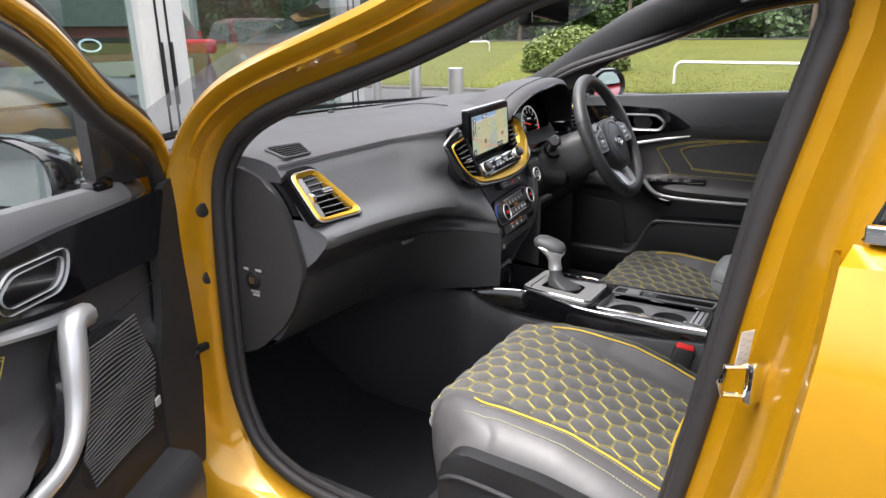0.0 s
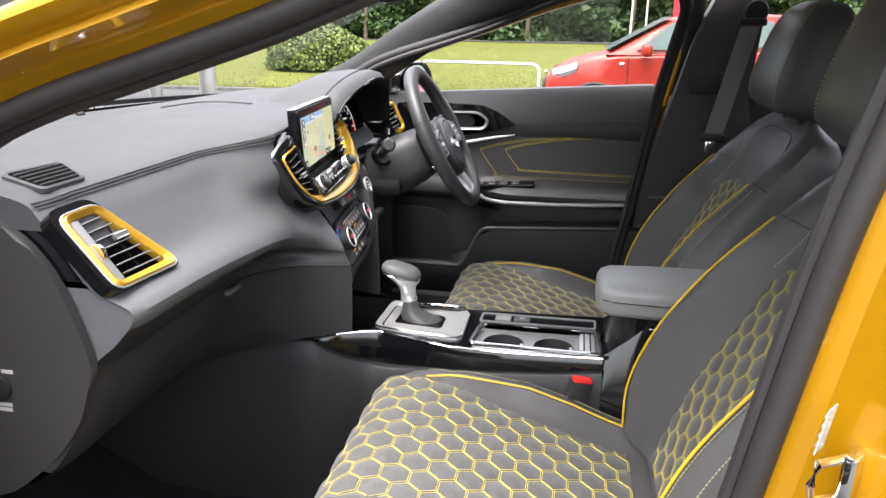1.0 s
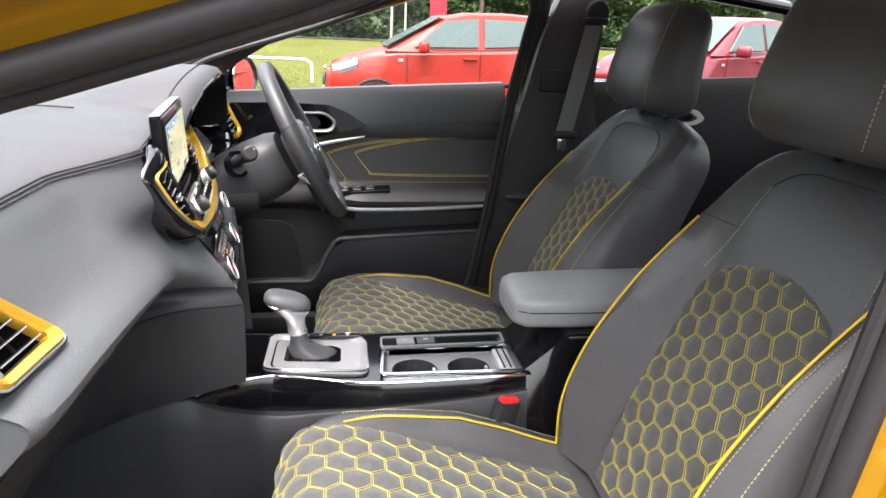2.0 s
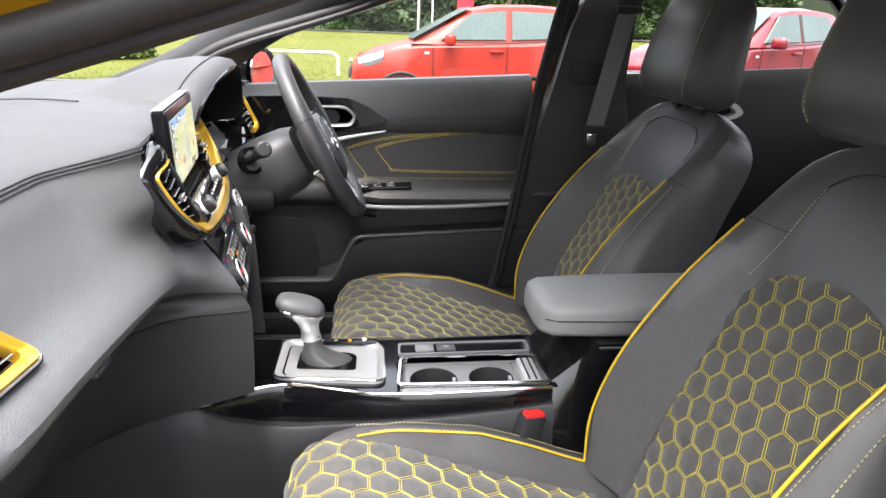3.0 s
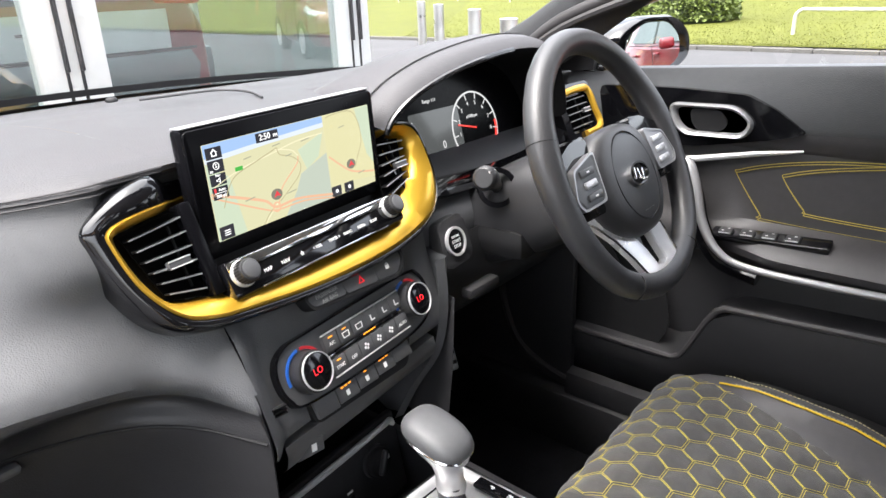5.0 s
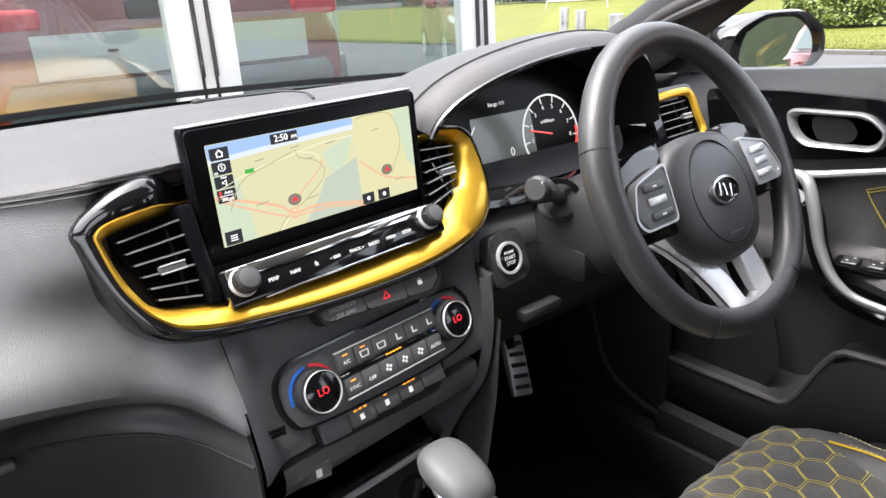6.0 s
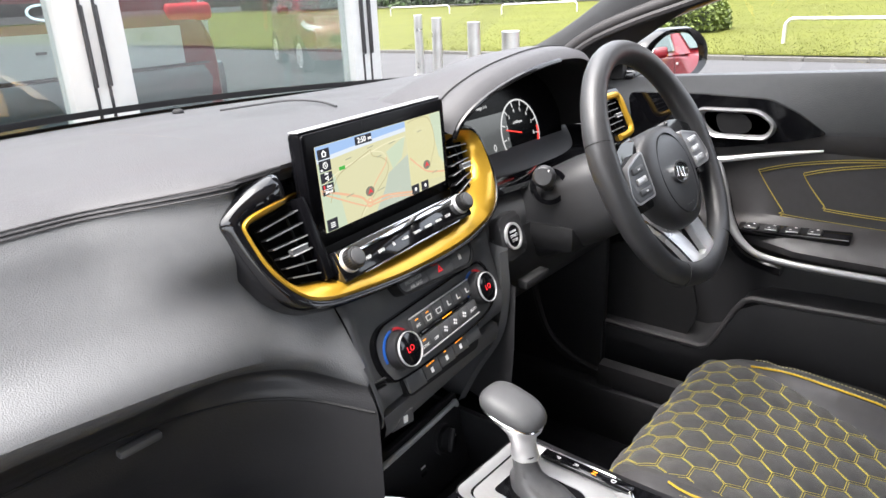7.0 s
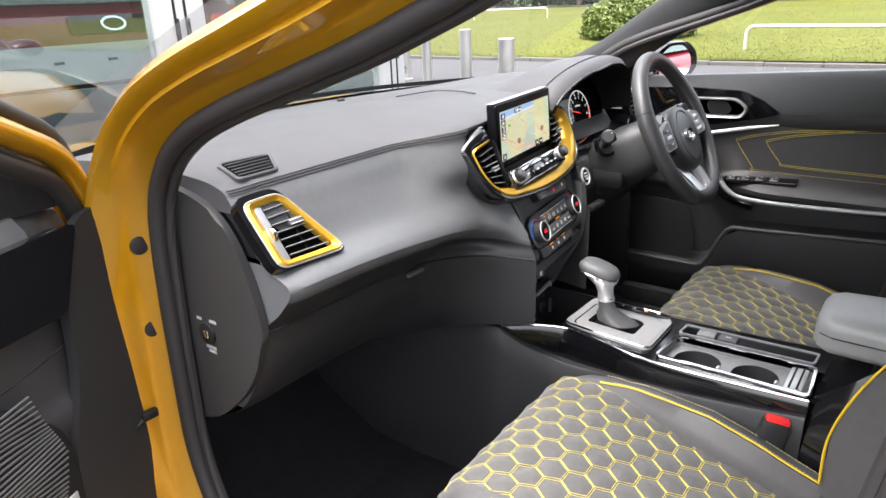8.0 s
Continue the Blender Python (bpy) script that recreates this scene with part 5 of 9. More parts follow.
on_map("map_field_band", [(0.0, 0.018), (0.041, 0.03), (0.03, 0.005), (0.01, -0.005)], MAP_PALE, 0.0010)
on_map("map_inset", [(0.0435, 0.047), (0.123, 0.047), (0.123, -0.040), (0.083, -0.036), (0.045, -0.034)], MAP_SIDE, 0.0011)
on_map("map_inset_field", [(0.098, 0.047), (0.123, 0.047), (0.123, -0.022), (0.112, -0.01)], MAP_PALE, 0.0012)
map_line("map_road", [(-0.12, 0.0), (-0.076, -0.0155), (-0.055, -0.024), (-0.042, -0.0335), (-0.01, -0.033), (0.046, -0.043)], 0.0028, MAP_ROAD, 0.0014)
map_line("map_road", [(-0.12, -0.003), (-0.08, -0.022), (-0.058, -0.032), (-0.042, -0.037), (0.0, -0.038), (0.046, -0.047)], 0.0018, MAP_ROAD, 0.0013)
map_line("map_road", [(-0.038, -0.03), (-0.03, -0.015), (-0.005, 0.004), (-0.002, 0.012)], 0.0016, MAP_ROAD, 0.0013)
map_line("map_road", [(0.0455, 0.0005), (0.062, -0.012), (0.080, -0.0236), (0.10, -0.029), (0.122, -0.033)], 0.0022, MAP_ROAD, 0.0016)
map_line("map_lane", [(-0.115, 0.006), (-0.08, 0.016), (-0.04, 0.022), (0.0, 0.028), (0.04, 0.029)], 0.0010, MAP_LANE, 0.0014)
map_line("map_lane", [(-0.04, -0.03), (-0.055, -0.042), (-0.06, -0.047)], 0.0012, MAP_LANE, 0.0013)
map_line("map_lane", [(-0.002, 0.012), (-0.01, 0.02), (-0.035, 0.026)], 0.0010, MAP_LANE, 0.0013)
for lane in ([(-0.108, -0.016), (-0.098, 0.002), (-0.086, 0.012), (-0.06, 0.019), (-0.03, 0.027)], [(-0.03, 0.027), (-0.027, 0.019), (-0.012, 0.014), (0.0, 0.004), (-0.004, -0.008), (-0.018, -0.018), (-0.036, -0.029)],
             [(-0.048, -0.034), (-0.056, -0.040), (-0.062, -0.047)], [(0.048, 0.044), (0.060, 0.046), (0.090, 0.045), (0.102, 0.030), (0.104, 0.008), (0.094, -0.010), (0.088, -0.021)]):
    map_line("map_lane", lane, 0.0011, MAP_BROWN, 0.00145)
for bx, by, bw in ((-0.07, 0.025, 0.010), (-0.03, 0.030, 0.011), (0.012, 0.027, 0.013), (-0.015, 0.016, 0.009), (-0.075, -0.016, 0.013), (-0.018, -0.023, 0.014), (0.072, 0.030, 0.010), (0.098, -0.029, 0.012)):
    part("name_bar", box((bw, 0.0011, 0.0003), (0, 0, 0.0015), m=MD @ Matrix.Translation((bx, by, 0)) @ Matrix.Rotation(radians(5), 4, "Z")), MAP_DIM, disp)
part("roundabout", arc_band(0.0040, 0.0056, 0, 360, 0.0012, 0.0017, MD, 24, -0.042, -0.0335), MAP_ROAD, disp)
for cx, cy in ((-0.0393, -0.0205), (0.0813, -0.0155)):
    mk = part("position_marker", plate(circle(0.0074, 24, cx, cy, 0.0058), 0.0, 0.0018, m=MD), MAP_TOWN, disp, "grey disc with a red arrow")
    part("arrow", plate([(cx - 0.0048, cy - 0.0026), (cx, cy - 0.0012), (cx + 0.0048, cy - 0.0026), (cx, cy + 0.0040)], 0.0018, 0.0022, m=MD), MAP_RED, mk, "red arrow")
part("road_sign", plate(rect(0.009, 0.004, 0, -0.082, 0.017), 0.0, 0.0016, m=MD), MAP_GREEN, disp)
for j, h in enumerate((0.011, 0.012, 0.011, 0.012)):
    y0 = 0.038 - 0.0128 * j
    ic = part("screen_button", plate(rect(0.0185, h, 0.0005, -0.1085, y0), 0.0, 0.0014, m=MD), MAP_ICON, disp, "dark screen button with a white symbol")
    if j == 0:
        house = [(-0.1115, y0 - 0.003), (-0.1055, y0 - 0.003), (-0.1055, y0 + 0.0005), (-0.1045, y0 + 0.0005), (-0.1085, y0 + 0.004), (-0.1125, y0 + 0.0005), (-0.1115, y0 + 0.0005)]
        part("home_symbol", band(house, [(-0.1085 + (x + 0.1085) * 0.66, y0 - 0.0005 + (y - y0 + 0.0005) * 0.66) for x, y in house], 0.0014, 0.0018, m=MD), MAP_WHITE, ic)
    elif j == 1:
        part("compass_symbol", arc_band(0.0030, 0.0036, 0, 360, 0.0014, 0.0018, MD, 18, -0.1085, y0 + 0.0005), MAP_WHITE, ic)
        part("letter", lettering("S", 0.0038, MD @ Matrix.Translation((-0.1085, y0 + 0.0005, 0.0016))), MAP_WHITE, ic)
        part("letter", lettering("3D", 0.0024, MD @ Matrix.Translation((-0.1150, y0 - 0.0042, 0.0016))), MAP_WHITE, ic)
    elif j == 2:
        part("letter", lettering("Nav", 0.0026, MD @ Matrix.Translation((-0.1085, y0 + 0.0042, 0.0016))), MAP_WHITE, ic)
        horn = [(-0.111, y0 - 0.0015), (-0.109, y0 - 0.0015), (-0.1065, y0 - 0.0040), (-0.1065, y0 + 0.0020), (-0.109, y0 + 0.0003), (-0.111, y0 + 0.0003)]
        part("sound_symbol", band(horn, [(-0.1084 + (x + 0.1084) * 0.6, y0 - 0.0008 + (y - y0 + 0.0008) * 0.6) for x, y in horn], 0.0014, 0.0018, m=MD), MAP_WHITE, ic)
    else:
        part("scale_words", lettering("Auto", 0.0030, MD @ Matrix.Translation((-0.1065, y0 + 0.0030, 0.0016))), MAP_WHITE, ic)
        part("scale_mark", box((0.0022, 0.0042, 0.0004), (-0.1148, y0 + 0.0030, 0.0017), m=MD), MAP_RED, ic)
        part("scale_line", box((0.014, 0.0005, 0.0004), (-0.1085, y0 + 0.0002, 0.0017), m=MD), MAP_WHITE, ic)
        part("scale_words", lettering("200 yd", 0.0032, MD @ Matrix.Translation((-0.1085, y0 - 0.003, 0.0016))), MAP_WHITE, ic)
ic = part("screen_button", plate(rect(0.017, 0.013, 0.0005, -0.1095, -0.040), 0.0, 0.0014, m=MD), MAP_ICON, disp)
for j in range(3):
    part("menu_line", box((0.007, 0.0008, 0.0004), (-0.1095, -0.0425 + 0.0022 * j, 0.0017), m=MD), MAP_WHITE, ic)
clock = part("clock_plate", plate(rect(0.030, 0.0095, 0.0006, -0.040, 0.041), 0.0, 0.0014, m=MD), MAP_ICON, disp, "dark clock plate")
part("clock_digits", lettering("2:50", 0.0066, MD @ Matrix.Translation((-0.0435, 0.041, 0.0016))), MAP_WHITE, clock)
part("clock_half", lettering("PM", 0.0036, MD @ Matrix.Translation((-0.0290, 0.040, 0.0016))), MAP_WHITE, clock)
for cx in (0.0515, 0.0735):
    part("screen_button", plate(rect(0.0155, 0.0115, 0.0005, cx, -0.041), 0.0, 0.0016, m=MD), MAP_ICON, disp)
    part("small_symbol", plate(circle(0.0022, 14, cx, -0.041), 0.0016, 0.0019, m=MD), MAP_WHITE, disp)

# button bar and knobs under the screen
MB = axes((-0.0585, 0.0085, 0.982), (-0.115, 0.9934, 0), (-0.52, 0, 0.85))
bar = thing("control_bar", tuple(MB.translation), "gloss black button bar with two black knobs", "control panel")
part("bar_body", box((0.270, 0.038, 0.022), (-0.004, -0.004, -0.006), 0.005, m=MB), GLOSS, bar, "gloss black bar")
part("chrome_edge", box((0.258, 0.012, 0.006), (-0.005, 0.0075, 0.004), 0.0025, m=MB), BRIGHT, bar, "bright chrome upper edge")
part("lower_edge", box((0.20, 0.0025, 0.004), (-0.005, -0.0215, 0.003), 0.001, m=MB), BRIGHT, bar)
for u0 in (-0.121, 0.111):
    kn = part("knob", cyl(0.0115, 0.018, (u0, -0.002, 0.012), m=MB, bevel=0.0015, sides=36), PLASTIC, bar, "round black knob")
    part("knob_collar", cyl(0.0136, 0.008, (u0, -0.002, 0.005), m=MB, bevel=0.001, sides=36), CHROME, kn, "chrome collar")
    part("knob_cap", cyl(0.0093, 0.002, (u0, -0.002, 0.0215), m=MB, bevel=0.0006, sides=32), BUTTON, kn)
    for q in range(24):
        a = 2 * math.pi * q / 24
        part("knurl", box((0.0012, 0.0016, 0.012), (u0 + 0.0115 * math.cos(a), -0.002 + 0.0115 * math.sin(a), 0.012), m=MB), DARK, kn)
for txt, u0 in (("MAP", -0.092), ("NAV", -0.068), ("\u2606", -0.044), ("< SEEK", -0.021), ("TRACK >", 0.006), ("RADIO", 0.029), ("MEDIA", 0.053), ("SETUP", 0.075)):
    part("button_words", lettering(txt, 0.0042 if len(txt) < 5 else 0.0034, MB @ Matrix.Translation((u0, -0.0085, 0.0056))), WHITEINK, bar)

# airbag, hazard and lock buttons: they lie a little deeper than the surround
MS_SURROUND = MS
MS = MS @ Matrix.Translation((0, 0, -0.004))
row = thing("switch_row", tuple(on(0.03, -0.058).translation), "dark grey row of three dash switches", "switch")
part("frame", band(rounded([(-0.055, -0.046), (-0.047, -0.066), (0.10, -0.080), (0.116, -0.066), (0.115, -0.044)], 0.008), rounded([(-0.051, -0.049), (-0.044, -0.063), (0.098, -0.076), (0.112, -0.064), (0.111, -0.048)], 0.007), -0.004, 0.0125, m=MS), DARK, row)
for k, pts in enumerate(([(-0.049, -0.051), (-0.043, -0.0625), (0.007, -0.067), (0.004, -0.050)], [(0.005, -0.050), (0.008, -0.067), (0.061, -0.072), (0.059, -0.049)], [(0.060, -0.049), (0.062, -0.072), (0.096, -0.0745), (0.110, -0.063), (0.109, -0.049)])):
    part("button", plate(rounded(pts, 0.003), 0.0, 0.0115, m=MS, bevel=0.0012), BUTTON, row, ("passenger airbag indicator", "hazard switch with a red triangle", "door lock switch")[k])
part("words", lettering("PASSENGER", 0.0048, on(-0.021, -0.0545, 0.0118)), GREYINK, row)
part("words", lettering("AIR BAG", 0.0048, on(-0.019, -0.0615, 0.0118)), GREYINK, row)
part("hazard_triangle", band([(0.034 + 0.006 * math.cos(radians(90 + 120 * k)), -0.061 + 0.006 * math.sin(radians(90 + 120 * k))) for k in range(3)], [(0.034 + 0.0035 * math.cos(radians(90 + 120 * k)), -0.061 + 0.0035 * math.sin(radians(90 + 120 * k))) for k in range(3)], 0.0114, 0.0120, m=MS), LED_RED, row, "red triangle")
part("lock_mark", box((0.006, 0.005, 0.0006), (0.082, -0.062, 0.0117), m=MS), WHITEINK, row)
part("lock_shackle", arc_band(0.0018, 0.0026, 0, 180, 0.0114, 0.012, MS, 8, 0.082, -0.0595), WHITEINK, row)

# climate panel
MS = MS_SURROUND @ Matrix.Translation((0, 0, -0.017))
clim = thing("climate_panel", tuple(on(0.02, -0.12).translation), "dark climate panel with two knobs and button rows", "control panel")
body_o = [(-0.112, -0.105), (-0.094, -0.086), (-0.05, -0.083), (0.115, -0.082), (0.144, -0.090), (0.152, -0.116), (0.137, -0.146), (0.07, -0.157), (-0.08, -0.153), (-0.108, -0.138)]
part("surround", band(smooth2(body_o, 60), smooth2([(0.022 + (x - 0.022) * 0.975, -0.12 + (y + 0.12) * 0.94) for x, y in body_o], 60), -0.004, 0.012, m=MS), GLOSS, clim, "gloss black rim")
part("panel", plate(smooth2([(0.022 + (x - 0.022) * 0.975, -0.12 + (y + 0.12) * 0.94) for x, y in body_o], 60), -0.002, 0.0095, m=MS), BUTTON, clim)
for u0, v0 in ((-0.073, -0.1215), (0.114, -0.117)):
    kn = part("knob", cyl(0.0195, 0.020, (u0, v0, 0.018), m=MS, bevel=0.0015, sides=40), GLOSS, clim, "temperature knob with a red LO display")
    part("chrome_ring", band(circle(0.0204, 40, u0, v0), circle(0.0196, 40, u0, v0), 0.026, 0.0288, m=MS), CHROME, kn, "bright chrome ring")
    part("grip", band(circle(0.0225, 40, u0, v0), circle(0.0195, 40, u0, v0), 0.008, 0.024, m=MS), PLASTIC, kn)
    part("led_digits", lettering("LO", 0.0078, on(u0, v0, 0.0284)), LED_RED, kn, "red lit letters")
    part("cold_arc", arc_band(0.0245, 0.0275, 95, 190, 0.0094, 0.0108, MS, 16, u0, v0), mat("blue_mark", (0.02, 0.12, 0.5), 0.4), kn, "blue arc")
    part("hot_arc", arc_band(0.0245, 0.0275, -5, 85, 0.0094, 0.0108, MS, 16, u0, v0), mat("red_mark", (0.5, 0.02, 0.03), 0.4), kn, "red arc")
for j in range(6):
    u0 = -0.031 + 0.0228 * j
    for r, v0 in enumerate((-0.1065, -0.1335)):
        bt = part("button", plate(rounded([(u0 - 0.0108, v0 - 0.0095), (u0 + 0.0108, v0 - 0.0095), (u0 + 0.0108, v0 + 0.0095), (u0 - 0.0108, v0 + 0.0095)], 0.001, 2), 0.006, 0.0145, m=MS, bevel=0.0008), BUTTON, clim)
        word = {(0, 0): "A/C", (0, 1): "SYNC", (1, 1): "OFF", (5, 1): "AUTO"}.get((j, r))
        if word:
            part("words", lettering(word, 0.0040, on(u0, v0 - 0.002, 0.0147)), WHITEINK, bt)
        elif r == 0 and j in (1, 2):
            part("screen_symbol", band(rounded([(u0 - 0.005, v0 - 0.005), (u0 + 0.005, v0 - 0.005), (u0 + 0.006, v0 + 0.002), (u0 - 0.006, v0 + 0.002)], 0.001, 2), [(u0 + (x - u0) * 0.75, v0 - 0.0015 + (y - v0 + 0.0015) * 0.7) for x, y in rounded([(u0 - 0.005, v0 - 0.005), (u0 + 0.005, v0 - 0.005), (u0 + 0.006, v0 + 0.002), (u0 - 0.006, v0 + 0.002)], 0.001, 2)], 0.0144, 0.0148, m=MS), WHITEINK, bt)
        elif r == 0:
            part("seat_symbol", join(box((0.0018, 0.007, 0.0005), (u0 - 0.001, v0 - 0.001, 0.0147), m=MS), box((0.006, 0.0016, 0.0005), (u0 + 0.002, v0 - 0.004, 0.0147), m=MS)), WHITEINK, bt)
        else:
            part("fan_symbol", join(*[plate(circle(0.0017, 10, u0 + 0.0028 * math.cos(a), v0 + 0.0028 * math.sin(a)), 0.0144, 0.0148, m=MS) for a in (0.3, 1.87, 3.44, 5.01)]), WHITEINK, bt)
        if (j, r) in ((0, 0), (1, 0), (0, 1)):
            part("amber_bar", box((0.006, 0.0012, 0.0005), (u0, v0 + 0.0055, 0.0147), m=MS), LED_AMBER, bt)
part("upper_rail", box((0.137, 0.0015, 0.003), (0.026, -0.0958, 0.0135), 0.0005, m=MS), CHROME, clim)
part("lower_rail", box((0.137, 0.0015, 0.003), (0.026, -0.1443, 0.0135), 0.0005, m=MS), CHROME, clim)
part("centre_slot", box((0.112, 0.0045, 0.003), (0.026, -0.12, 0.0125), 0.0005, m=MS), GLOSS, clim)
for j in range(5):
    part("amber_bar", box((0.0032, 0.0012, 0.0005), (0.018 + 0.0045 * j, -0.12, 0.0142), m=MS), LED_AMBER, clim)
for u0 in (-0.040, 0.092):
    part("chrome_pin", box((0.016, 0.002, 0.003), (u0, -0.12, 0.013), 0.0005, m=MS), BRIGHT, clim)
heat = thing("heater_switches", tuple(on(0.0, -0.166).translation), "dark grey row of seat and wheel heater switches", "switch")
part("frame", plate(rounded([(-0.088, -0.151), (-0.083, -0.178), (0.075, -0.186), (0.094, -0.158), (0.09, -0.15)], 0.01), -0.006, 0.006, m=MS), DARK, heat)
for j in range(5):
    a, b = -0.082 + 0.0335 * j, -0.082 + 0.0335 * (j + 1)
    bt = part("button", plate(rounded([(a + 0.0006, -0.153), (a + 0.002, -0.174), (b + 0.001, -0.176), (b - 0.0006, -0.155)], 0.002, 2), 0.0, 0.0095, m=MS, bevel=0.001), BUTTON, heat)
    if 0 < j < 4:
        part("heater_mark", box((0.005, 0.006, 0.0005), ((a + b) / 2, -0.167, 0.0098), m=MS), WHITEINK, bt)
        for q in range(3 if j != 2 else 1):
            part("amber_bar", box((0.004, 0.0014, 0.0005), ((a + b) / 2 - 0.006 + 0.0062 * q + (0.006 if j == 2 else 0), -0.1585, 0.0098), m=MS), LED_AMBER, bt)
        part("divider", box((0.0014, 0.017, 0.003), (a, -0.163, 0.009), m=MS), BRIGHT, heat)

MS = MS_SURROUND
# start button, lower stack and tray
stp = thing("start_switch", (-0.06, 0.233, 0.905), "round black engine start switch with a chrome ring", "switch")
MST = axes((-0.0565, 0.233, 0.905), (-0.03, 1, 0), (-0.3, 0, 0.95))
part("plinth", plate(rounded([(-0.032, -0.035), (0.034, -0.03), (0.03, 0.036), (-0.026, 0.032)], 0.012), -0.035, 0.0, m=MST, bevel=0.003), PLASTIC, stp)
part("ring", band(circle(0.0205, 36), circle(0.0172, 36), -0.002, 0.004, m=MST), CHROME, stp, "chrome ring")
part("cap", cyl(0.0172, 0.006, (0, 0, 0.0), m=MST, bevel=0.001), GLOSS, stp)
for k, w in enumerate(("ENGINE", "START", "STOP")):
    part("words", lettering(w, 0.0034 if k == 0 else 0.0048, MST @ Matrix.Translation((0, 0.007 - 0.0068 * k, 0.0034))), WHITEINK, stp)

lower = thing("lower_stack", (0.0, 0.02, 0.66), "black lower centre stack with a charging shelf and socket", "console")
part("side_panel", loft([[Vector((x, y, z)) for x, y, z in ((-0.018, 0.182, 0.85), (-0.1, 0.2, 0.85), (-0.30, 0.21, 0.85))], [Vector((x, y, z)) for x, y, z in ((-0.01, 0.165, 0.76), (-0.1, 0.185, 0.76), (-0.30, 0.2, 0.76))], [Vector((x, y, z)) for x, y, z in ((0.0, 0.135, 0.665), (-0.1, 0.16, 0.665), (-0.30, 0.18, 0.66))]]), PLASTIC, lower)
wing = [((-0.029, 0.178, 0.905), (-0.045, 0.186, 0.905)), ((-0.023, 0.175, 0.84), (-0.05, 0.18, 0.83)), ((-0.030, 0.165, 0.775), (-0.062, 0.168, 0.765)), ((-0.060, 0.148, 0.715), (-0.088, 0.150, 0.70)), ((-0.082, 0.138, 0.665), (-0.115, 0.14, 0.660))]
part("stack_wing", loft([[Vector(a) + Vector((-0.004, -0.014, 0)), Vector(a), (Vector(a) + Vector(b)) / 2 + Vector((0.004, 0.004, 0)), Vector(b), Vector(b) + Vector((-0.1, 0.03, 0))] for a, b in zip(spline([w[0] for w in wing], 20), spline([w[1] for w in wing], 20))]), SOFT, lower, "grained grey wing beside the switches")
part("apron", loft([[Vector((stack_x(y) + dx, y, z)) for dx, z in ((0.030, 0.806), (0.050, 0.803), (0.053, 0.792), (0.049, 0.777), (0.038, 0.765), (-0.06, 0.763))] for y in steps(-0.118, 0.150, 10)]), BUTTON, lower, "smooth black apron under the switches")
part("chrome_lip", tube(spline([(-0.050, -0.120, 0.684), (-0.054, -0.06, 0.684), (-0.062, 0.02, 0.683), (-0.070, 0.085, 0.682), (-0.076, 0.104, 0.678), (-0.078, 0.110, 0.668)], 30), 0.0042, 8), CHROME, lower, "bright chrome lip of the socket panel")
tile = part("charging_mark", box((0.003, 0.034, 0.018), (0.0, 0, 0), 0.001, m=Matrix.Translation((stack_x(-0.085) + 0.0505, -0.086, 0.782)) @ Matrix.Rotation(radians(-7), 4, "Z")), BUTTON, lower, "small tile with a charging mark")
part("mark", box((0.001, 0.006, 0.009), (0.0022, 0.004, 0.0), m=Matrix.Translation((stack_x(-0.085) + 0.0505, -0.086, 0.782)) @ Matrix.Rotation(radians(-7), 4, "Z")), WHITEINK, tile)
for k in range(3):
    part("side_slot", box((0.004, 0.018, 0.0014), (0, 0, 0.0042 * k), m=Matrix.Translation((stack_x(-0.118) + 0.047, -0.118, 0.842)) @ Matrix.Rotation(radians(-7), 4, "Z")), DARK, lower)
MR = axes((-0.063, 0.0, 0.625), (-0.09, 1, 0), (-0.18, 0, 1))
part("recess_wall", box((0.24, 0.12, 0.012), (0.0, 0.0, -0.006), 0.004, m=MR), PLASTIC, lower, "black socket panel")
sk = part("power_socket", cyl(0.020, 0.016, (0.066, 0.012, 0.006), m=MR, bevel=0.002), DARK, lower, "round 12 volt socket cover")
part("socket_ring", band(circle(0.023, 32, 0.066, 0.012), circle(0.020, 32, 0.066, 0.012), 0.0, 0.006, m=MR), PLASTIC, sk)
part("socket_grip", box((0.034, 0.008, 0.010), (0, 0, 0.016), 0.003, m=MR @ Matrix.Translation((0.066, 0.012, 0)) @ Matrix.Rotation(radians(60), 4, "Z")), PLASTIC, sk)
part("mark", box((0.006, 0.006, 0.0006), (0.078, 0.014, 0.0145), m=MR), WHITEINK, sk)
part("usb_port", box((0.013, 0.006, 0.002), (0.012, -0.012, 0.0), 0.001, m=MR), DARK, lower, "small port with a white mark")
part("port_mark", box((0.010, 0.003, 0.0006), (0.012, -0.002, 0.0005), m=MR), WHITEINK, lower)
part("tray", box((0.09, 0.17, 0.006), (0.0, 0.03, 0.575), 0.002), DARK, lower, "black rubber tray")

# ---- near-side and far-side vents ----
MV = axes((-0.114, -0.612, 1.013), (0.02, 1, 0), (-0.62, 0, 0.78))
pv_o = [(-0.055, 0.052), (0.012, 0.054), (0.068, -0.058), (-0.052, -0.052)]
pv_i = [(-0.040, 0.043), (0.008, 0.045), (0.054, -0.046), (-0.038, -0.043)]
v = air_vent("air_vent", [(-0.027, 0.042), (0.008, 0.044), (0.050, -0.045), (-0.024, -0.042)], MV, 7, "black slatted side vent with a yellow frame, passenger end", (0.013, 0.006))
ro, ri = rounded(pv_o, 0.017), rounded(pv_i, 0.010)
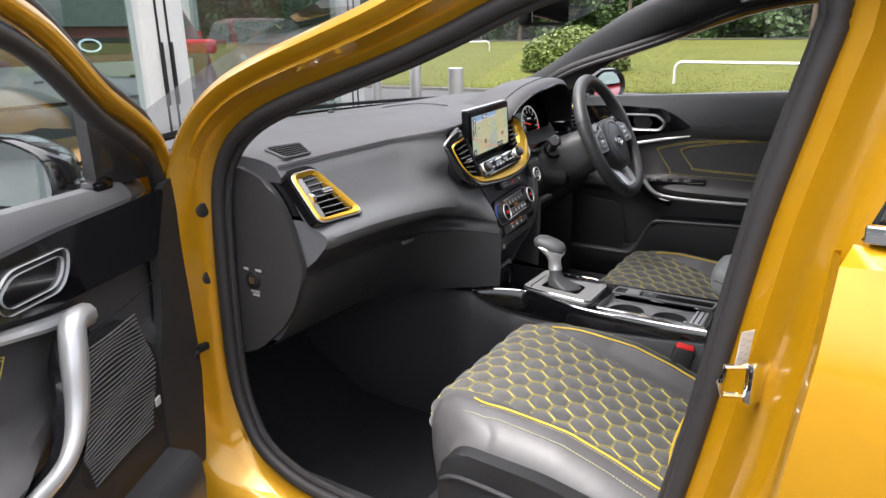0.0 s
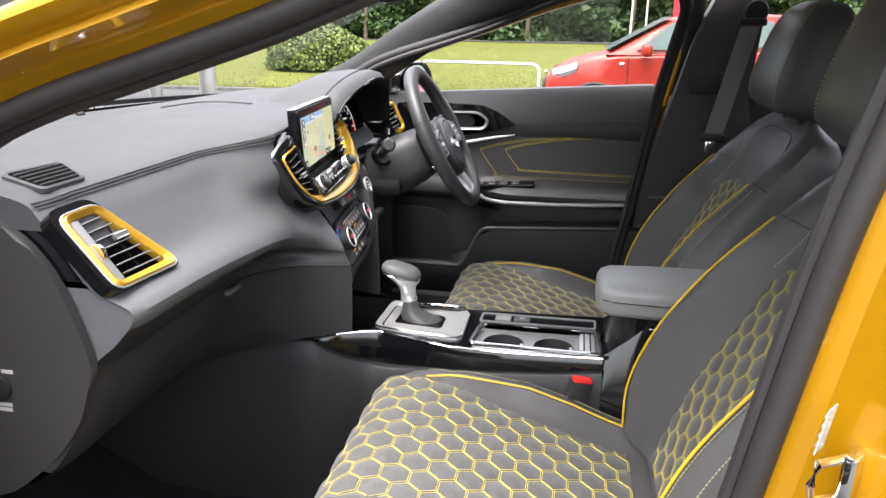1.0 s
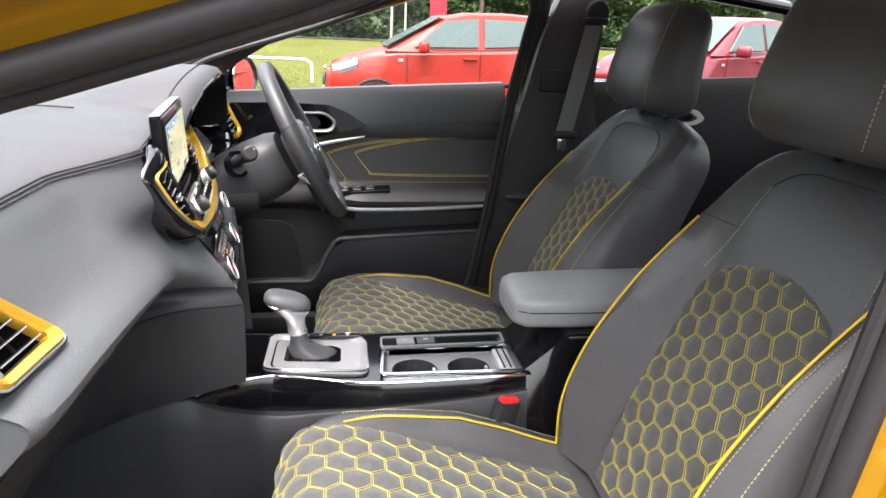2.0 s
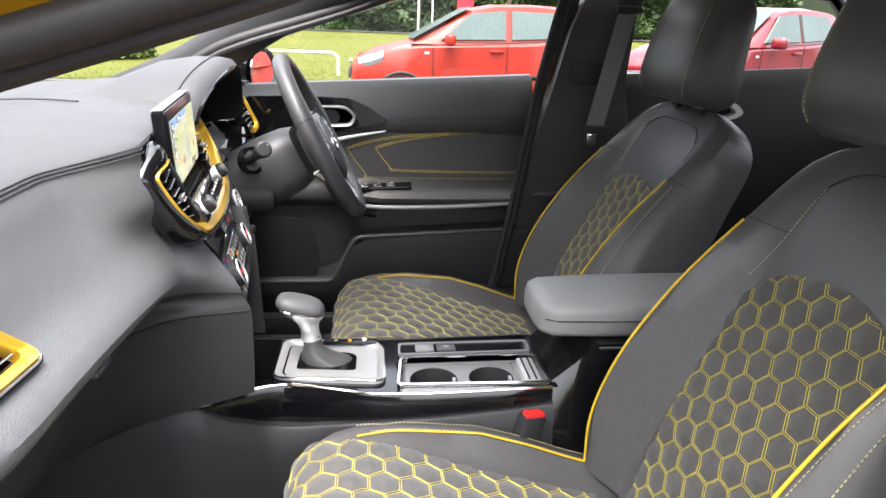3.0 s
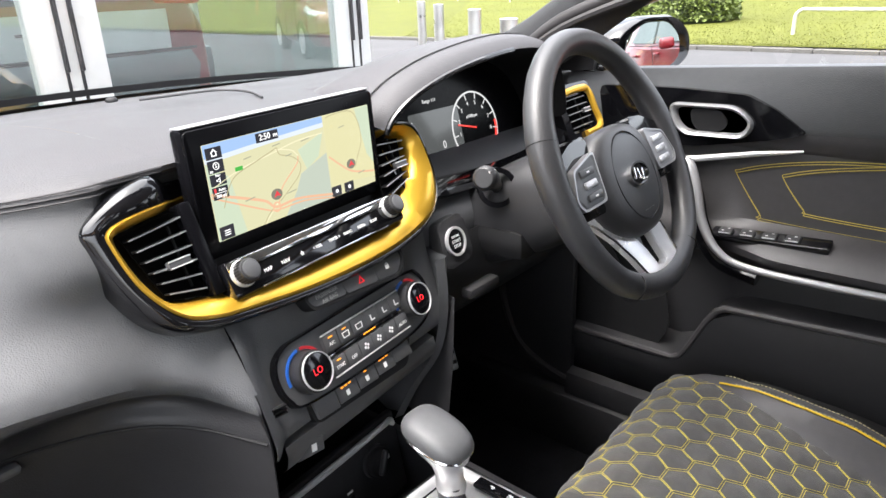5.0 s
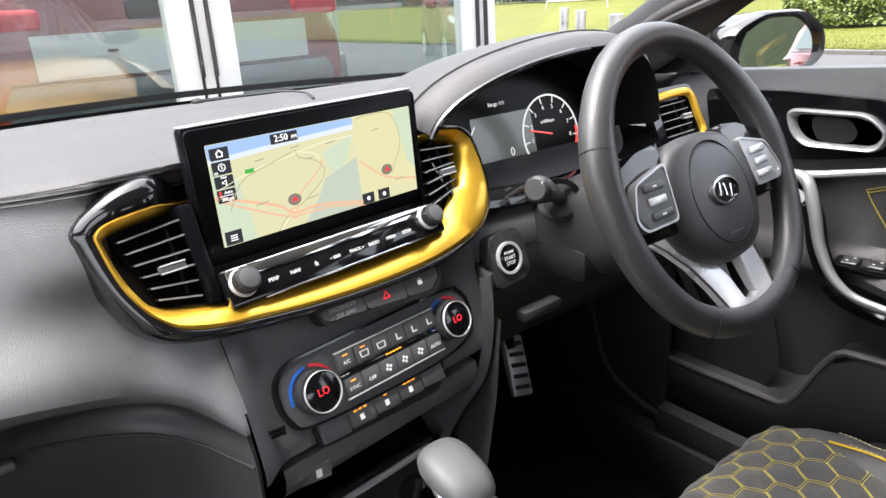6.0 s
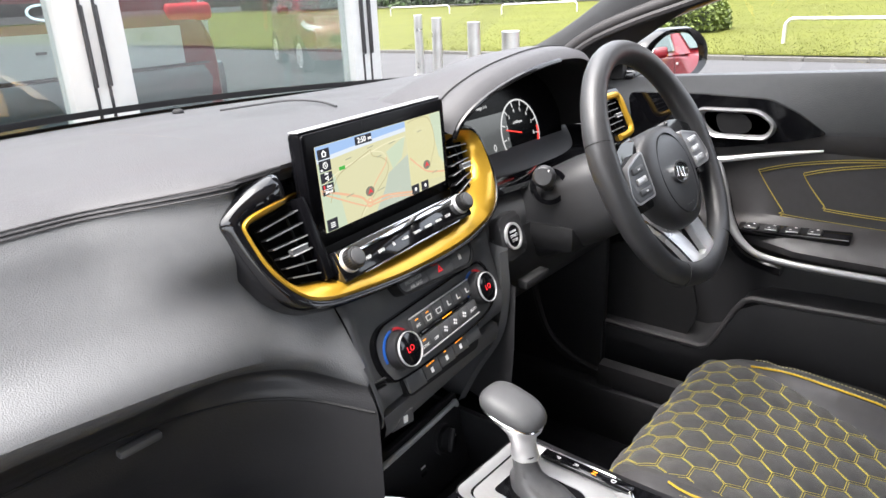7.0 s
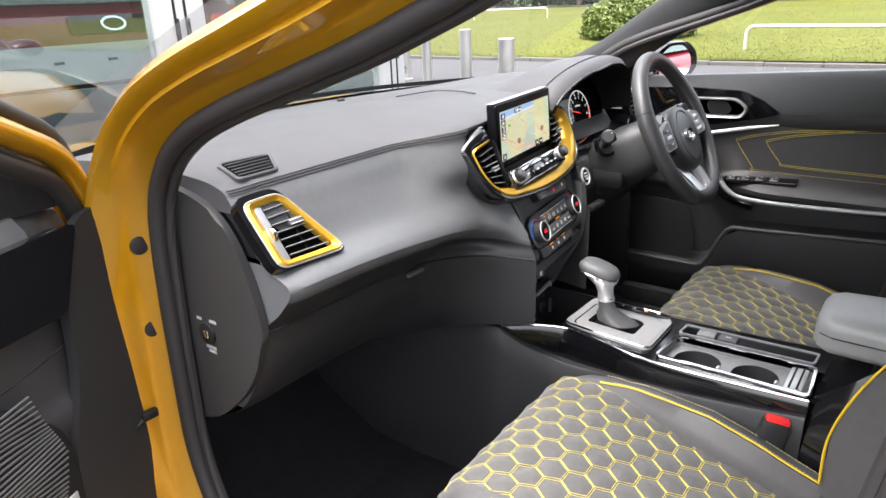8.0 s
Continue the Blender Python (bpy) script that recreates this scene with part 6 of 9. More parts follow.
bm = loft([[(ro[k][0], ro[k][1], -0.008), (ro[k][0], ro[k][1], 0.005), (0.7 * ro[k][0] + 0.3 * ri[k][0], 0.7 * ro[k][1] + 0.3 * ri[k][1], 0.0095), (ri[k][0], ri[k][1], 0.003), (ri[k][0], ri[k][1], -0.02)] for k in range(len(ro))], close_u=True)
bm.transform(MV)
part("yellow_frame", bm, YTRIM, v, "satin yellow frame")
part("silver_side", box((0.013, 0.086, 0.010), (-0.0325, 0.0, -0.002), 0.002, m=MV), TRAYGREY, v, "satin silver side strip")
part("thumb_wheel", cyl(0.013, 0.007, m=MV @ Matrix.Translation((-0.0325, -0.002, -0.003)) @ Matrix.Rotation(radians(90), 4, "Y"), bevel=0.001), BRIGHT, v, "chrome thumb wheel")
part("silver_lip", tube([MV @ Vector((x * 1.005, y * 1.005, 0.0058)) for x, y in ro], 0.0013, 8, closed=True), PULLGREY, v, "satin silver outer lip")
ro2 = [(x * 1.10 - 0.004, y * 1.12 + 0.004) for x, y in ro]
part("black_frame", band(ro2, [(x * 0.99, y * 0.99) for x, y in ro], -0.012, 0.0055, m=MV), GLOSS, v, "gloss black outer frame")

MV2 = axes((-0.105, 0.655, 1.012), (0, 1, 0), (-0.42, 0, 0.9))
v = air_vent("air_vent", [(-0.04, 0.030), (0.035, 0.032), (0.034, -0.030), (-0.04, -0.032)], MV2, 5, "black slatted side vent with a yellow frame, driver end", (0.022, 0.0))
part("yellow_frame", tube(spline([MV2 @ Vector(p) for p in ((-0.05, 0.037, 0.006), (0.02, 0.04, 0.006), (0.044, 0.033, 0.006), (0.047, 0.0, 0.006), (0.045, -0.036, 0.006), (-0.01, -0.042, 0.006))], 24), 0.0065, 8), YTRIM, v, "satin yellow frame")
part("black_frame", band(rounded([(-0.065, 0.052), (0.058, 0.052), (0.06, -0.05), (-0.065, -0.055)], 0.015), rounded([(-0.045, 0.034), (0.040, 0.036), (0.040, -0.034), (-0.045, -0.036)], 0.006), -0.012, 0.004, m=MV2), GLOSS, v, "gloss black outer frame")

# ---- steering column and wheel ----
col = thing("steering_column", (0.0, 0.40, 0.93), "black steering column shroud with a stalk", "steering column")
ax_d = Vector((math.cos(0.469), 0.04, math.sin(0.469))).normalized()
hub = Vector((0.099, 0.401, 1.0))
rows = []
for d, w, h in ((-0.28, 0.085, 0.06), (-0.20, 0.088, 0.068), (-0.12, 0.088, 0.07), (-0.07, 0.082, 0.066), (-0.045, 0.07, 0.058)):
    c = hub + ax_d * d + Vector((0, 0, -0.012))
    vv = Vector((-math.sin(0.469), 0, math.cos(0.469)))
    rows.append([c + Vector((0, 1, 0)) * w * abs(math.cos(a)) ** 0.6 * (1 if math.cos(a) > 0 else -1) + vv * h * abs(math.sin(a)) ** 0.6 * (1 if math.sin(a) > 0 else -1) for a in [2 * math.pi * k / 28 for k in range(28)]])
part("shroud", loft(rows, close_v=True, caps=True), PLASTIC, col, "black column shroud")
st = part("stalk", tube(spline([(-0.045, 0.315, 0.965), (-0.02, 0.275, 0.985), (-0.004, 0.238, 1.001), (0.002, 0.222, 1.006)], 12), [0.009, 0.009, 0.009, 0.009, 0.010, 0.012, 0.014, 0.0155, 0.0165, 0.0165, 0.0155, 0.012], 14), PLASTIC, col, "black indicator stalk with white marks")
part("stalk_mark", box((0.002, 0.012, 0.004), (0.008, 0.232, 1.013)), WHITEINK, st)
part("stalk_socket", band(circle(0.028, 28), circle(0.021, 28), -0.01, 0.004, m=axes((-0.035, 0.303, 0.968), (0.7, 0.7, 0), (-0.3, 0, 1))), GLOSS, col, "ring round the stalk")
part("lower_shroud", box((0.16, 0.20, 0.05), (-0.07, 0.40, 0.885), 0.018), DARK, col)
part("knee_panel", loft([[Vector((x, y, z)) for y in (0.20, 0.3, 0.45, 0.6, 0.72)] for x, z in ((-0.07, 0.905), (-0.062, 0.87), (-0.075, 0.80), (-0.13, 0.74), (-0.25, 0.69))]), PLASTIC, col, "black driver's knee panel")
part("bonnet_pull", box((0.02, 0.07, 0.016), (-0.045, 0.275, 0.825), 0.005), PLASTIC, col)

wheel = thing("steering_wheel", tuple(hub), "black leather steering wheel with silver lower spoke and oval badge", "steering wheel")
MW = axes(hub, (-0.04, 1, 0), (-math.sin(0.469), 0, math.cos(0.469)))


def wheel_radius(a):
    """The rim is a little flattened at the bottom."""
    s = math.sin(a)
    return 0.1755 - (0.006 * max(0, -s - 0.75) / 0.25 if s < -0.75 else 0)


rim_pts, rim_r = [], []
for i in range(96):
    a = 2 * math.pi * i / 96
    grip = 0.0022 * math.exp(-((math.sin(a) - 0.25) / 0.28) ** 2)
    rim_pts.append(MW @ Vector((wheel_radius(a) * math.cos(a), wheel_radius(a) * math.sin(a), 0.0)))
    rim_r.append(0.0176 + grip)
part("rim", tube(rim_pts, rim_r, 16, closed=True), WHEELSKIN, wheel, "black leather rim")
for a0 in (20, 160, 238, 302):
    a = radians(a0)
    c = MW @ Vector((0.176 * math.cos(a), 0.176 * math.sin(a), 0))
    t = (MW.to_3x3() @ Vector((-math.sin(a), math.cos(a), 0))).normalized()
    r = (MW.to_3x3() @ Vector((math.cos(a), math.sin(a), 0))).normalized()
    w = t.cross(r)
    part("seam_ring", tube([c + 0.0188 * (math.cos(b) * r + math.sin(b) * w) for b in [2 * math.pi * k / 20 for k in range(20)]], 0.0008, 4, closed=True), DARK, wheel)
RIM_PLANE = MW
MW = RIM_PLANE @ Matrix.Translation((0, -0.022, -0.008))      # the airbag pad sits low in the rim
pad_o = [(-0.085, 0.035), (-0.055, 0.068), (0.0, 0.075), (0.055, 0.068), (0.085, 0.035), (0.086, -0.01), (0.068, -0.055), (0.03, -0.078), (-0.03, -0.078), (-0.068, -0.055), (-0.086, -0.01)]
P2 = smooth2(pad_o, 56)
rows = [[(x * k, y * k, z) for x, y in P2] for z, k in ((-0.03, 0.82), (-0.01, 0.98), (0.008, 1.0), (0.018, 0.95), (0.023, 0.85), (0.026, 0.6), (0.027, 0.2))]
bm = loft(rows, close_v=True, caps=True)
bm.transform(MW)
pad = part("hub_pad", bm, WHEELSKIN, wheel, "charcoal airbag pad")
part("pad_groove", tube([MW @ Vector((x * 0.70, y * 0.74, 0.0247)) for x, y in circle(0.083, 48, ry=0.083)], 0.0012, 5, closed=True), DARK, pad, "dark circular joint")
part("badge_oval", band(circle(0.0285, 36, ry=0.0165), circle(0.0255, 36, ry=0.0138), 0.022, 0.031, m=MW), BRIGHT, pad, "chrome oval badge")
part("badge_field", plate(circle(0.026, 36, ry=0.014), 0.022, 0.0285, m=MW), GLOSS, pad)
for q in range(3):
    part("badge_bar", box((0.0028, 0.016, 0.0025), (-0.011 + 0.011 * q, 0, 0.0292), 0.0005, m=MW @ Matrix.Rotation(radians(-14 if q != 1 else 8), 4, "Z")), BRIGHT, pad)
part("airbag_words", lettering("AIRBAG", 0.006, MW @ Matrix.Translation((0.0, -0.047, 0.0256)), 0.0004), GREYINK, pad)
MW = RIM_PLANE @ Matrix.Translation((0, -0.012, -0.004))
for s in (-1, 1):
    sp_o = [(0.068, 0.066), (0.110, 0.062), (0.168, 0.040), (0.174, -0.010), (0.150, -0.034), (0.080, -0.036)]
    arm = part("side_spoke", plate(rounded([(s * x, y) for x, y in sp_o], 0.008), -0.014, 0.006, m=MW, bevel=0.003), GLOSS, wheel, "gloss black side spoke")
    sw_o = rounded([(s * 0.080, 0.044), (s * 0.142, 0.030), (s * 0.160, -0.008), (s * 0.150, -0.022), (s * 0.088, -0.022)], 0.008)
    part("switch_rim", band(sw_o, [(s * 0.115 + (x - s * 0.115) * 0.93, 0.006 + (y - 0.006) * 0.91) for x, y in sw_o], 0.0, 0.0165, m=MW), PULLGREY, arm, "silver switch rim")
    sw = part("switch_pad", plate([(s * 0.115 + (x - s * 0.115) * 0.92, 0.006 + (y - 0.006) * 0.90) for x, y in sw_o], 0.0, 0.0155, m=MW, bevel=0.001), BUTTON if s < 0 else PULLGREY, arm, "dark wheel switches" if s < 0 else "silver-grey wheel switches")
    for q in range(3):
        part("wheel_switch", box((0.030 if q == 1 else 0.036, 0.009, 0.004), (s * 0.114, 0.022 - 0.0155 * q, 0.0165), 0.0015, m=MW), SILVER if q == 1 or s > 0 else BUTTON, sw)
        part("mark", box((0.007, 0.002, 0.0005), (s * 0.114, 0.022 - 0.0155 * q, 0.0187), m=MW), WHITEINK, sw)
# silver lower spoke with two arms
MW = RIM_PLANE
SPOKE_ROWS = [(-0.176, 0.044, 0.0, 0.006), (-0.166, 0.047, 0.0, 0.009), (-0.150, 0.050, 0.0, 0.008), (-0.146, 0.051, 0.014, 0.007), (-0.120, 0.058, 0.017, 0.0), (-0.090, 0.068, 0.026, -0.010), (-0.065, 0.082, 0.044, -0.020), (-0.045, 0.100, 0.078, -0.028)]
for s in (-1, 1):
    rows = []
    for v0, uo, ui, n0 in SPOKE_ROWS:
        rows.append([MW @ Vector((s * q, v0, n0 + dn)) for q, dn in ((uo, -0.012), (uo, -0.002), (uo - 0.003, 0.0), (ui + 0.002 if ui else 0.0, 0.0), (ui, -0.002), (ui, -0.012))])
    arm = part("lower_spoke", loft(rows, close_v=True, caps=True), SPOKE, wheel, "satin silver lower spoke arm")
    part("spoke_edge", tube([MW @ Vector((s * (uo + 0.001), v0, n0 - 0.001)) for v0, uo, ui, n0 in SPOKE_ROWS[1:]], 0.0016, 6), BRIGHT, arm)
part("spoke_back", plate(rounded([(-0.045, -0.150), (0.045, -0.150), (0.062, -0.075), (-0.062, -0.075)], 0.01), -0.036, -0.026, m=MW), DARK, wheel, "matt black spoke backing")
part("spoke_bar", box((0.012, 0.050, 0.008), (0.0, -0.112, -0.018), 0.003, m=MW), TRAYGREY, wheel, "grey bar in the spoke's slot")

# pedals
def pedal(name, x, y, z, w, h, label):
    p = thing(name, (x - 0.02, y, z - 0.1), label, "pedal")
    m = Matrix.Translation((x, y, z)) @ Matrix.Rotation(radians(-32), 4, "Y") @ Matrix.Rotation(radians(-14), 4, "X")
    part("pad", box((0.014, w, h), (0, 0, 0), 0.005, m=m), SILVER, p, "brushed steel pedal pad")
    for k in range(5):
        part("grip", box((0.006, w * 0.7, h * 0.07), (0.008, 0, h * (-0.36 + 0.18 * k)), 0.002, m=m), RUBBER, p)
    part("arm", tube([(x - 0.01, y, z + h * 0.3), (x - 0.05, y, z + 0.13), (x - 0.12, y, z + 0.24)], 0.009, 8), DARK, p)
    return p


pedal("accelerator_pedal", -0.27, 0.447, 0.577, 0.045, 0.11, "slim steel accelerator pedal with rubber grips")
pedal("brake_pedal", -0.27, 0.33, 0.57, 0.08, 0.06, "wide steel brake pedal with rubber grips")

# ---- centre console ----
con = thing("centre_console", (0.3, 0.0, 0.28), "gloss black centre console with chrome edging", "console")
EDGE = [(-0.067, -0.127), (-0.035, -0.108), (-0.007, -0.090), (0.05, -0.066), (0.08, -0.068), (0.127, -0.075), (0.2, -0.092), (0.3, -0.1), (0.4, -0.10), (0.503, -0.098)]
CX = [(-0.067, 0.668), (0.0, 0.667), (0.10, 0.663), (0.21, 0.660), (0.35, 0.663), (0.505, 0.667)]
FLANK = [(-0.067, 0.666), (-0.045, 0.648), (-0.02, 0.630), (0.04, 0.602), (0.10, 0.600), (0.19, 0.612), (0.30, 0.622), (0.42, 0.633), (0.51, 0.645)]
SIDE = [(-0.70, -0.15), (-0.30, -0.142), (-0.067, -0.131), (-0.02, -0.112), (0.04, -0.085), (0.12, -0.088), (0.2, -0.104), (0.3, -0.110), (0.51, -0.110)]


def con_z(x):
    return spline_table(CX, x)


def con_left(x):
    return spline_table(EDGE, x)


xs = steps(-0.067, 0.505, 40)
part("flank", loft([[Vector((x, con_left(x), con_z(x))), Vector((x, con_left(x) - 0.003, con_z(x) - 0.004)), Vector((x, con_left(x) - 0.005, (con_z(x) + spline_table(FLANK, x)) / 2)), Vector((x, con_left(x) - 0.005, spline_table(FLANK, x) - 0.003))] for x in xs]), GLOSS, con, "gloss black flank below the chrome edge")
rows = []
for x in steps(-0.70, -0.067, 12)[:-1] + xs:
    zt = 0.662 if x < -0.067 else spline_table(FLANK, x)
    y = lerp_table(SIDE, x)
    rows.append([Vector((x, y + 0.03, zt - 0.001)), Vector((x, y - 0.002, zt)), Vector((x, y - 0.006, zt - 0.004)), Vector((x, y - 0.012, zt - 0.05)), Vector((x, y - 0.026, 0.50)), Vector((x, y - 0.03, 0.40)), Vector((x, y - 0.02, 0.28))])
part("side_panel", loft(rows), KNEE, con, "dark grained console side")
part("side_panel", loft([[Vector((x, y, z)) for y, z in ((0.105, con_z(max(x, -0.067))), (0.118, con_z(max(x, -0.067)) - 0.004), (0.128, 0.60), (0.15, 0.45), (0.16, 0.28))] for x in steps(-0.60, 0.505, 20)]), KNEE, con, "dark grained console side")
TRAY = (0.246, 0.498, 0.012)
part("top_plate", loft([[Vector((x, con_left(x), con_z(x))), Vector((x, 0.0, con_z(x))), Vector((x, 0.1055, con_z(x)))] for x in steps(0.035, TRAY[0], 14)]), GLOSS, con, "gloss black console top")
part("top_plate", loft([[Vector((x, TRAY[2], con_z(x))), Vector((x, 0.1055, con_z(x)))] for x in steps(TRAY[0], 0.515, 8)]), GLOSS, con)
part("top_strip", loft([[Vector((x, con_left(x), con_z(x))), Vector((x, con_left(x) + 0.012, con_z(x) + 0.001))] for x in steps(TRAY[0], 0.515, 10)]), GLOSS, con)
part("chrome_edge", tube([Vector((x, con_left(x) - 0.001, con_z(x) + 0.0015)) for x in steps(-0.067, 0.505, 60)], 0.0026, 8), BRIGHT, con, "bright chrome edge")
# gear surround
gs = thing("gear_selector", (0.135, 0.03, 0.665), "automatic gear lever with leather boot and silver surround", "gear lever")
go = rounded([(0.036, -0.046), (0.040, 0.098), (0.20, 0.098), (0.226, 0.07), (0.224, -0.062), (0.10, -0.054)], 0.018)
gi = [(0.130 + (x - 0.130) * 0.86, 0.020 + (y - 0.020) * 0.80) for x, y in go]
gj = [(0.124 + (x - 0.130) * 0.54, 0.022 + (y - 0.020) * 0.44) for x, y in go]
G0 = Matrix.Translation((0, 0, 0.664)) @ Matrix.Rotation(radians(1), 4, "Y")
bm = loft([[(a[0], a[1], -0.006), (a[0], a[1], 0.004), (0.9 * a[0] + 0.1 * b[0], 0.9 * a[1] + 0.1 * b[1], 0.007), (0.35 * a[0] + 0.65 * b[0], 0.35 * a[1] + 0.65 * b[1], 0.006), (b[0], b[1], 0.0015)] for a, b in zip(go, gi)], close_u=True)
bm.transform(G0)
part("surround", bm, GATE, gs, "satin silver surround")
bm = loft([[(b[0], b[1], 0.0015), (0.5 * b[0] + 0.5 * c[0], 0.5 * b[1] + 0.5 * c[1], 0.003), (c[0], c[1], 0.001), (c[0], c[1], -0.014)] for b, c in zip(gi, gj)], close_u=True)
bm.transform(G0)
part("surround_edge", tube([G0 @ Vector((x, y, 0.0066)) for x, y in go], 0.0016, 6, closed=True), BRIGHT, gs)
part("gate_plate", bm, GATE, gs, "brushed silver gate plate")
part("well_floor", plate(gj, -0.016, -0.009, m=G0), GATE, gs)
gate = part("gate_scale", box((0.125, 0.017, 0.006), (0.150, 0.086, 0.0065), 0.002, m=G0), GLOSS, gs, "black gate scale with white letters")
for k, w in enumerate("PRND"):
    part("letter", lettering(w, 0.007, G0 @ Matrix.Translation((0.110 + 0.026 * k, 0.086, 0.0098)) @ Matrix.Rotation(radians(-90), 4, "Z")), LED_AMBER if w == "N" else WHITEINK, gate)
rows = []
for z, sx, sy, cx in ((-0.012, 0.046, 0.029, 0.124), (-0.004, 0.046, 0.028, 0.124), (0.003, 0.042, 0.026, 0.121), (0.009, 0.034, 0.023, 0.113), (0.016, 0.026, 0.020, 0.104), (0.024, 0.019, 0.016, 0.100), (0.036, 0.0165, 0.0145, 0.097), (0.048, 0.0155, 0.014, 0.095)):
    rows.append([G0 @ Vector((cx + sx * math.cos(a) * (1 + 0.05 * math.sin(5 * a + z * 200)), 0.026 + sy * math.sin(a) * (1 + 0.05 * math.cos(4 * a + z * 300)), z + 0.0025 * math.sin(3 * a + 60 * z))) for a in [2 * math.pi * k / 40 for k in range(40)]])
part("boot", loft(rows, close_v=True, caps=True), BOOT, gs, "creased black leather boot")
rows = []
for z, cx, sx, sy in ((0.038, 0.0955, 0.0165, 0.015), (0.044, 0.095, 0.0180, 0.0165), (0.048, 0.0945, 0.0180, 0.0165), (0.050, 0.094, 0.0168, 0.0155), (0.062, 0.092, 0.0165, 0.0155), (0.073, 0.089, 0.0195, 0.0175), (0.082, 0.084, 0.027, 0.0215), (0.090, 0.079, 0.0365, 0.0265), (0.098, 0.0765, 0.0415, 0.0290), (0.102, 0.0765, 0.0420, 0.0292)):
    tip = 0.20 * max(0.0, min(1.0, (z - 0.055) / 0.035))
    rows.append([G0 @ Vector((cx + sx * math.cos(a), 0.028 + sy * math.sin(a), z - tip * sx * math.cos(a))) for a in [2 * math.pi * k / 36 for k in range(36)]])
part("neck", loft(rows, close_v=True, caps=True), NECK, gs, "satin silver lever neck")
rows = []
for z, k in ((0.099, 0.99), (0.102, 1.04), (0.106, 1.05), (0.111, 1.01), (0.116, 0.91), (0.1195, 0.72), (0.1212, 0.42), (0.1216, 0.1)):
    ring = []
    for q in range(40):
        c, n = math.cos(2 * math.pi * q / 40), math.sin(2 * math.pi * q / 40)
        dx = 0.040 * k * abs(c) ** 0.72 * (1 if c > 0 else -1)
        dy = 0.0285 * k * abs(n) ** 0.72 * (1 if n > 0 else -1) * (1 - 1.6 * dx)
        ring.append(G0 @ Vector((0.077 + dx, 0.028 + dy, z - 0.20 * dx)))
    rows.append(ring)
part("collar_seam", tube([p + Vector((0, 0, -0.0004)) for p in rows[0]], 0.0014, 6, closed=True), BRIGHT, gs, "bright seam under the knob")
part("knob", loft(rows, close_v=True, caps=True), KNOB, gs, "rounded grey leather knob")
# cup holders: a tray with two wells
cups = thing("cup_holder", (0.37, 0.0, 0.60), "silver-grey cup holder tray with two wells and chrome rim", "cup holder")
CT = Matrix.Translation((0, 0, 0.6655)) @ Matrix.Rotation(radians(-0.7), 4, "Y")
to = rounded([(0.243, -0.086), (0.252, 0.013), (0.500, 0.013), (0.506, -0.0955)], 0.010)
ti = [(0.372 + (x - 0.372) * 0.965, -0.039 + (y + 0.039) * 0.90) for x, y in to]
part("chrome_rim", band(to, ti, -0.008, 0.004, m=CT), BRIGHT, cups, "bright chrome rim")
part("tray_wall", loft([[CT @ Vector((x, y, 0.002)) for x, y in ti], [CT @ Vector((x, y, -0.016)) for x, y in ti]], close_v=True), TRAYGREY, cups)
for x0, x1, cx, r in ((0.252, 0.361, 0.309, 0.041), (0.361, 0.455, 0.410, 0.0385)):
    cy, rows = -0.043, [[], [], [], []]
    for k in range(48):
        a = 2 * math.pi * k / 48
        c, s = math.cos(a), math.sin(a)
        f = min(((x1 if c > 0 else x0) - cx) / c if abs(c) > 1e-6 else 9, ((0.010 if s > 0 else -0.091) - cy) / s if abs(s) > 1e-6 else 9)
        rows[0].append(CT @ Vector((cx + f * c, cy + f * s, -0.014)))
        rows[1].append(CT @ Vector((cx + r * 1.02 * c, cy + r * 1.02 * s, -0.0135)))
        rows[2].append(CT @ Vector((cx + r * c, cy + r * s, -0.016)))
        rows[3].append(CT @ Vector((cx + r * 0.94 * c, cy + r * 0.94 * s, -0.075)))
    part("tray_floor", loft(rows[:2], close_v=True), TRAYGREY, cups, "silver-grey tray floor")
    well = part("cup_well", loft(rows[1:] + [[rows[3][0].lerp(rows[3][24], 0.5)] * 48], close_v=True), PLASTIC, cups, "dark round cup well")
    part("grip_finger", box((0.006, 0.012, 0.014), (cx + r * 0.9, cy + 0.004, -0.022), 0.002, m=CT), SILVER, well, "sprung cup finger")
part("catch_bed", box((0.046, 0.098, 0.006), (0.477, -0.041, -0.014), 0.002, m=CT), TRAYGREY, cups)
part("catch_block", box((0.030, 0.080, 0.016), (0.476, -0.040, -0.006), 0.004, m=CT), SILVER, cups, "silver catch block")
for k in range(2):
    part("catch_groove", box((0.003, 0.078, 0.002), (0.470 + 0.012 * k, -0.040, 0.0022), m=CT), DARK, cups)
sl = thing("console_slot", (0.37, 0.06, 0.66), "gloss black slot with silver drive switches", "switch")
part("rim", band(rounded([(0.25, 0.024), (0.252, 0.070), (0.496, 0.070), (0.494, 0.024)], 0.008), rounded([(0.254, 0.028), (0.256, 0.066), (0.492, 0.066), (0.490, 0.028)], 0.006), -0.003, 0.003, m=CT), TRAYGREY, sl, "satin grey rim")
part("slot_floor", plate(rect(0.236, 0.038, 0.004, 0.373, 0.047), -0.001, 0.0005, m=CT), GLOSS, sl)
for k in range(2):
    part("switch", box((0.034, 0.026, 0.006), (0.300 + 0.040 * k, 0.047, 0.002), 0.002, m=CT), TRAYGREY if k == 0 else BUTTON, sl, "drive switch")
    part("mark", box((0.010, 0.006, 0.0005), (0.300 + 0.040 * k, 0.047, 0.0052), m=CT), GREYINK, sl)
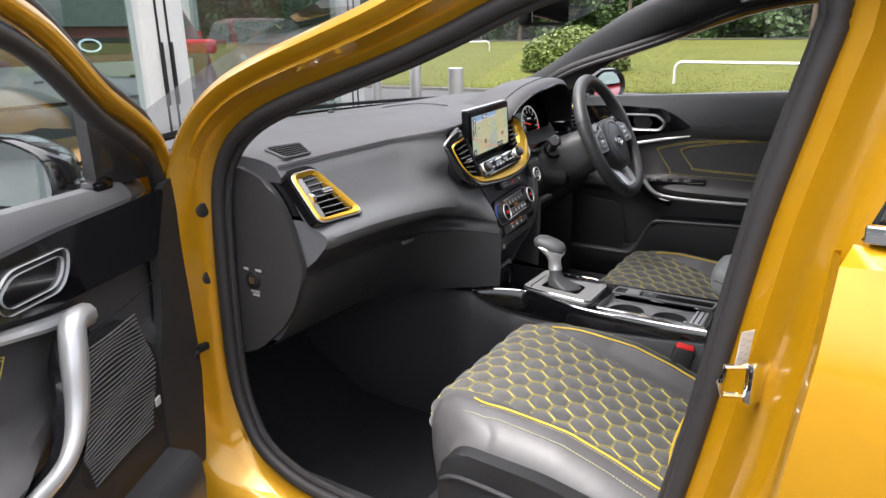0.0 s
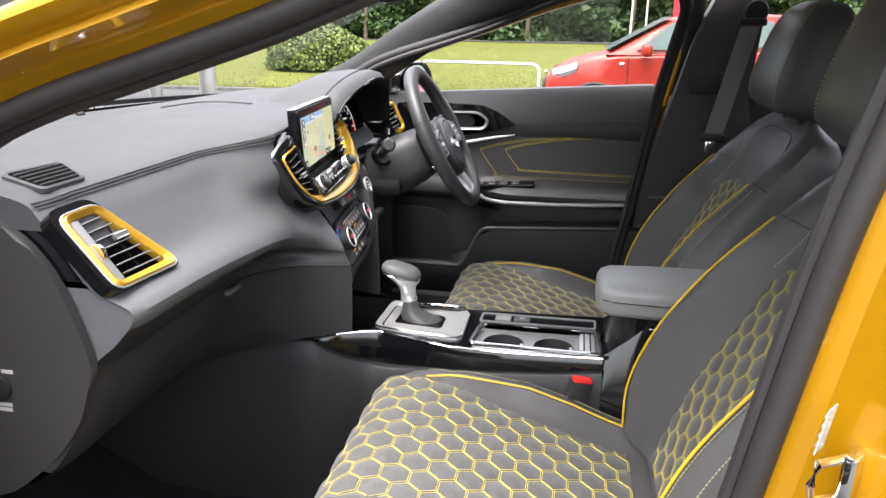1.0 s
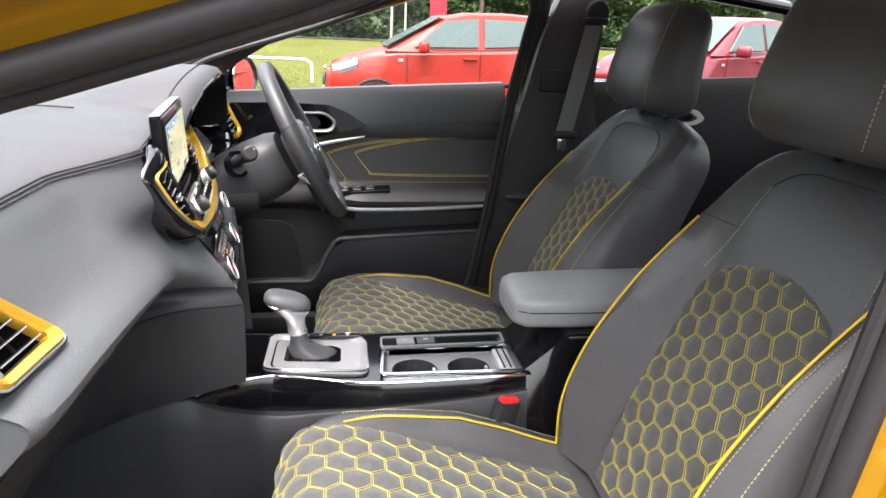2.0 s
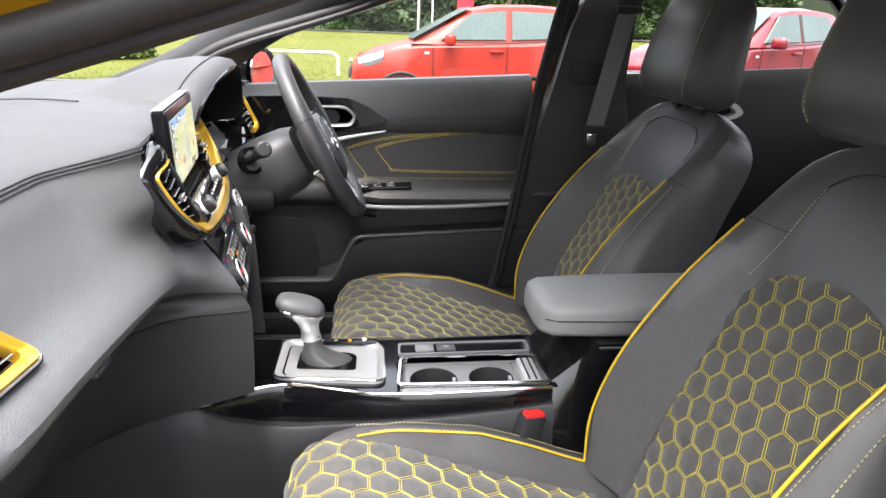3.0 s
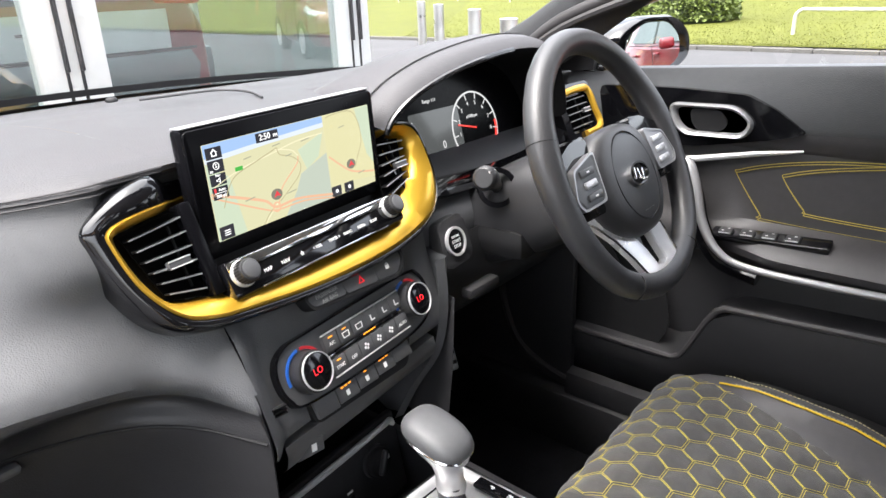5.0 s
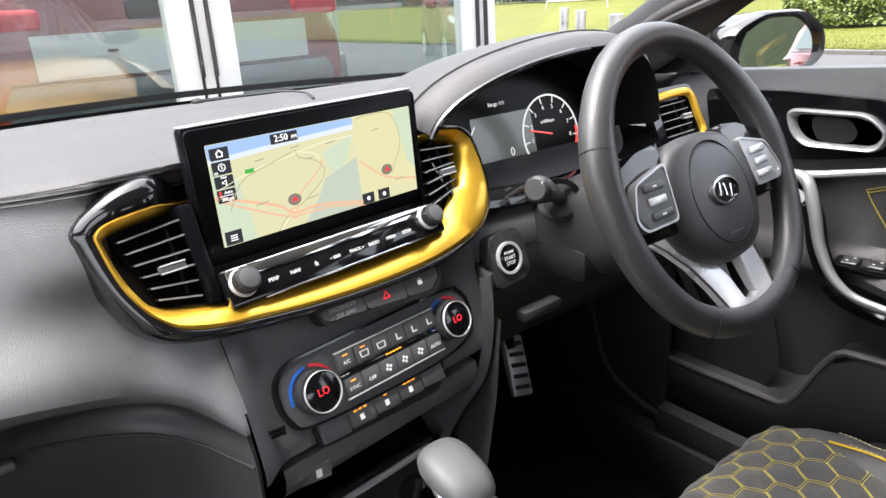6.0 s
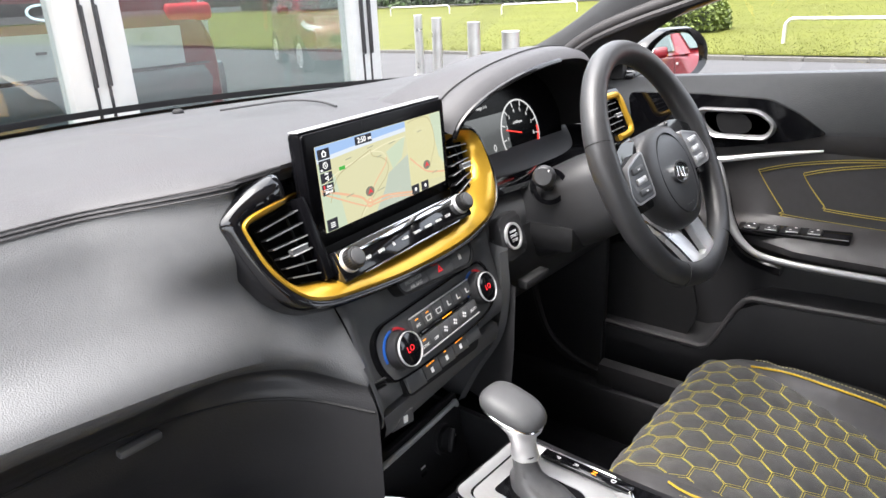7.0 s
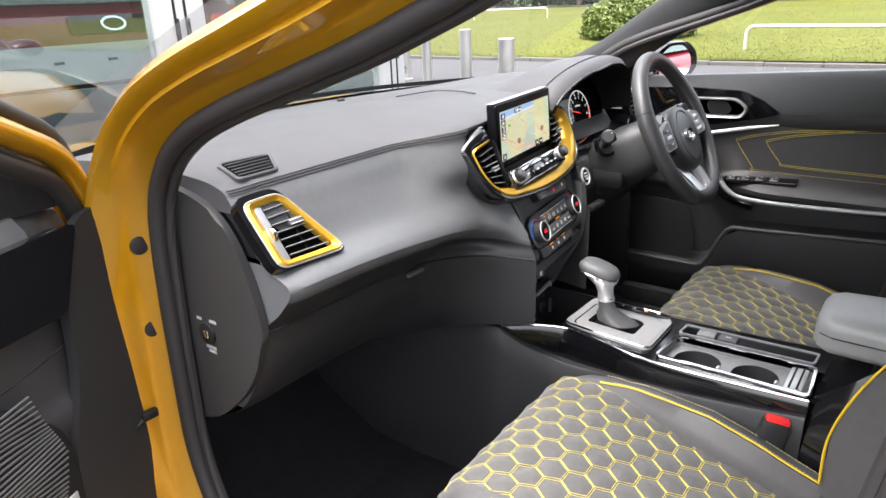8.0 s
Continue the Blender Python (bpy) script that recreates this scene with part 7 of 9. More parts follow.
# armrest on its pedestal
arm = thing("armrest", (0.68, 0.025, 0.60), "grey leather armrest lid on a gloss black box", "armrest")
rows = []
for x, w, zt, zb in ((0.487, 0.030, 0.772, 0.752), (0.489, 0.052, 0.784, 0.742), (0.496, 0.068, 0.793, 0.735), (0.515, 0.080, 0.798, 0.730), (0.60, 0.084, 0.801, 0.728), (0.75, 0.085, 0.803, 0.728), (0.88, 0.085, 0.803, 0.728), (0.90, 0.078, 0.795, 0.735)):
    zc, h = (zt + zb) / 2, (zt - zb) / 2
    rows.append([Vector((x, 0.026 + w * abs(math.cos(a)) ** 0.45 * (1 if math.cos(a) > 0 else -1), zc + h * abs(math.sin(a)) ** 0.5 * (1 if math.sin(a) > 0 else -1))) for a in [2 * math.pi * k / 36 for k in range(36)]])
part("lid", loft(rows, close_v=True, caps=True), GREYLEATHER, arm, "padded grey leather lid")
part("lid_seam", tube([Vector((x, 0.026 - w, 0.768)) for x, w in ((0.491, 0.055), (0.50, 0.071), (0.52, 0.0815), (0.6, 0.0852), (0.75, 0.0858), (0.88, 0.0858))], 0.0011, 5), DARKSTITCH, arm)
part("box", loft([[Vector((x, y, z)) for y, z in ((-0.125, 0.35), (-0.12, 0.58), (-0.075, zt), (0.10, zt), (0.125, 0.58), (0.13, 0.35))] for x, zt in ((0.505, 0.662), (0.55, 0.70), (0.585, 0.734), (0.70, 0.735), (0.90, 0.735))], caps=True), GLOSS, arm, "gloss black box")
part("chrome_line", box((0.30, 0.004, 0.004), (0.735, -0.082, 0.7295), 0.001), BRIGHT, arm)


# ---- front seats: built once, copied for the driver's side ----
HEXP = 0.0435


def hex_cell(a, b):
    """Distance to the nearest edge of a honeycomb, 0 on the joints and 1 in the middle of a cell."""
    r = HEXP
    best = []
    q = a / r
    p = b / (r * 0.8660254 * 1.0)
    row0 = round(p)
    for row in (row0 - 1, row0, row0 + 1):
        off = 0.5 if row % 2 else 0.0
        c0 = round(q - off)
        for c in (c0 - 1, c0, c0 + 1):
            dx, dy = a - (c + off) * r, b - row * r * 0.8660254
            best.append((dx * dx + dy * dy, dx, dy))
    best.sort()
    _, x1, y1 = best[0]
    d = 1.0
    for _, x2, y2 in best[1:4]:
        ex, ey = x1 - x2, y1 - y2
        L = math.hypot(ex, ey)
        d = min(d, abs((x1 + x2) * ex + (y1 + y2) * ey) / (2 * L) / (r / 2))
    return d


def hex_edges(a0, a1, b0, b1):
    """Pairs of points, the honeycomb's edges in a field."""
    r, out = HEXP, []
    s = r / math.sqrt(3)
    for row in range(int(b0 / (r * 0.866)) - 2, int(b1 / (r * 0.866)) + 3):
        for c in range(int(a0 / r) - 2, int(a1 / r) + 3):
            cx, cy = (c + (0.5 if row % 2 else 0)) * r, row * r * 0.8660254
            P = [(cx + s * math.cos(radians(30 + 60 * k)), cy + s * math.sin(radians(30 + 60 * k))) for k in range(4)]
            out += [(P[0], P[1]), (P[1], P[2]), (P[2], P[3])]
    return out


def quilt(surface, a0, a1, b0, b1, margin, seat_part, tall=1.0):
    """A padded honeycomb panel on surface(a, b) -> place, normal; margin(a, b) is the way in from its rim; with double yellow stitching on the joints."""
    na, nb = int((a1 - a0) / 0.0042), int((b1 - b0) / 0.0042)
    bm = bmesh.new()
    grid = {}
    for i in range(na + 1):
        for j in range(nb + 1):
            a, b = a0 + (a1 - a0) * i / na, b0 + (b1 - b0) * j / nb
            g = margin(a, b)
            if g > -0.010:
                p, n = surface(a, b)
                h = hex_cell(b / tall, a)
                f = max(0.0, min(1.0, (g + 0.004) / 0.009))
                f = f * f * (3 - 2 * f)
                grid[i, j] = bm.verts.new(p + n * (-0.003 * (1 - f) + f * (0.0025 + 0.0065 * (1 - (1 - min(1, h)) ** 1.9))))
    for (i, j) in list(grid):
        q = [grid.get(k) for k in ((i, j), (i + 1, j), (i + 1, j + 1), (i, j + 1))]
        if all(q):
            bm.faces.new(q)
    pan = part("quilted_panel", bm, FABRIC, seat_part, "charcoal honeycomb-quilted panel")
    bm = bmesh.new()
    for k_, (p, q) in enumerate(hex_edges(b0 / tall, b1 / tall, a0, a1)):
        dx, dy = q[0] - p[0], q[1] - p[1]
        L = math.hypot(dx, dy)
        nx, ny = -dy / L, dx / L
        gap = (0.0010, 0.0021, 0.0015)[k_ % 3]
        for off in (-gap, gap):
            prev = None
            for f in (0.02, 0.18, 0.34, 0.5, 0.66, 0.82, 0.98):
                b, a = (p[0] + dx * f + nx * off) * tall, p[1] + dy * f + ny * off
                if margin(a, b) < 0.002:
                    prev = None
                    continue
                w, n = surface(a, b)
                w = w + n * 0.0047
                ring = [bm.verts.new(w + d) for d in (Vector((0.00045, 0, 0.0004)), Vector((-0.0003, 0.00045, 0.00015)), Vector((-0.00025, -0.00045, 0.00015)))]
                if prev:
                    for k in range(3):
                        bm.faces.new((prev[k], prev[(k + 1) % 3], ring[(k + 1) % 3], ring[k]))
                prev = ring
    tagged(part("honeycomb_stitching", bm, STITCH, pan, "yellow double stitching"), kind="stuff")
    return pan


SEAT_Y = -0.368


def front_seat():
    seat = thing("car_seat", (0.36, SEAT_Y, 0.285), "charcoal leather car seat with yellow honeycomb stitching and piping", "car seat", group="front seats")
    prof = spline([(0.098, 0.40, 0), (0.082, 0.46, 0), (0.076, 0.53, 0), (0.082, 0.585, 0), (0.108, 0.624, 0), (0.150, 0.638, 0), (0.22, 0.632, 0), (0.32, 0.606, 0), (0.42, 0.577, 0), (0.52, 0.548, 0), (0.60, 0.53, 0)], 200)
    arc = [0.0]
    for p, q in zip(prof, prof[1:]):
        arc.append(arc[-1] + (q - p).length)

    def along(b):
        lo, hi = 0, len(arc) - 1
        b = max(0.0, min(arc[-1] - 1e-6, b))
        while hi - lo > 1:
            mid = (lo + hi) // 2
            lo, hi = (mid, hi) if arc[mid] <= b else (lo, mid)
        f = (b - arc[lo]) / (arc[hi] - arc[lo])
        p = prof[lo].lerp(prof[hi], f)
        t = (prof[hi] - prof[lo]).normalized()
        return p, Vector((-t.y, t.x, 0))

    def bolster(x):
        return lerp_table([(0.08, 0.0), (0.19, 0.0), (0.24, 0.012), (0.30, 0.024), (0.37, 0.037), (0.45, 0.036), (0.52, 0.030), (0.6, 0.024)], x)

    def cushion(a, b):
        """The front is rounded in plan; the side bolsters crest at 0.195 and fall away outwards."""
        p, n = along(b)
        w = abs(a)
        lift = 0.0
        if w > 0.155:
            f = min(1.0, (w - 0.155) / 0.040)
            lift = bolster(p.x) * (f * f * (3 - 2 * f))
        if w > 0.200:
            lift -= 0.020 * ((w - 0.200) / 0.05) ** 2
        front = max(0.0, min(1.0, (0.30 - p.x) / 0.16))
        return Vector((p.x + n.x * lift * 0.3 + 0.075 * (max(0.0, w - 0.165) / 0.085) ** 2 * front * front * (3 - 2 * front), SEAT_Y + a, p.y + lift)), Vector((n.x, 0, n.y))

    total = arc[-1]
    rows = []
    for j in range(61):
        b = total * j / 60
        r = []
        for k in range(27):
            a = -0.25 + 0.5 * k / 26
            r.append(cushion(a, b)[0])
        c0, c1 = r[0].copy(), r[-1].copy()
        dz = c0.z - 0.40
        front = max(0.0, min(1.0, (c0.x - 0.15) / 0.06))
        pre = [Vector((c0.x + 0.03 * (1 - front), SEAT_Y - 0.262, 0.40)), Vector((c0.x + 0.014 * (1 - front), SEAT_Y - 0.284, 0.40 + dz * 0.35)), Vector((c0.x + 0.014 * (1 - front), SEAT_Y - 0.282, 0.40 + dz * 0.66)), Vector((c0.x + 0.004, SEAT_Y - 0.270, 0.40 + dz * 0.90))]
        post = [Vector((p.x, 2 * SEAT_Y - p.y, p.z)) for p in pre[::-1]]
        rows.append(pre + r + post)
    cu = part("cushion", loft(rows), LEATHER, seat, "charcoal leather seat cushion")
    tuck = 0.335

    def in_cushion(a, b):
        lim = 0.190 - 0.040 * max(0, min(1, (b - 0.20) / 0.3))
        return min(lim - abs(a), b - 0.150, total - 0.045 - b)

    def quilted(a, b):
        p, n = cushion(a, b)
        g = math.exp(-((b - tuck + 0.06 * (a / 0.18) ** 2) / 0.012) ** 2)
        return p - n * 0.0025 * g, n
    quilt(quilted, -0.20, 0.20, 0.135, total - 0.03, in_cushion, cu)
    for s in (-1, 1):
        line = [cushion(s * 0.195, total * f)[0] + Vector((0, 0, 0.002)) for f in [0.47 + 0.51 * i / 40 for i in range(41)]]
        line = [cushion(s * 0.186, total * 0.41)[0] + Vector((0, 0, 0.002)), cushion(s * 0.193, total * 0.44)[0] + Vector((0, 0, 0.002))] + line
        part("piping_stitching", dashes([cushion(s * 0.201, total * f)[0] + Vector((0, 0, 0.0012)) for f in [0.43 + 0.55 * i / 60 for i in range(61)]], 0.0006), PALESTITCH, cu)
        part("piping", tube(spline(line, 60), 0.0017, 6), PIPING, cu, "yellow piping")
        part("edge_stitching", dashes([cushion(s * 0.226, total * f)[0] + Vector((0, s * 0.0006, 0.0012)) for f in [0.36 + 0.6 * i / 70 for i in range(71)]], 0.0008), PALESTITCH, cu, "pale row of stitches")
    # base, lever
    part("base", loft([[Vector((x, SEAT_Y + y, z)) for y, z in ((-0.255, 0.30), (-0.272, 0.36), (-0.27, 0.43), (0.27, 0.43), (0.272, 0.36), (0.255, 0.30))] for x in (0.11, 0.14, 0.4, 0.62)], close_v=True, caps=True), SEATBASE, seat, "black plastic seat base")
    for s in (-1, 1):
        part("side_shield", plate(rounded([(0.165, 0.37), (0.165, 0.555), (0.20, 0.598), (0.36, 0.592), (0.62, 0.545), (0.64, 0.38), (0.5, 0.33), (0.2, 0.33)], 0.03), -0.014, 0.014, m=axes((0, SEAT_Y + s * 0.288, 0), (1, 0, 0), (0, 0, 1)), bevel=0.006), SEATBASE, seat, "black plastic seat side")
        part("shield_ridge", tube(spline([(0.172, SEAT_Y + s * 0.301, 0.53), (0.22, SEAT_Y + s * 0.304, 0.548), (0.38, SEAT_Y + s * 0.304, 0.535), (0.61, SEAT_Y + s * 0.303, 0.49)], 24), 0.0045, 8), PLASTIC, seat, "raised ridge along the seat side")
    part("height_lever", plate(rounded([(0.20, 0.485), (0.24, 0.508), (0.44, 0.482), (0.46, 0.452), (0.25, 0.468)], 0.01), -0.012, 0.012, m=axes((0, SEAT_Y - 0.310, 0), (1, 0, 0), (0, 0, 1)), bevel=0.004), BUTTON, seat, "grey seat lever")
    for s in (-1, 1):
        part("rail", box((0.46, 0.05, 0.025), (0.42, SEAT_Y + s * 0.2, 0.2965), 0.004), DARK, seat, "black seat rail")

    # backrest
    B0, rec = Vector((0.590, 0, 0.545)), radians(24.5)
    up, fw = Vector((math.sin(rec), 0, math.cos(rec))), Vector((-math.cos(rec), 0, math.sin(rec)))
    half = [(0.0, 0.235), (0.08, 0.252), (0.18, 0.258), (0.28, 0.250), (0.38, 0.234), (0.46, 0.224), (0.54, 0.216), (0.59, 0.203), (0.615, 0.172), (0.63, 0.12)]
    bulge = [(0.0, 0.046), (0.08, 0.076), (0.17, 0.086), (0.25, 0.088), (0.33, 0.080), (0.40, 0.062), (0.45, 0.045), (0.52, 0.022), (0.60, 0.004)]
    CREST = 0.190

    def hw(h):
        return spline_table(half, h)

    def back(a, h, wide=None):
        w, d, q = wide or hw(h), 0.0, abs(a)
        crest = min(CREST, 0.86 * w)
        if q > crest - 0.055:
            g = min(1.0, (q - crest + 0.055) / 0.055)
            d = spline_table(bulge, h) * g * g * (3 - 2 * g)
        if q > crest:
            d -= (0.014 + 0.55 * spline_table(bulge, h)) * ((q - crest) / (w - crest)) ** 1.7
        lum = 0.012 * math.exp(-((h - 0.16) / 0.12) ** 2) - 0.02 * max(0, (h - 0.50) / 0.12) ** 2
        return B0 + Vector((0, SEAT_Y + a, 0)) + up * h + fw * (d + lum)

    rows = []
    hs = [0.02 * k for k in range(31)] + [0.607, 0.615, 0.622, 0.627, 0.63]
    for h in hs:
        w = hw(h)
        t = max(0.0, (h - 0.54) / 0.08)
        fr = [back(w * (2 * k / 30 - 1), h) for k in range(31)]
        th = 0.12 * (1 - 0.35 * t * t)
        bk = [B0 + Vector((0, SEAT_Y + w * s * k, 0)) + up * (h - 0.0) + fw * (-d * th) for s, k, d in ((1, 1.0, 0.45), (1, 0.94, 0.86), (1, 0.7, 1.0), (1, 0.0, 1.05), (-1, 0.7, 1.0), (-1, 0.94, 0.86), (-1, 1.0, 0.45))]
        rows.append(fr + bk)
    br = part("backrest", loft(rows, close_v=True, caps=True), LEATHER, seat, "charcoal leather backrest with side bolsters")

    def in_back(a, h):
        arch = 0.447 - 0.022 * (a / 0.1) ** 2 - 0.9 * max(0.0, abs(a) - 0.118)
        return min(0.116 + 0.11 * h - abs(a), 0.144 - abs(a), h - 0.015, arch - h)

    def back_n(a, h):
        p = back(a, h)
        n = (back(a + 0.002, h) - back(a - 0.002, h)).cross(back(a, h + 0.002) - back(a, h - 0.002)).normalized()
        if n.dot(fw) < 0:
            n = -n
        g = math.exp(-((h - 0.155 + 0.04 * (a / 0.15) ** 2) / 0.012) ** 2)
        return p - n * 0.0025 * g, n
    quilt(back_n, -0.165, 0.165, 0.0, 0.46, in_back, br, 0.94)
    for s in (-1, 1):
        line = [back(s * min(CREST, 0.86 * hw(h)), h) + fw * 0.002 for h in [0.01 + 0.455 * k / 40 for k in range(41)]]
        part("piping", tube(line, 0.0021, 6), PIPING, br, "yellow piping")
        part("piping_stitching", dashes([back(s * (min(CREST, 0.86 * hw(h)) + 0.007), h) + fw * 0.0012 for h in [0.02 + 0.44 * k / 60 for k in range(61)]], 0.0006), PALESTITCH, br)
        part("edge_stitching", dashes([back(s * (0.5 * CREST + 0.5 * hw(h)), h) + fw * 0.0016 for h in [0.06 + 0.40 * k / 60 for k in range(61)]], 0.0009), PALESTITCH, br, "pale row of stitches")
        part("edge_stitching", dashes([back(s * (0.150 - 0.02 * (h - 0.40) / 0.15), h) + fw * 0.0016 for h in [0.40 + 0.155 * k / 30 for k in range(31)]], 0.0007), PALESTITCH, br)
        part("seam", tube([back(s * hw(0.47) * f, 0.475 - 0.02 * (f - 0.7)) + fw * 0.0008 for f in [0.62 + 0.37 * k / 10 for k in range(11)]], 0.0008, 5), DARKSTITCH, br)
    part("top_seam", tube([back(0.130 * (k / 14 - 1), 0.592 - 0.037 * abs(k / 14 - 1) ** 5) + fw * 0.0008 for k in range(29)], 0.0009, 5), DARKSTITCH, br)
    # headrest on two posts
    H0 = B0 + up * 0.755 + Vector((-0.035, 0, 0))
    tip = radians(11)
    hu, hf = Vector((math.sin(tip), 0, math.cos(tip))), Vector((-math.cos(tip), 0, math.sin(tip)))
    rows = []
    for k in range(19):
        v = -0.118 + 0.236 * k / 18
        e = max(0.0, 1 - (abs(v) / 0.1205) ** 5) ** 0.5
        w, d = 0.150 * (0.6 + 0.4 * e) * (1.0 - 0.07 * (v / 0.12) - 0.05 * max(0, v / 0.12) ** 3), 0.064 * (0.35 + 0.65 * e) * (1 - 0.18 * (v / 0.12))
        rows.append([H0 + Vector((0, SEAT_Y, 0)) + hu * v + Vector((0, 1, 0)) * w * abs(math.cos(t)) ** 0.55 * (1 if math.cos(t) > 0 else -1) + hf * (d * abs(math.sin(t)) ** 0.6 * (1 if math.sin(t) > 0 else -1) + 0.010 * math.cos(v * 12)) for t in [2 * math.pi * q / 48 for q in range(48)]])
    hr = part("headrest", loft(rows, close_v=True, caps=True), LEATHER, seat, "charcoal leather headrest")
    for s in (-1, 1):
        line = [r[7 if s > 0 else 17] + hf * 0.0012 for r in rows[1:18]]
        part("stitching", dashes(spline(line, 50), 0.0009), PALESTITCH, hr, "pale row of stitches")
        part("post", tube([B0 + Vector((0, SEAT_Y + s * 0.062, 0)) + up * h + fw * -0.03 for h in (0.57, 0.70)], 0.006, 10), BRIGHT, seat, "chrome headrest post")
        part("post_collar", cyl(0.014, 0.012, m=axes(B0 + Vector((0, SEAT_Y + s * 0.062, 0)) + up * 0.622 + fw * -0.03, (0, 1, 0), fw)), DARK, seat)
    return seat


def dashes(points, r):
    """A row of short stitches along points."""
    P = [Vector(p) for p in points]
    total = sum((b - a).length for a, b in zip(P, P[1:]))
    bm = bmesh.new()
    step, L, want, i, gone = 0.0062, 0.0040, 0.0, 0, 0.0
    while want + L < total:
        while i < len(P) - 2 and gone + (P[i + 1] - P[i]).length < want:
            gone += (P[i + 1] - P[i]).length
            i += 1
        d = (P[i + 1] - P[i]).normalized()
        a = P[i] + d * (want - gone)
        b = a + d * L
        s = d.cross(Vector((0.1, 0.3, 0.95))).normalized() * r
        w = d.cross(s).normalized() * r
        A = [bm.verts.new(a + q) for q in (s, w, -s, -w)]
        B = [bm.verts.new(b + q) for q in (s, w, -s, -w)]
        for k in range(4):
            bm.faces.new((A[k], A[(k + 1) % 4], B[(k + 1) % 4], B[k]))
        want += step
    return bm


near_seat = front_seat()
far_seat = copy_thing(near_seat, Matrix.Translation((0.36 + 0.042, SEAT_Y + 0.745, 0.285 - 0.024)))
for c in near_seat.children:
    if c.name.split(".")[0] == "headrest":
        c.location.x -= 0.035


def belt_buckle(x, y, z, tilt):
    bk = thing("seat_belt_buckle", (x, y, z - 0.1), "black seat belt buckle with a red release button", "seat belt", group="seat belt buckles")
    m = Matrix.Translation((x, y, z)) @ Matrix.Rotation(radians(tilt), 4, "Y") @ Matrix.Rotation(radians(20), 4, "Z")
    part("housing", box((0.044, 0.024, 0.09), (0, 0, -0.045), 0.006, m=m), PLASTIC, bk)
    part("release_button", box((0.037, 0.017, 0.010), (0, 0, 0.001), 0.003, m=m), RED, bk, "bright red release button")
    part("stem", box((0.035, 0.012, 0.16), (0.0, 0, -0.13), 0.004, m=m), PLASTIC, bk)
    return bk


belt_buckle(0.468, -0.128, 0.634, 12)
belt_buckle(0.515, 0.135, 0.612, 12)

belt = thing("seat_belt", (0.80, 0.70, 0.96), "black webbing seat belt hanging from its pillar loop", "seat belt")
rows = []
for f in [k / 16 for k in range(17)]:
    c = Vector((0.862, 0.700, 1.285)).lerp(Vector((0.800, 0.690, 0.985)), f)
    rows.append([c + Vector((-0.024, 0.002, 0)), c + Vector((0.0, -0.001, 0)), c + Vector((0.024, 0.002, 0)), c + Vector((0.024, 0.004, 0)), c + Vector((-0.024, 0.004, 0))])
part("webbing", loft(rows, close_v=True, caps=True), mat("black_webbing", (0.21, 0.21, 0.215), 0.8, noise_scale=300, noise_amount=0.2, bump_scale=1800, bump=0.5), belt, "black belt webbing")
part("loop", join(box((0.07, 0.02, 0.02), (0.865, 0.702, 1.29), 0.006), cyl(0.03, 0.03, m=axes((0.872, 0.715, 1.315), (1, 0, 0), (0, 0, 1)), bevel=0.006)), PLASTIC, belt, "black shoulder loop")
part("tongue", box((0.07, 0.018, 0.022), (0.80, 0.688, 0.985), 0.006), PLASTIC, belt)
part("tongue_blade", box((0.026, 0.004, 0.034), (0.795, 0.688, 0.958), 0.002), BRIGHT, belt, "bright steel tongue")


# ---- outside: ground, grass, hedge ----
ASPHALT = mat("worn_asphalt", (0.044, 0.044, 0.046), 0.85, spec=0.3, noise_scale=1.3, noise_amount=0.25, bump_scale=160, bump=0.5, wear=0.1)
GRASS_G = mat("grass_turf", (0.064, 0.070, 0.010), 0.9, spec=0.15, noise_scale=0.25, noise_amount=0.22, bump_scale=60, bump=0.3)
BLADE = mat("grass_blade", (0.067, 0.074, 0.0105), 0.8, spec=0.15, noise_scale=0.3, noise_amount=0.2)
LEAF = mat("hedge_leaf", (0.030, 0.058, 0.012), 0.55, spec=0.4, noise_scale=0.9, noise_amount=0.6)
BUSH = mat("bush_leaf", (0.085, 0.115, 0.02), 0.55, spec=0.4, noise_scale=3, noise_amount=0.5)
BARK = mat("tree_bark", (0.07, 0.05, 0.035), 0.9, noise_scale=6, noise_amount=0.3, bump_scale=30, bump=0.8)
CONCRETE = mat("weathered_concrete", (0.075, 0.072, 0.066), 0.85, noise_scale=2, noise_amount=0.2, bump_scale=80, bump=0.4)
STEEL = mat("brushed_bollard_steel", (0.55, 0.55, 0.54), 0.34, metal=0.9, noise_scale=6, noise_amount=0.1, wear=0.08)
GALV = mat("galvanised_tube", (0.58, 0.57, 0.54), 0.45, metal=0.5, noise_scale=8, noise_amount=0.15, wear=0.08)
WHITE = mat("white_window_frame", (0.52, 0.53, 0.52), 0.4, noise_scale=3, noise_amount=0.06)
FLOORTILE = mat("grey_showroom_floor", (0.22, 0.22, 0.22), 0.25, noise_scale=2, noise_amount=0.08)
WALLIN = mat("pale_showroom_wall", (0.28, 0.29, 0.28), 0.7, noise_scale=1.5, noise_amount=0.1)
REDPAINT = mat("red_car_paint", (0.24, 0.014, 0.006), 0.4, metal=0.1, spec=0.3, coat=0.15, noise_scale=3, noise_amount=0.05)
MAROON = mat("dark_red_car_paint", (0.13, 0.004, 0.008), 0.3, metal=0.15, coat=0.5, noise_scale=3, noise_amount=0.05)
GREYPAINT = mat("dark_grey_car_paint", (0.10, 0.11, 0.12), 0.3, metal=0.4, coat=1.0, noise_scale=3, noise_amount=0.05)
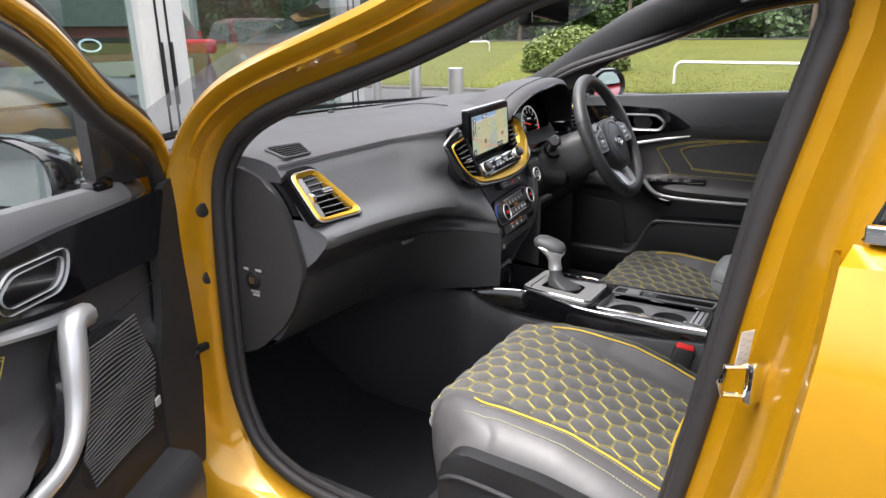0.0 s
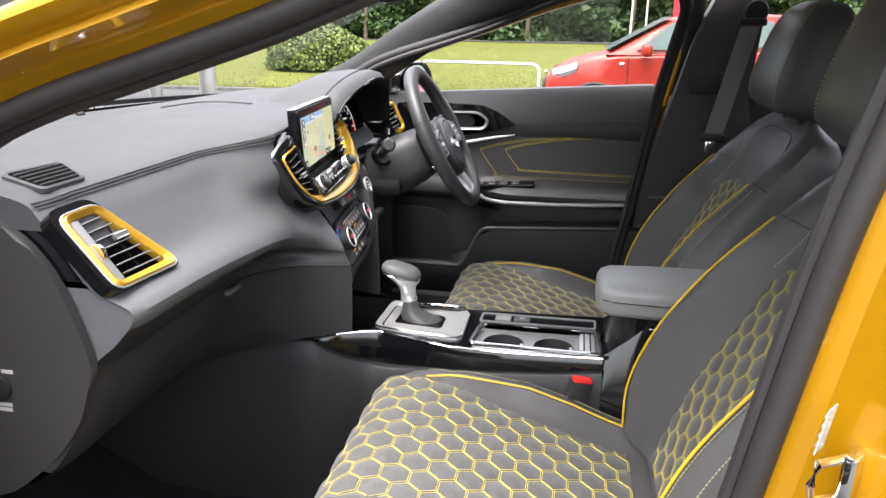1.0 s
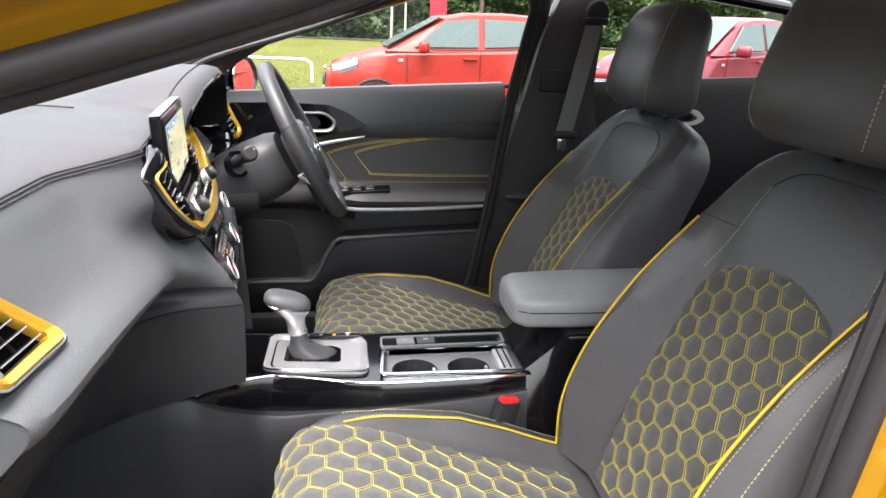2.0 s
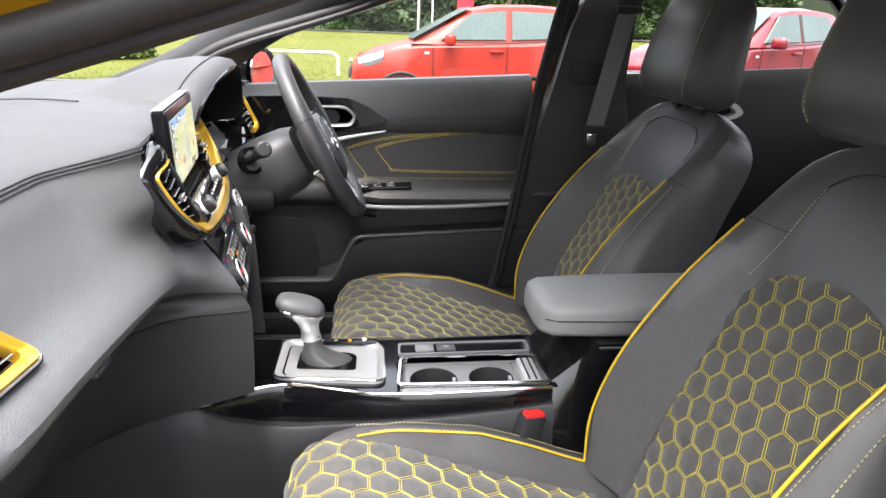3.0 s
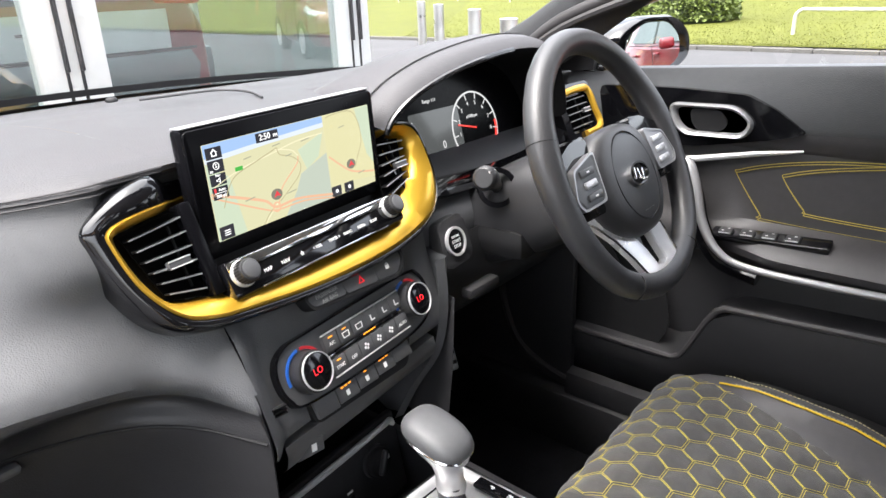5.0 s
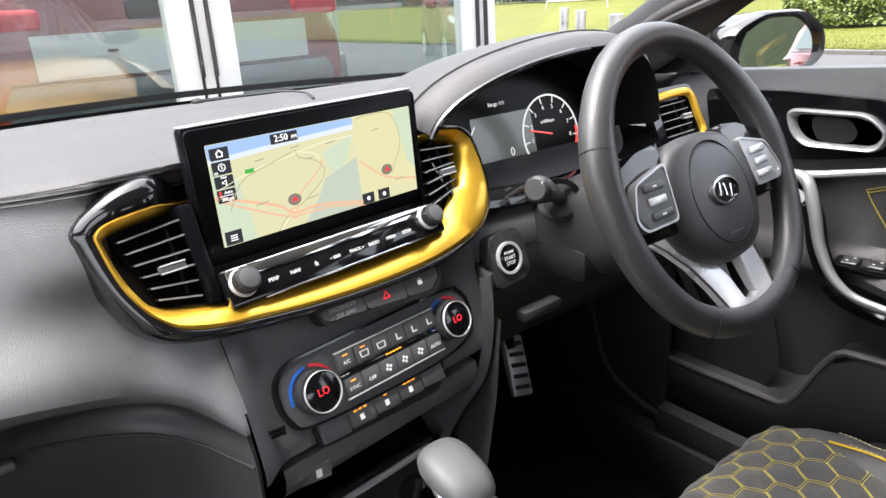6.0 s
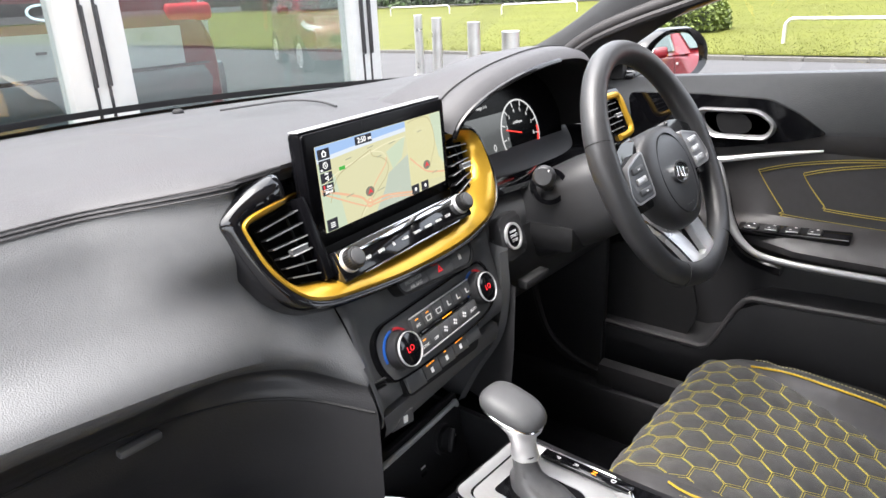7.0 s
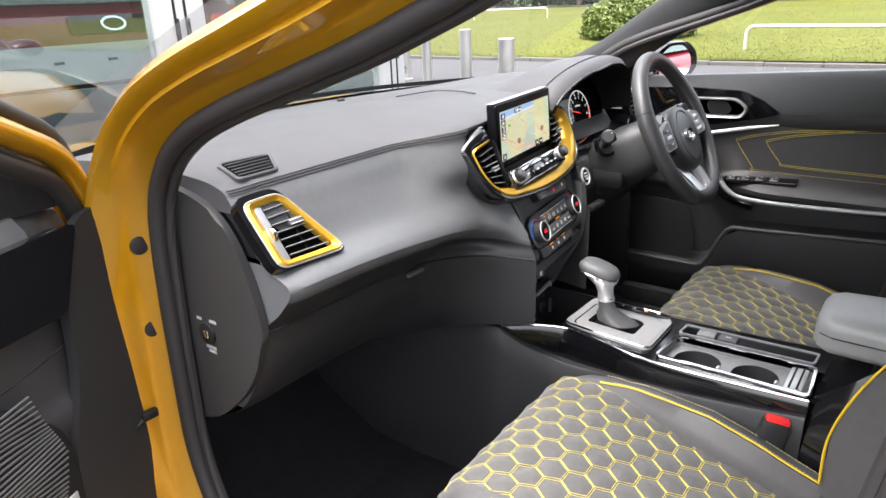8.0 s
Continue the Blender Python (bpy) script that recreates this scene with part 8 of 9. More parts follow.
CARGLASS = mat("tinted_car_glass", (0.075, 0.098, 0.094), 0.15, spec=0.12, noise_scale=2, noise_amount=0.2)
TYRE = mat("tyre_rubber", (0.02, 0.02, 0.02), 0.8, noise_scale=20, noise_amount=0.2)
BANNER = mat("red_banner_cloth", (0.55, 0.012, 0.03), 0.6, noise_scale=4, noise_amount=0.08)


def rise(x, y):
    """The grass lies a little above the yard and swells away from it."""
    return 0.06 + 0.012 * max(0.0, y - 13) + 0.05 * math.sin(x * 0.11 + y * 0.07)


solo("ground", loft([[Vector((x, y, -0.02 if y > 60 or abs(x) > 60 else 0.0)) for x in (-400, -60, -20, 0, 20, 60, 400)] for y in (-400, -60, -20, 0, 11.8, 60, 400)]), ASPHALT, "worn grey asphalt yard", "ground", kind="structure")
rows = []
for i in range(31):
    y = 11.95 + (62 - 11.95) * (i / 30) ** 1.6
    rows.append([Vector((x, y, rise(x, y))) for x in [-70 + 150 * k / 60 for k in range(61)]])
solo("lawn", loft(rows), GRASS_G, "sunlit mown grass bank", "grass", kind="structure")
bm = bmesh.new()
rng = random.Random(3)
for _ in range(42000):
    y = 12.0 + 28 * rng.random() ** 2.2
    x = -0.62 * (y + 6) + rng.random() * (0.62 * (y + 6) + 0.30 * (y + 8))
    h, a = 0.008 + 0.015 * rng.random(), rng.random() * math.pi
    z = rise(x, y)
    dx, dy = 0.012 * math.cos(a), 0.012 * math.sin(a)
    bm.faces.new([bm.verts.new(p) for p in ((x - dx, y - dy, z - 0.005), (x + dx, y + dy, z - 0.005), (x + (rng.random() - 0.5) * 0.05, y + (rng.random() - 0.5) * 0.05, z + h))])
solo("grass_blades", bm, BLADE, "short uneven grass blades on the bank", "grass", kind="stuff", smooth=False)
kerbs = thing("kerb", (0, 11.9, 0), "pale concrete kerb stones along the grass", "kerb", kind="structure")
bm = box((0.905, 0.12, 0.09), (0, 0, 0.025), 0.012, segments=1)
first = part("kerb_stone", bm, CONCRETE, kerbs)
first.location = (-14.5, 11.88, 0)
for k in range(1, 28):
    c = first.copy()
    scene.collection.objects.link(c)
    c.location = (-14.5 + 0.915 * k, 11.88 + 0.004 * math.sin(k * 2.3), 0.004 * math.sin(k * 1.7))
# far lane and hedge
solo("far_path", box((110, 1.6, 0.04), (-15, 44.0, 0.50), 0.0), ASPHALT, "narrow grey lane behind the grass", "path", kind="structure")


def foliage(bm, count, place, size, rng, squash=1.0):
    """Leaf clumps: small bent quads at random turns."""
    for _ in range(count):
        p = place()
        if p is None:
            continue
        s = size * (0.5 + rng.random())
        u = Vector((rng.gauss(0, 1), rng.gauss(0, 1), rng.gauss(0, 0.6))).normalized()
        w = u.cross(Vector((rng.gauss(0, 1), rng.gauss(0, 1), rng.gauss(0, 1)))).normalized()
        a, b, c, d = (bm.verts.new(p + q) for q in (-u * s, -w * s * 0.55 + u * 0.1 * s, u * s, w * s * 0.55 + u * 0.1 * s))
        bm.faces.new((a, b, c))
        bm.faces.new((a, c, d))


rng = random.Random(8)
bm = bmesh.new()


def hedge_place():
    x = -62 + 92 * rng.random()
    front = 46.5 + 0.8 * math.sin(x * 0.6) + 0.5 * math.sin(x * 1.7)
    top = 7.0 + 1.2 * math.sin(x * 0.37) + 0.9 * math.sin(x * 0.9 + 1)
    z = 0.3 + top * rng.random()
    bulge_ = 0.7 * math.sin(z * 1.9 + x * 0.8)
    return Vector((x, front + bulge_ + rng.random() ** 2 * 1.6 + 0.08 * z, z))


foliage(bm, 60000, hedge_place, 0.24, rng)
solo("hedge", bm, LEAF, "dense dark green hedge of trees behind the lane", "hedge", kind="stuff", smooth=False)
# dark sheet behind the leaves, coloured as the hedge's inner shade
solo("hedge_core", loft([[Vector((x, 49.2 + 0.6 * math.sin(x * 0.6), z)) for z in (0.0, 3.0, 6.8 + 1.0 * math.sin(x * 0.37))] for x in [-70 + 150 * k / 70 for k in range(71)]]), mat("hedge_shade", (0.012, 0.02, 0.006), 0.9, noise_scale=1, noise_amount=0.4), "dark sheet painting the shade inside the hedge", "hedge", kind="stuff")
# tree trunks in the hedge
for k, (x, r) in enumerate(((-3.0, 0.16), (3.6, 0.13), (9.5, 0.18), (-14, 0.15), (-22, 0.17))):
    t = thing("tree", (x, 45.9, 0.4), "slim pale tree trunk at the edge of the hedge", "tree", group="trees in the hedge")
    part("trunk", tube(spline([(x, 45.9, 0.3), (x + 0.1, 45.9, 3.0), (x - 0.05, 46.1, 6.0), (x + 0.1, 46.3, 9.0)], 10), [r * (1 - 0.06 * q) for q in range(10)], 8), BARK, t)
    bm = bmesh.new()
    foliage(bm, 900, lambda: Vector((x + rng.gauss(0, 1.3), 46.6 + rng.gauss(0, 0.5), 6.3 + rng.gauss(0, 1.0))), 0.22, rng)
    part("crown", bm, LEAF, t, smooth=False)

# rounded bush
BUSHC = Vector((-6.6, 17.3, 0.1))
bush = thing("bush", tuple(BUSHC), "clipped round green bush on the grass", "bush")
bm = bmesh.new()


def bush_place():
    d = Vector((rng.gauss(0, 1), rng.gauss(0, 1), abs(rng.gauss(0, 1)))).normalized()
    r = (1 - 0.28 * rng.random() ** 2) * (1 + 0.05 * math.sin(5 * d.x + 7 * d.y) + 0.04 * math.sin(9 * d.z + 4 * d.x))
    return BUSHC + Vector((1.55 * d.x * r, 1.4 * d.y * r, 0.1 + 1.10 * d.z * r))


foliage(bm, 9000, bush_place, 0.055, rng)
part("crown", bm, BUSH, bush, smooth=False)
# dark core within the leaves: the bush's inner shade as a colour
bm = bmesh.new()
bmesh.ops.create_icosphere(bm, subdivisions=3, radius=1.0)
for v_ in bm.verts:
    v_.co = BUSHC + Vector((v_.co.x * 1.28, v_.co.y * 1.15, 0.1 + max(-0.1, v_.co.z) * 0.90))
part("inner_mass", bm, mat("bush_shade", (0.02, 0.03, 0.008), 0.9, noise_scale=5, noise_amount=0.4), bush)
part("trunk", cyl(0.08, 0.3, tuple(BUSHC + Vector((0, 0, 0.08))), sides=10), BARK, bush)


# ---- hoop rails and bollards ----
def hoop(x0, y0, x1, y1, h=0.44):
    t = thing("hoop_rail", ((x0 + x1) / 2, (y0 + y1) / 2, 0), "galvanised tubular hoop rail on the grass", "railing", group="hoop rails on the grass")
    a, b = Vector((x0, y0, rise(x0, y0) - 0.15)), Vector((x1, y1, rise(x1, y1) - 0.15))
    d = (b - a).normalized()
    pts = [a, a + Vector((0, 0, h + 0.0))]
    for k in range(1, 7):
        q = radians(90 * k / 6)
        pts.append(a + Vector((0, 0, h)) + d * 0.16 * (1 - math.cos(q)) + Vector((0, 0, 0.16 * math.sin(q))))
    for k in range(6, -1, -1):
        q = radians(90 * k / 6)
        pts.append(b + Vector((0, 0, h)) - d * 0.16 * (1 - math.cos(q)) + Vector((0, 0, 0.16 * math.sin(q))))
    pts.append(b)
    part("tube", tube(pts, 0.034, 10), GALV, t)
    return t


hoop(-3.02, 14.1, -0.37, 13.7)
hoop(-19.3, 28.5, -15.6, 29.2)
hoop(-28.5, 30.5, -24.5, 31.0)
for k, (x, y) in enumerate(((-2.62, 4.10), (-4.10, 5.62), (-5.75, 7.0), (-7.25, 8.35))):
    b = thing("bollard", (x, y, 0), "brushed steel bollard with a flat cap", "bollard", group="steel bollards by the showroom")
    part("post", cyl(0.07, 0.95, (x, y, 0.475), sides=28), STEEL, b)
    part("cap", cyl(0.0715, 0.02, (x, y, 0.955), sides=28, bevel=0.006), STEEL, b)
    part("foot_plate", cyl(0.11, 0.012, (x, y, 0.006), sides=24, bevel=0.003), GALV, b)

# ---- showroom ----
SX = -2.3
show = thing("showroom", (SX - 2, -2, 0), "glass-fronted car showroom with white window frames", "building", kind="")
part("floor_slab", box((9.0, 13.0, 0.06), (SX - 4.55, -4.2, 0.02), 0.0), FLOORTILE, show, "grey polished showroom floor")
# unseen roof, split to leave an added opening that lets sky light in
part("unseen_roof_slab", box((1.2, 13.6, 0.3), (SX - 0.2, -4.2, 2.85), 0.02), WALLIN, show)
part("unseen_roof_slab", box((5.8, 13.6, 0.3), (SX - 6.3, -4.2, 2.85), 0.02), WALLIN, show)
for k in range(6):
    part("added_roof_beam", box((6.2, 0.12, 0.25), (SX - 3.9, -10.2 + 2.4 * k, 2.85), 0.01), WHITE, show, "white beam across the added roof opening")
part("back_wall", box((0.2, 13.0, 2.7), (SX - 9.0, -4.2, 1.35), 0.0), WALLIN, show, "pale inner wall")
part("side_wall", box((9.0, 0.2, 2.7), (SX - 4.5, -10.6, 1.35), 0.0), WALLIN, show)
fascia = part("fascia", box((0.12, 13.2, 0.3), (SX + 0.02, -4.2, 2.74), 0.01), WHITE, show, "white fascia")
for y0, w in ((0.70, 0.25), (2.15, 0.2), (-2.6, 0.12), (-5.6, 0.25), (-8.6, 0.12)):
    fr = part("window_frame", box((0.10, w, 2.8), (SX, y0, 1.40), 0.008), WHITE, show, "white upright window frame")
    if w > 0.15:
        for d in (-0.035, 0.02):
            part("frame_joint", box((0.006, 0.012, 2.78), (SX + 0.0505, y0 + d, 1.40)), DARK, fr, "dark door joint")
        part("door_pull", box((0.02, 0.014, 0.30), (SX + 0.062, y0 - 0.035, 1.12), 0.004), DARK, fr, "black door pull")
        part("door_pull", box((0.02, 0.014, 0.30), (SX + 0.062, y0 + 0.02, 1.12), 0.004), DARK, fr, "black door pull")
part("sill_frame", box((0.10, 13.0, 0.10), (SX, -4.25, 0.05), 0.006), WHITE, show)
part("transom", box((0.09, 13.0, 0.06), (SX, -4.25, 2.68), 0.006), WHITE, show)
for ya, yb in ((0.825, 2.05), (-2.54, 0.575), (-5.475, -2.66), (-8.54, -5.725)):
    g = part("window_pane", box((0.008, yb - ya, 2.55), (SX, (ya + yb) / 2, 1.375)), SHOWGLASS, show, "large reflecting shop window pane")
    g.visible_shadow = False
# glazed return side at the corner
for x0, w in ((SX - 1.6, 0.10), (SX - 3.2, 0.10), (SX - 4.9, 0.12), (SX - 6.6, 0.10), (SX - 8.9, 0.15)):
    part("window_frame", box((w, 0.08, 2.8), (x0, 2.2, 1.40), 0.008), WHITE, show, "white upright window frame")
part("sill_frame", box((9.0, 0.08, 0.10), (SX - 4.5, 2.2, 0.05), 0.006), WHITE, show)
for xa, xb in ((SX - 1.55, SX - 0.05), (SX - 3.15, SX - 1.65), (SX - 4.85, SX - 3.25), (SX - 6.55, SX - 4.95), (SX - 8.8, SX - 6.65)):
    g = part("window_pane", box((xb - xa, 0.008, 2.55), ((xa + xb) / 2, 2.2, 1.375)), SHOWGLASS, show, "large reflecting shop window pane")
    g.visible_shadow = False
solo("column", cyl(0.16, 2.66, (SX - 5.5, -1.0, 1.37), sides=32), WALLIN, "round pale showroom column", "column")
solo("column", cyl(0.10, 2.66, (SX - 3.4, 1.75, 1.37), sides=28), STEEL, "slim grey steel showroom column", "column")
bn = thing("banner_stand", (SX - 1.2, 1.78, 0.05), "upright red banner with plain white bars", "sign")
part("banner", box((0.02, 0.30, 1.05), (SX - 1.2, 1.80, 0.80), 0.002), BANNER, bn, "red banner")
for k in range(2):
    part("bar", box((0.004, 0.16, 0.04), (SX - 1.187, 1.80, 1.15 - 0.1 * k)), WHITEINK, bn)
part("pole", cyl(0.012, 1.5, (SX - 1.22, 1.66, 0.8), sides=10), STEEL, bn)
part("foot", cyl(0.16, 0.02, (SX - 1.2, 1.78, 0.06), sides=20, bevel=0.004), STEEL, bn)
desk = thing("display_wall", (SX - 3.6, 0.9, 0.05), "pale grey display screen wall with a green band", "screen wall")
part("panel", box((0.06, 1.6, 1.9), (SX - 3.0, 1.05, 1.0), 0.01), WALLIN, desk)
part("band", box((0.01, 1.58, 0.35), (SX - 2.965, 1.05, 0.80), 0.0), mat("pale_green_print", (0.30, 0.45, 0.40), 0.5, noise_scale=4, noise_amount=0.1), desk, "pale green printed band")


# ---- cars: one builder ----
def car(name, m, paint, label, length=3.6, group=""):
    """A small five-door hatchback, nose along -x, its middle at the origin of m."""
    c = thing(name, tuple(m.translation), label, "car", group=group)

    def T(p):
        return m @ Vector(p)
    k = length / 3.6
    belt = [(-1.76, 0.55, 0.62), (-1.70, 0.66, 0.72), (-1.45, 0.74, 0.86), (-1.1, 0.78, 0.95), (-0.85, 0.79, 0.985), (-0.3, 0.80, 1.0), (0.5, 0.80, 1.03), (1.2, 0.79, 1.08), (1.6, 0.74, 1.08), (1.76, 0.66, 0.95), (1.79, 0.6, 0.7)]
    rows = []
    for x, w, z in belt:
        rows.append([T((x * k, s * w * f, zz)) for s, f, zz in ((-1, 0.90, 0.22), (-1, 1.0, 0.34), (-1, 1.02, 0.55 if z > 0.6 else 0.45), (-1, 1.0, z - 0.06), (-1, 0.93, z), (-1, 0.5, z + 0.02), (1, 0.0, z + 0.03), (1, 0.5, z + 0.02), (1, 0.93, z), (1, 1.0, z - 0.06), (1, 1.02, 0.55 if z > 0.6 else 0.45), (1, 1.0, 0.34), (1, 0.90, 0.22))])
    shell = part("body", loft(rows, caps=True), paint, c, "glossy painted car body")
    cab = [(-1.0, 0.74, 0.97), (-0.55, 0.68, 1.22), (-0.18, 0.62, 1.42), (0.1, 0.61, 1.475), (0.6, 0.61, 1.49), (1.2, 0.60, 1.46), (1.5, 0.60, 1.36), (1.68, 0.66, 1.08)]
    rows = []
    for x, w, z in cab:
        rows.append([T((x * k, s * yy, zz)) for s, yy, zz in ((-1, 0.78, 0.97), (-1, (0.77 + w) / 2, (0.97 + z) / 2), (-1, w, z - 0.03), (-1, w * 0.8, z), (1, 0, z + 0.012), (1, w * 0.8, z), (1, w, z - 0.03), (1, (0.77 + w) / 2, (0.97 + z) / 2), (1, 0.78, 0.97))])
    part("roof", loft(rows, caps=True), paint, c, "painted roof and pillars")
    for s in (-1, 1):
        for nm, pts in (("front_window", [(-0.62, 1.03), (-0.22, 1.36), (0.22, 1.40), (0.22, 1.05)]), ("rear_window", [(0.30, 1.05), (0.30, 1.40), (0.95, 1.39), (1.22, 1.10)])):
            P = [T((x * k, s * (0.79 - 0.35 * (z - 0.97) * 0.9 + 0.012), z)) for x, z in pts]
            Q = [T((x * k, s * (0.79 - 0.35 * (z - 0.97) * 0.9 - 0.02), z)) for x, z in pts]
            part(nm, loft([P, Q], close_v=True, caps=True), CARGLASS, c, "tinted side window")
        part("waist_line", tube([T((x * k, s * 0.812, z)) for x, z in ((-0.5, 1.0), (0.3, 1.015), (1.2, 1.06))], 0.008, 6), DARK, c)
        for x in (0.24,):
            part("door_joint", tube([T((x * k, s * 0.822, z)) for z in (0.35, 0.6, 1.0)], 0.005, 5), DARK, shell)
        part("door_joint", tube([T((-0.72 * k, s * 0.815, z)) for z in (0.35, 0.6, 0.95)], 0.005, 5), DARK, shell)
        for x in (0.10, 0.98):
            part("door_handle", box((0.18 * k, 0.03, 0.035), (x * k, s * 0.825, 0.90), 0.012, m=m), paint, c, "body-coloured door handle")
        mir = part("door_mirror", box((0.12, 0.20, 0.15), (-0.52 * k, s * 0.91, 1.03), 0.045, m=m, segments=3), paint, c, "body-coloured door mirror")
        part("mirror_glass", box((0.006, 0.15, 0.10), (-0.458 * k, s * 0.915, 1.03), 0.0, m=m), MIRROR, mir)
        part("head_lamp", loft([[T((x * k, s * y, z)) for y, z in ((y0, z0), (y0 + 0.03, z0 + 0.06), (y0 - 0.02, z0 + 0.13))] for x, y0, z0 in ((-1.70, 0.52, 0.62), (-1.66, 0.64, 0.64), (-1.52, 0.735, 0.68), (-1.36, 0.765, 0.74))]), BRIGHT, c, "clear headlamp")
        part("side_repeater", box((0.06, 0.01, 0.03), (-0.80 * k, s * 0.808, 0.86), 0.004, m=m), PAPER, c)
        for x in (-1.12, 1.12):
            wh = part("wheel", cyl(0.285, 0.19, m=m @ axes((x * k, s * 0.715, 0.285), (1, 0, 0), (0, 0, 1)), bevel=0.03, sides=40), TYRE, c, "wheel with alloy rim")
            rim_m = m @ axes((x * k, s * 0.812, 0.285), (1, 0, 0), (0, 0, s and 1))
            part("rim", band(circle(0.205, 36), circle(0.175, 36), -0.015, 0.015, m=rim_m), SILVER, wh)
            for q in range(8):
                part("spoke", box((0.165, 0.035, 0.02), (0.095, 0, 0), 0.006, m=rim_m @ Matrix.Rotation(2 * math.pi * q / 8, 4, "Z"), segments=1), SILVER, wh)
            part("hub_cap", cyl(0.05, 0.03, m=rim_m, sides=20), SILVER, wh)
            part("arch", tube([T((x * k + 0.325 * math.cos(a), s * 0.815, 0.285 + 0.325 * math.sin(a))) for a in [math.pi * q / 14 for q in range(15)]], 0.022, 6), DARK, shell, "dark wheel arch")
    scr = [(-0.96, 0.70, 1.0), (-0.2, 0.58, 1.415)]
    part("windscreen", loft([[T((x * k - 0.02, w * f, z + 0.03)) for f in (-1, -0.5, 0, 0.5, 1)] for x, w, z in scr]), CARGLASS, c, "windscreen")
    part("grille", plate(rounded([(-0.45, 0.50), (0.45, 0.50), (0.40, 0.62), (-0.40, 0.62)], 0.03), 0.0, 0.03, m=m @ axes((-1.775 * k, 0, 0), (0, -1, 0), (0, 0, 1))), DARK, c, "black grille")
    part("oval_badge", band(circle(0.065, 28, ry=0.035), circle(0.052, 28, ry=0.025), 0.0, 0.02, m=m @ axes((-1.765 * k, 0, 0.70), (0, -1, 0), (0, 0, 1))), BRIGHT, c, "chrome oval badge")
    part("plate_bar", box((0.01, 0.52, 0.11), (-1.80 * k, 0, 0.42), 0.003, m=m), WHITE, c, "plain white plate")
    part("wiper", tube([T((-0.95 * k, -0.5, 1.03)), T((-0.90 * k, 0.2, 1.06))], 0.01, 6), DARK, c)
    return c


car("hatchback", Matrix.Translation((1.77, 8.72, 0)), REDPAINT, "red five-door hatchback parked beside the grass", group="parked cars")
car("hatchback", Matrix.Translation((5.9, 9.3, 0)) @ Matrix.Rotation(radians(28), 4, "Z") @ Matrix.Diagonal((1.08, 1.08, 1.08, 1)), MAROON, "dark red hatchback parked nose-in behind the first", group="parked cars")
suv = thing("showroom_suv", (SX - 2.6, 0.97, 0.05), "dark red estate car with its tailgate to the showroom window", "car", group="showroom cars")


def suv_ring(x, w, z0, z1, tuck):
    """One upright section of the estate car."""
    return [Vector((x, 0.97 + sy * w * f, z0 + (z1 - z0) * g)) for sy, f, g in ((-1, 0.92, 0.0), (-1, 1.0, 0.15), (-1, 1.0, 0.5), (-1, 1.0 - tuck * 0.4, 0.72), (-1, 0.92 - tuck, 0.96), (-1, 0.6, 1.0), (1, 0.6, 1.0), (1, 0.92 - tuck, 0.96), (1, 1.0 - tuck * 0.4, 0.72), (1, 1.0, 0.5), (1, 1.0, 0.15), (1, 0.92, 0.0))]


body_s = part("body", loft([suv_ring(x, w, 0.32, z, t) for x, w, z, t in ((-3.30, 0.93, 1.20, 0.02), (-3.34, 0.97, 1.32, 0.05), (-3.50, 1.0, 1.62, 0.14), (-4.2, 1.0, 1.72, 0.16), (-6.2, 1.0, 1.70, 0.16), (-7.0, 0.98, 1.10, 0.04))], caps=True), MAROON, suv, "glossy dark red body")
part("rear_bumper", loft([[Vector((-3.28 + dx - 0.10 * (j / 6 - 1) ** 4, 0.97 + 1.0 * (j / 6 - 1), z)) for dx, z in ((-0.10, 0.36), (-0.01, 0.42), (0.03, 0.62), (0.045, 0.84), (0.03, 0.92), (-0.05, 0.93))] for j in range(13)]), GREYPAINT, suv, "dark grey rear bumper")
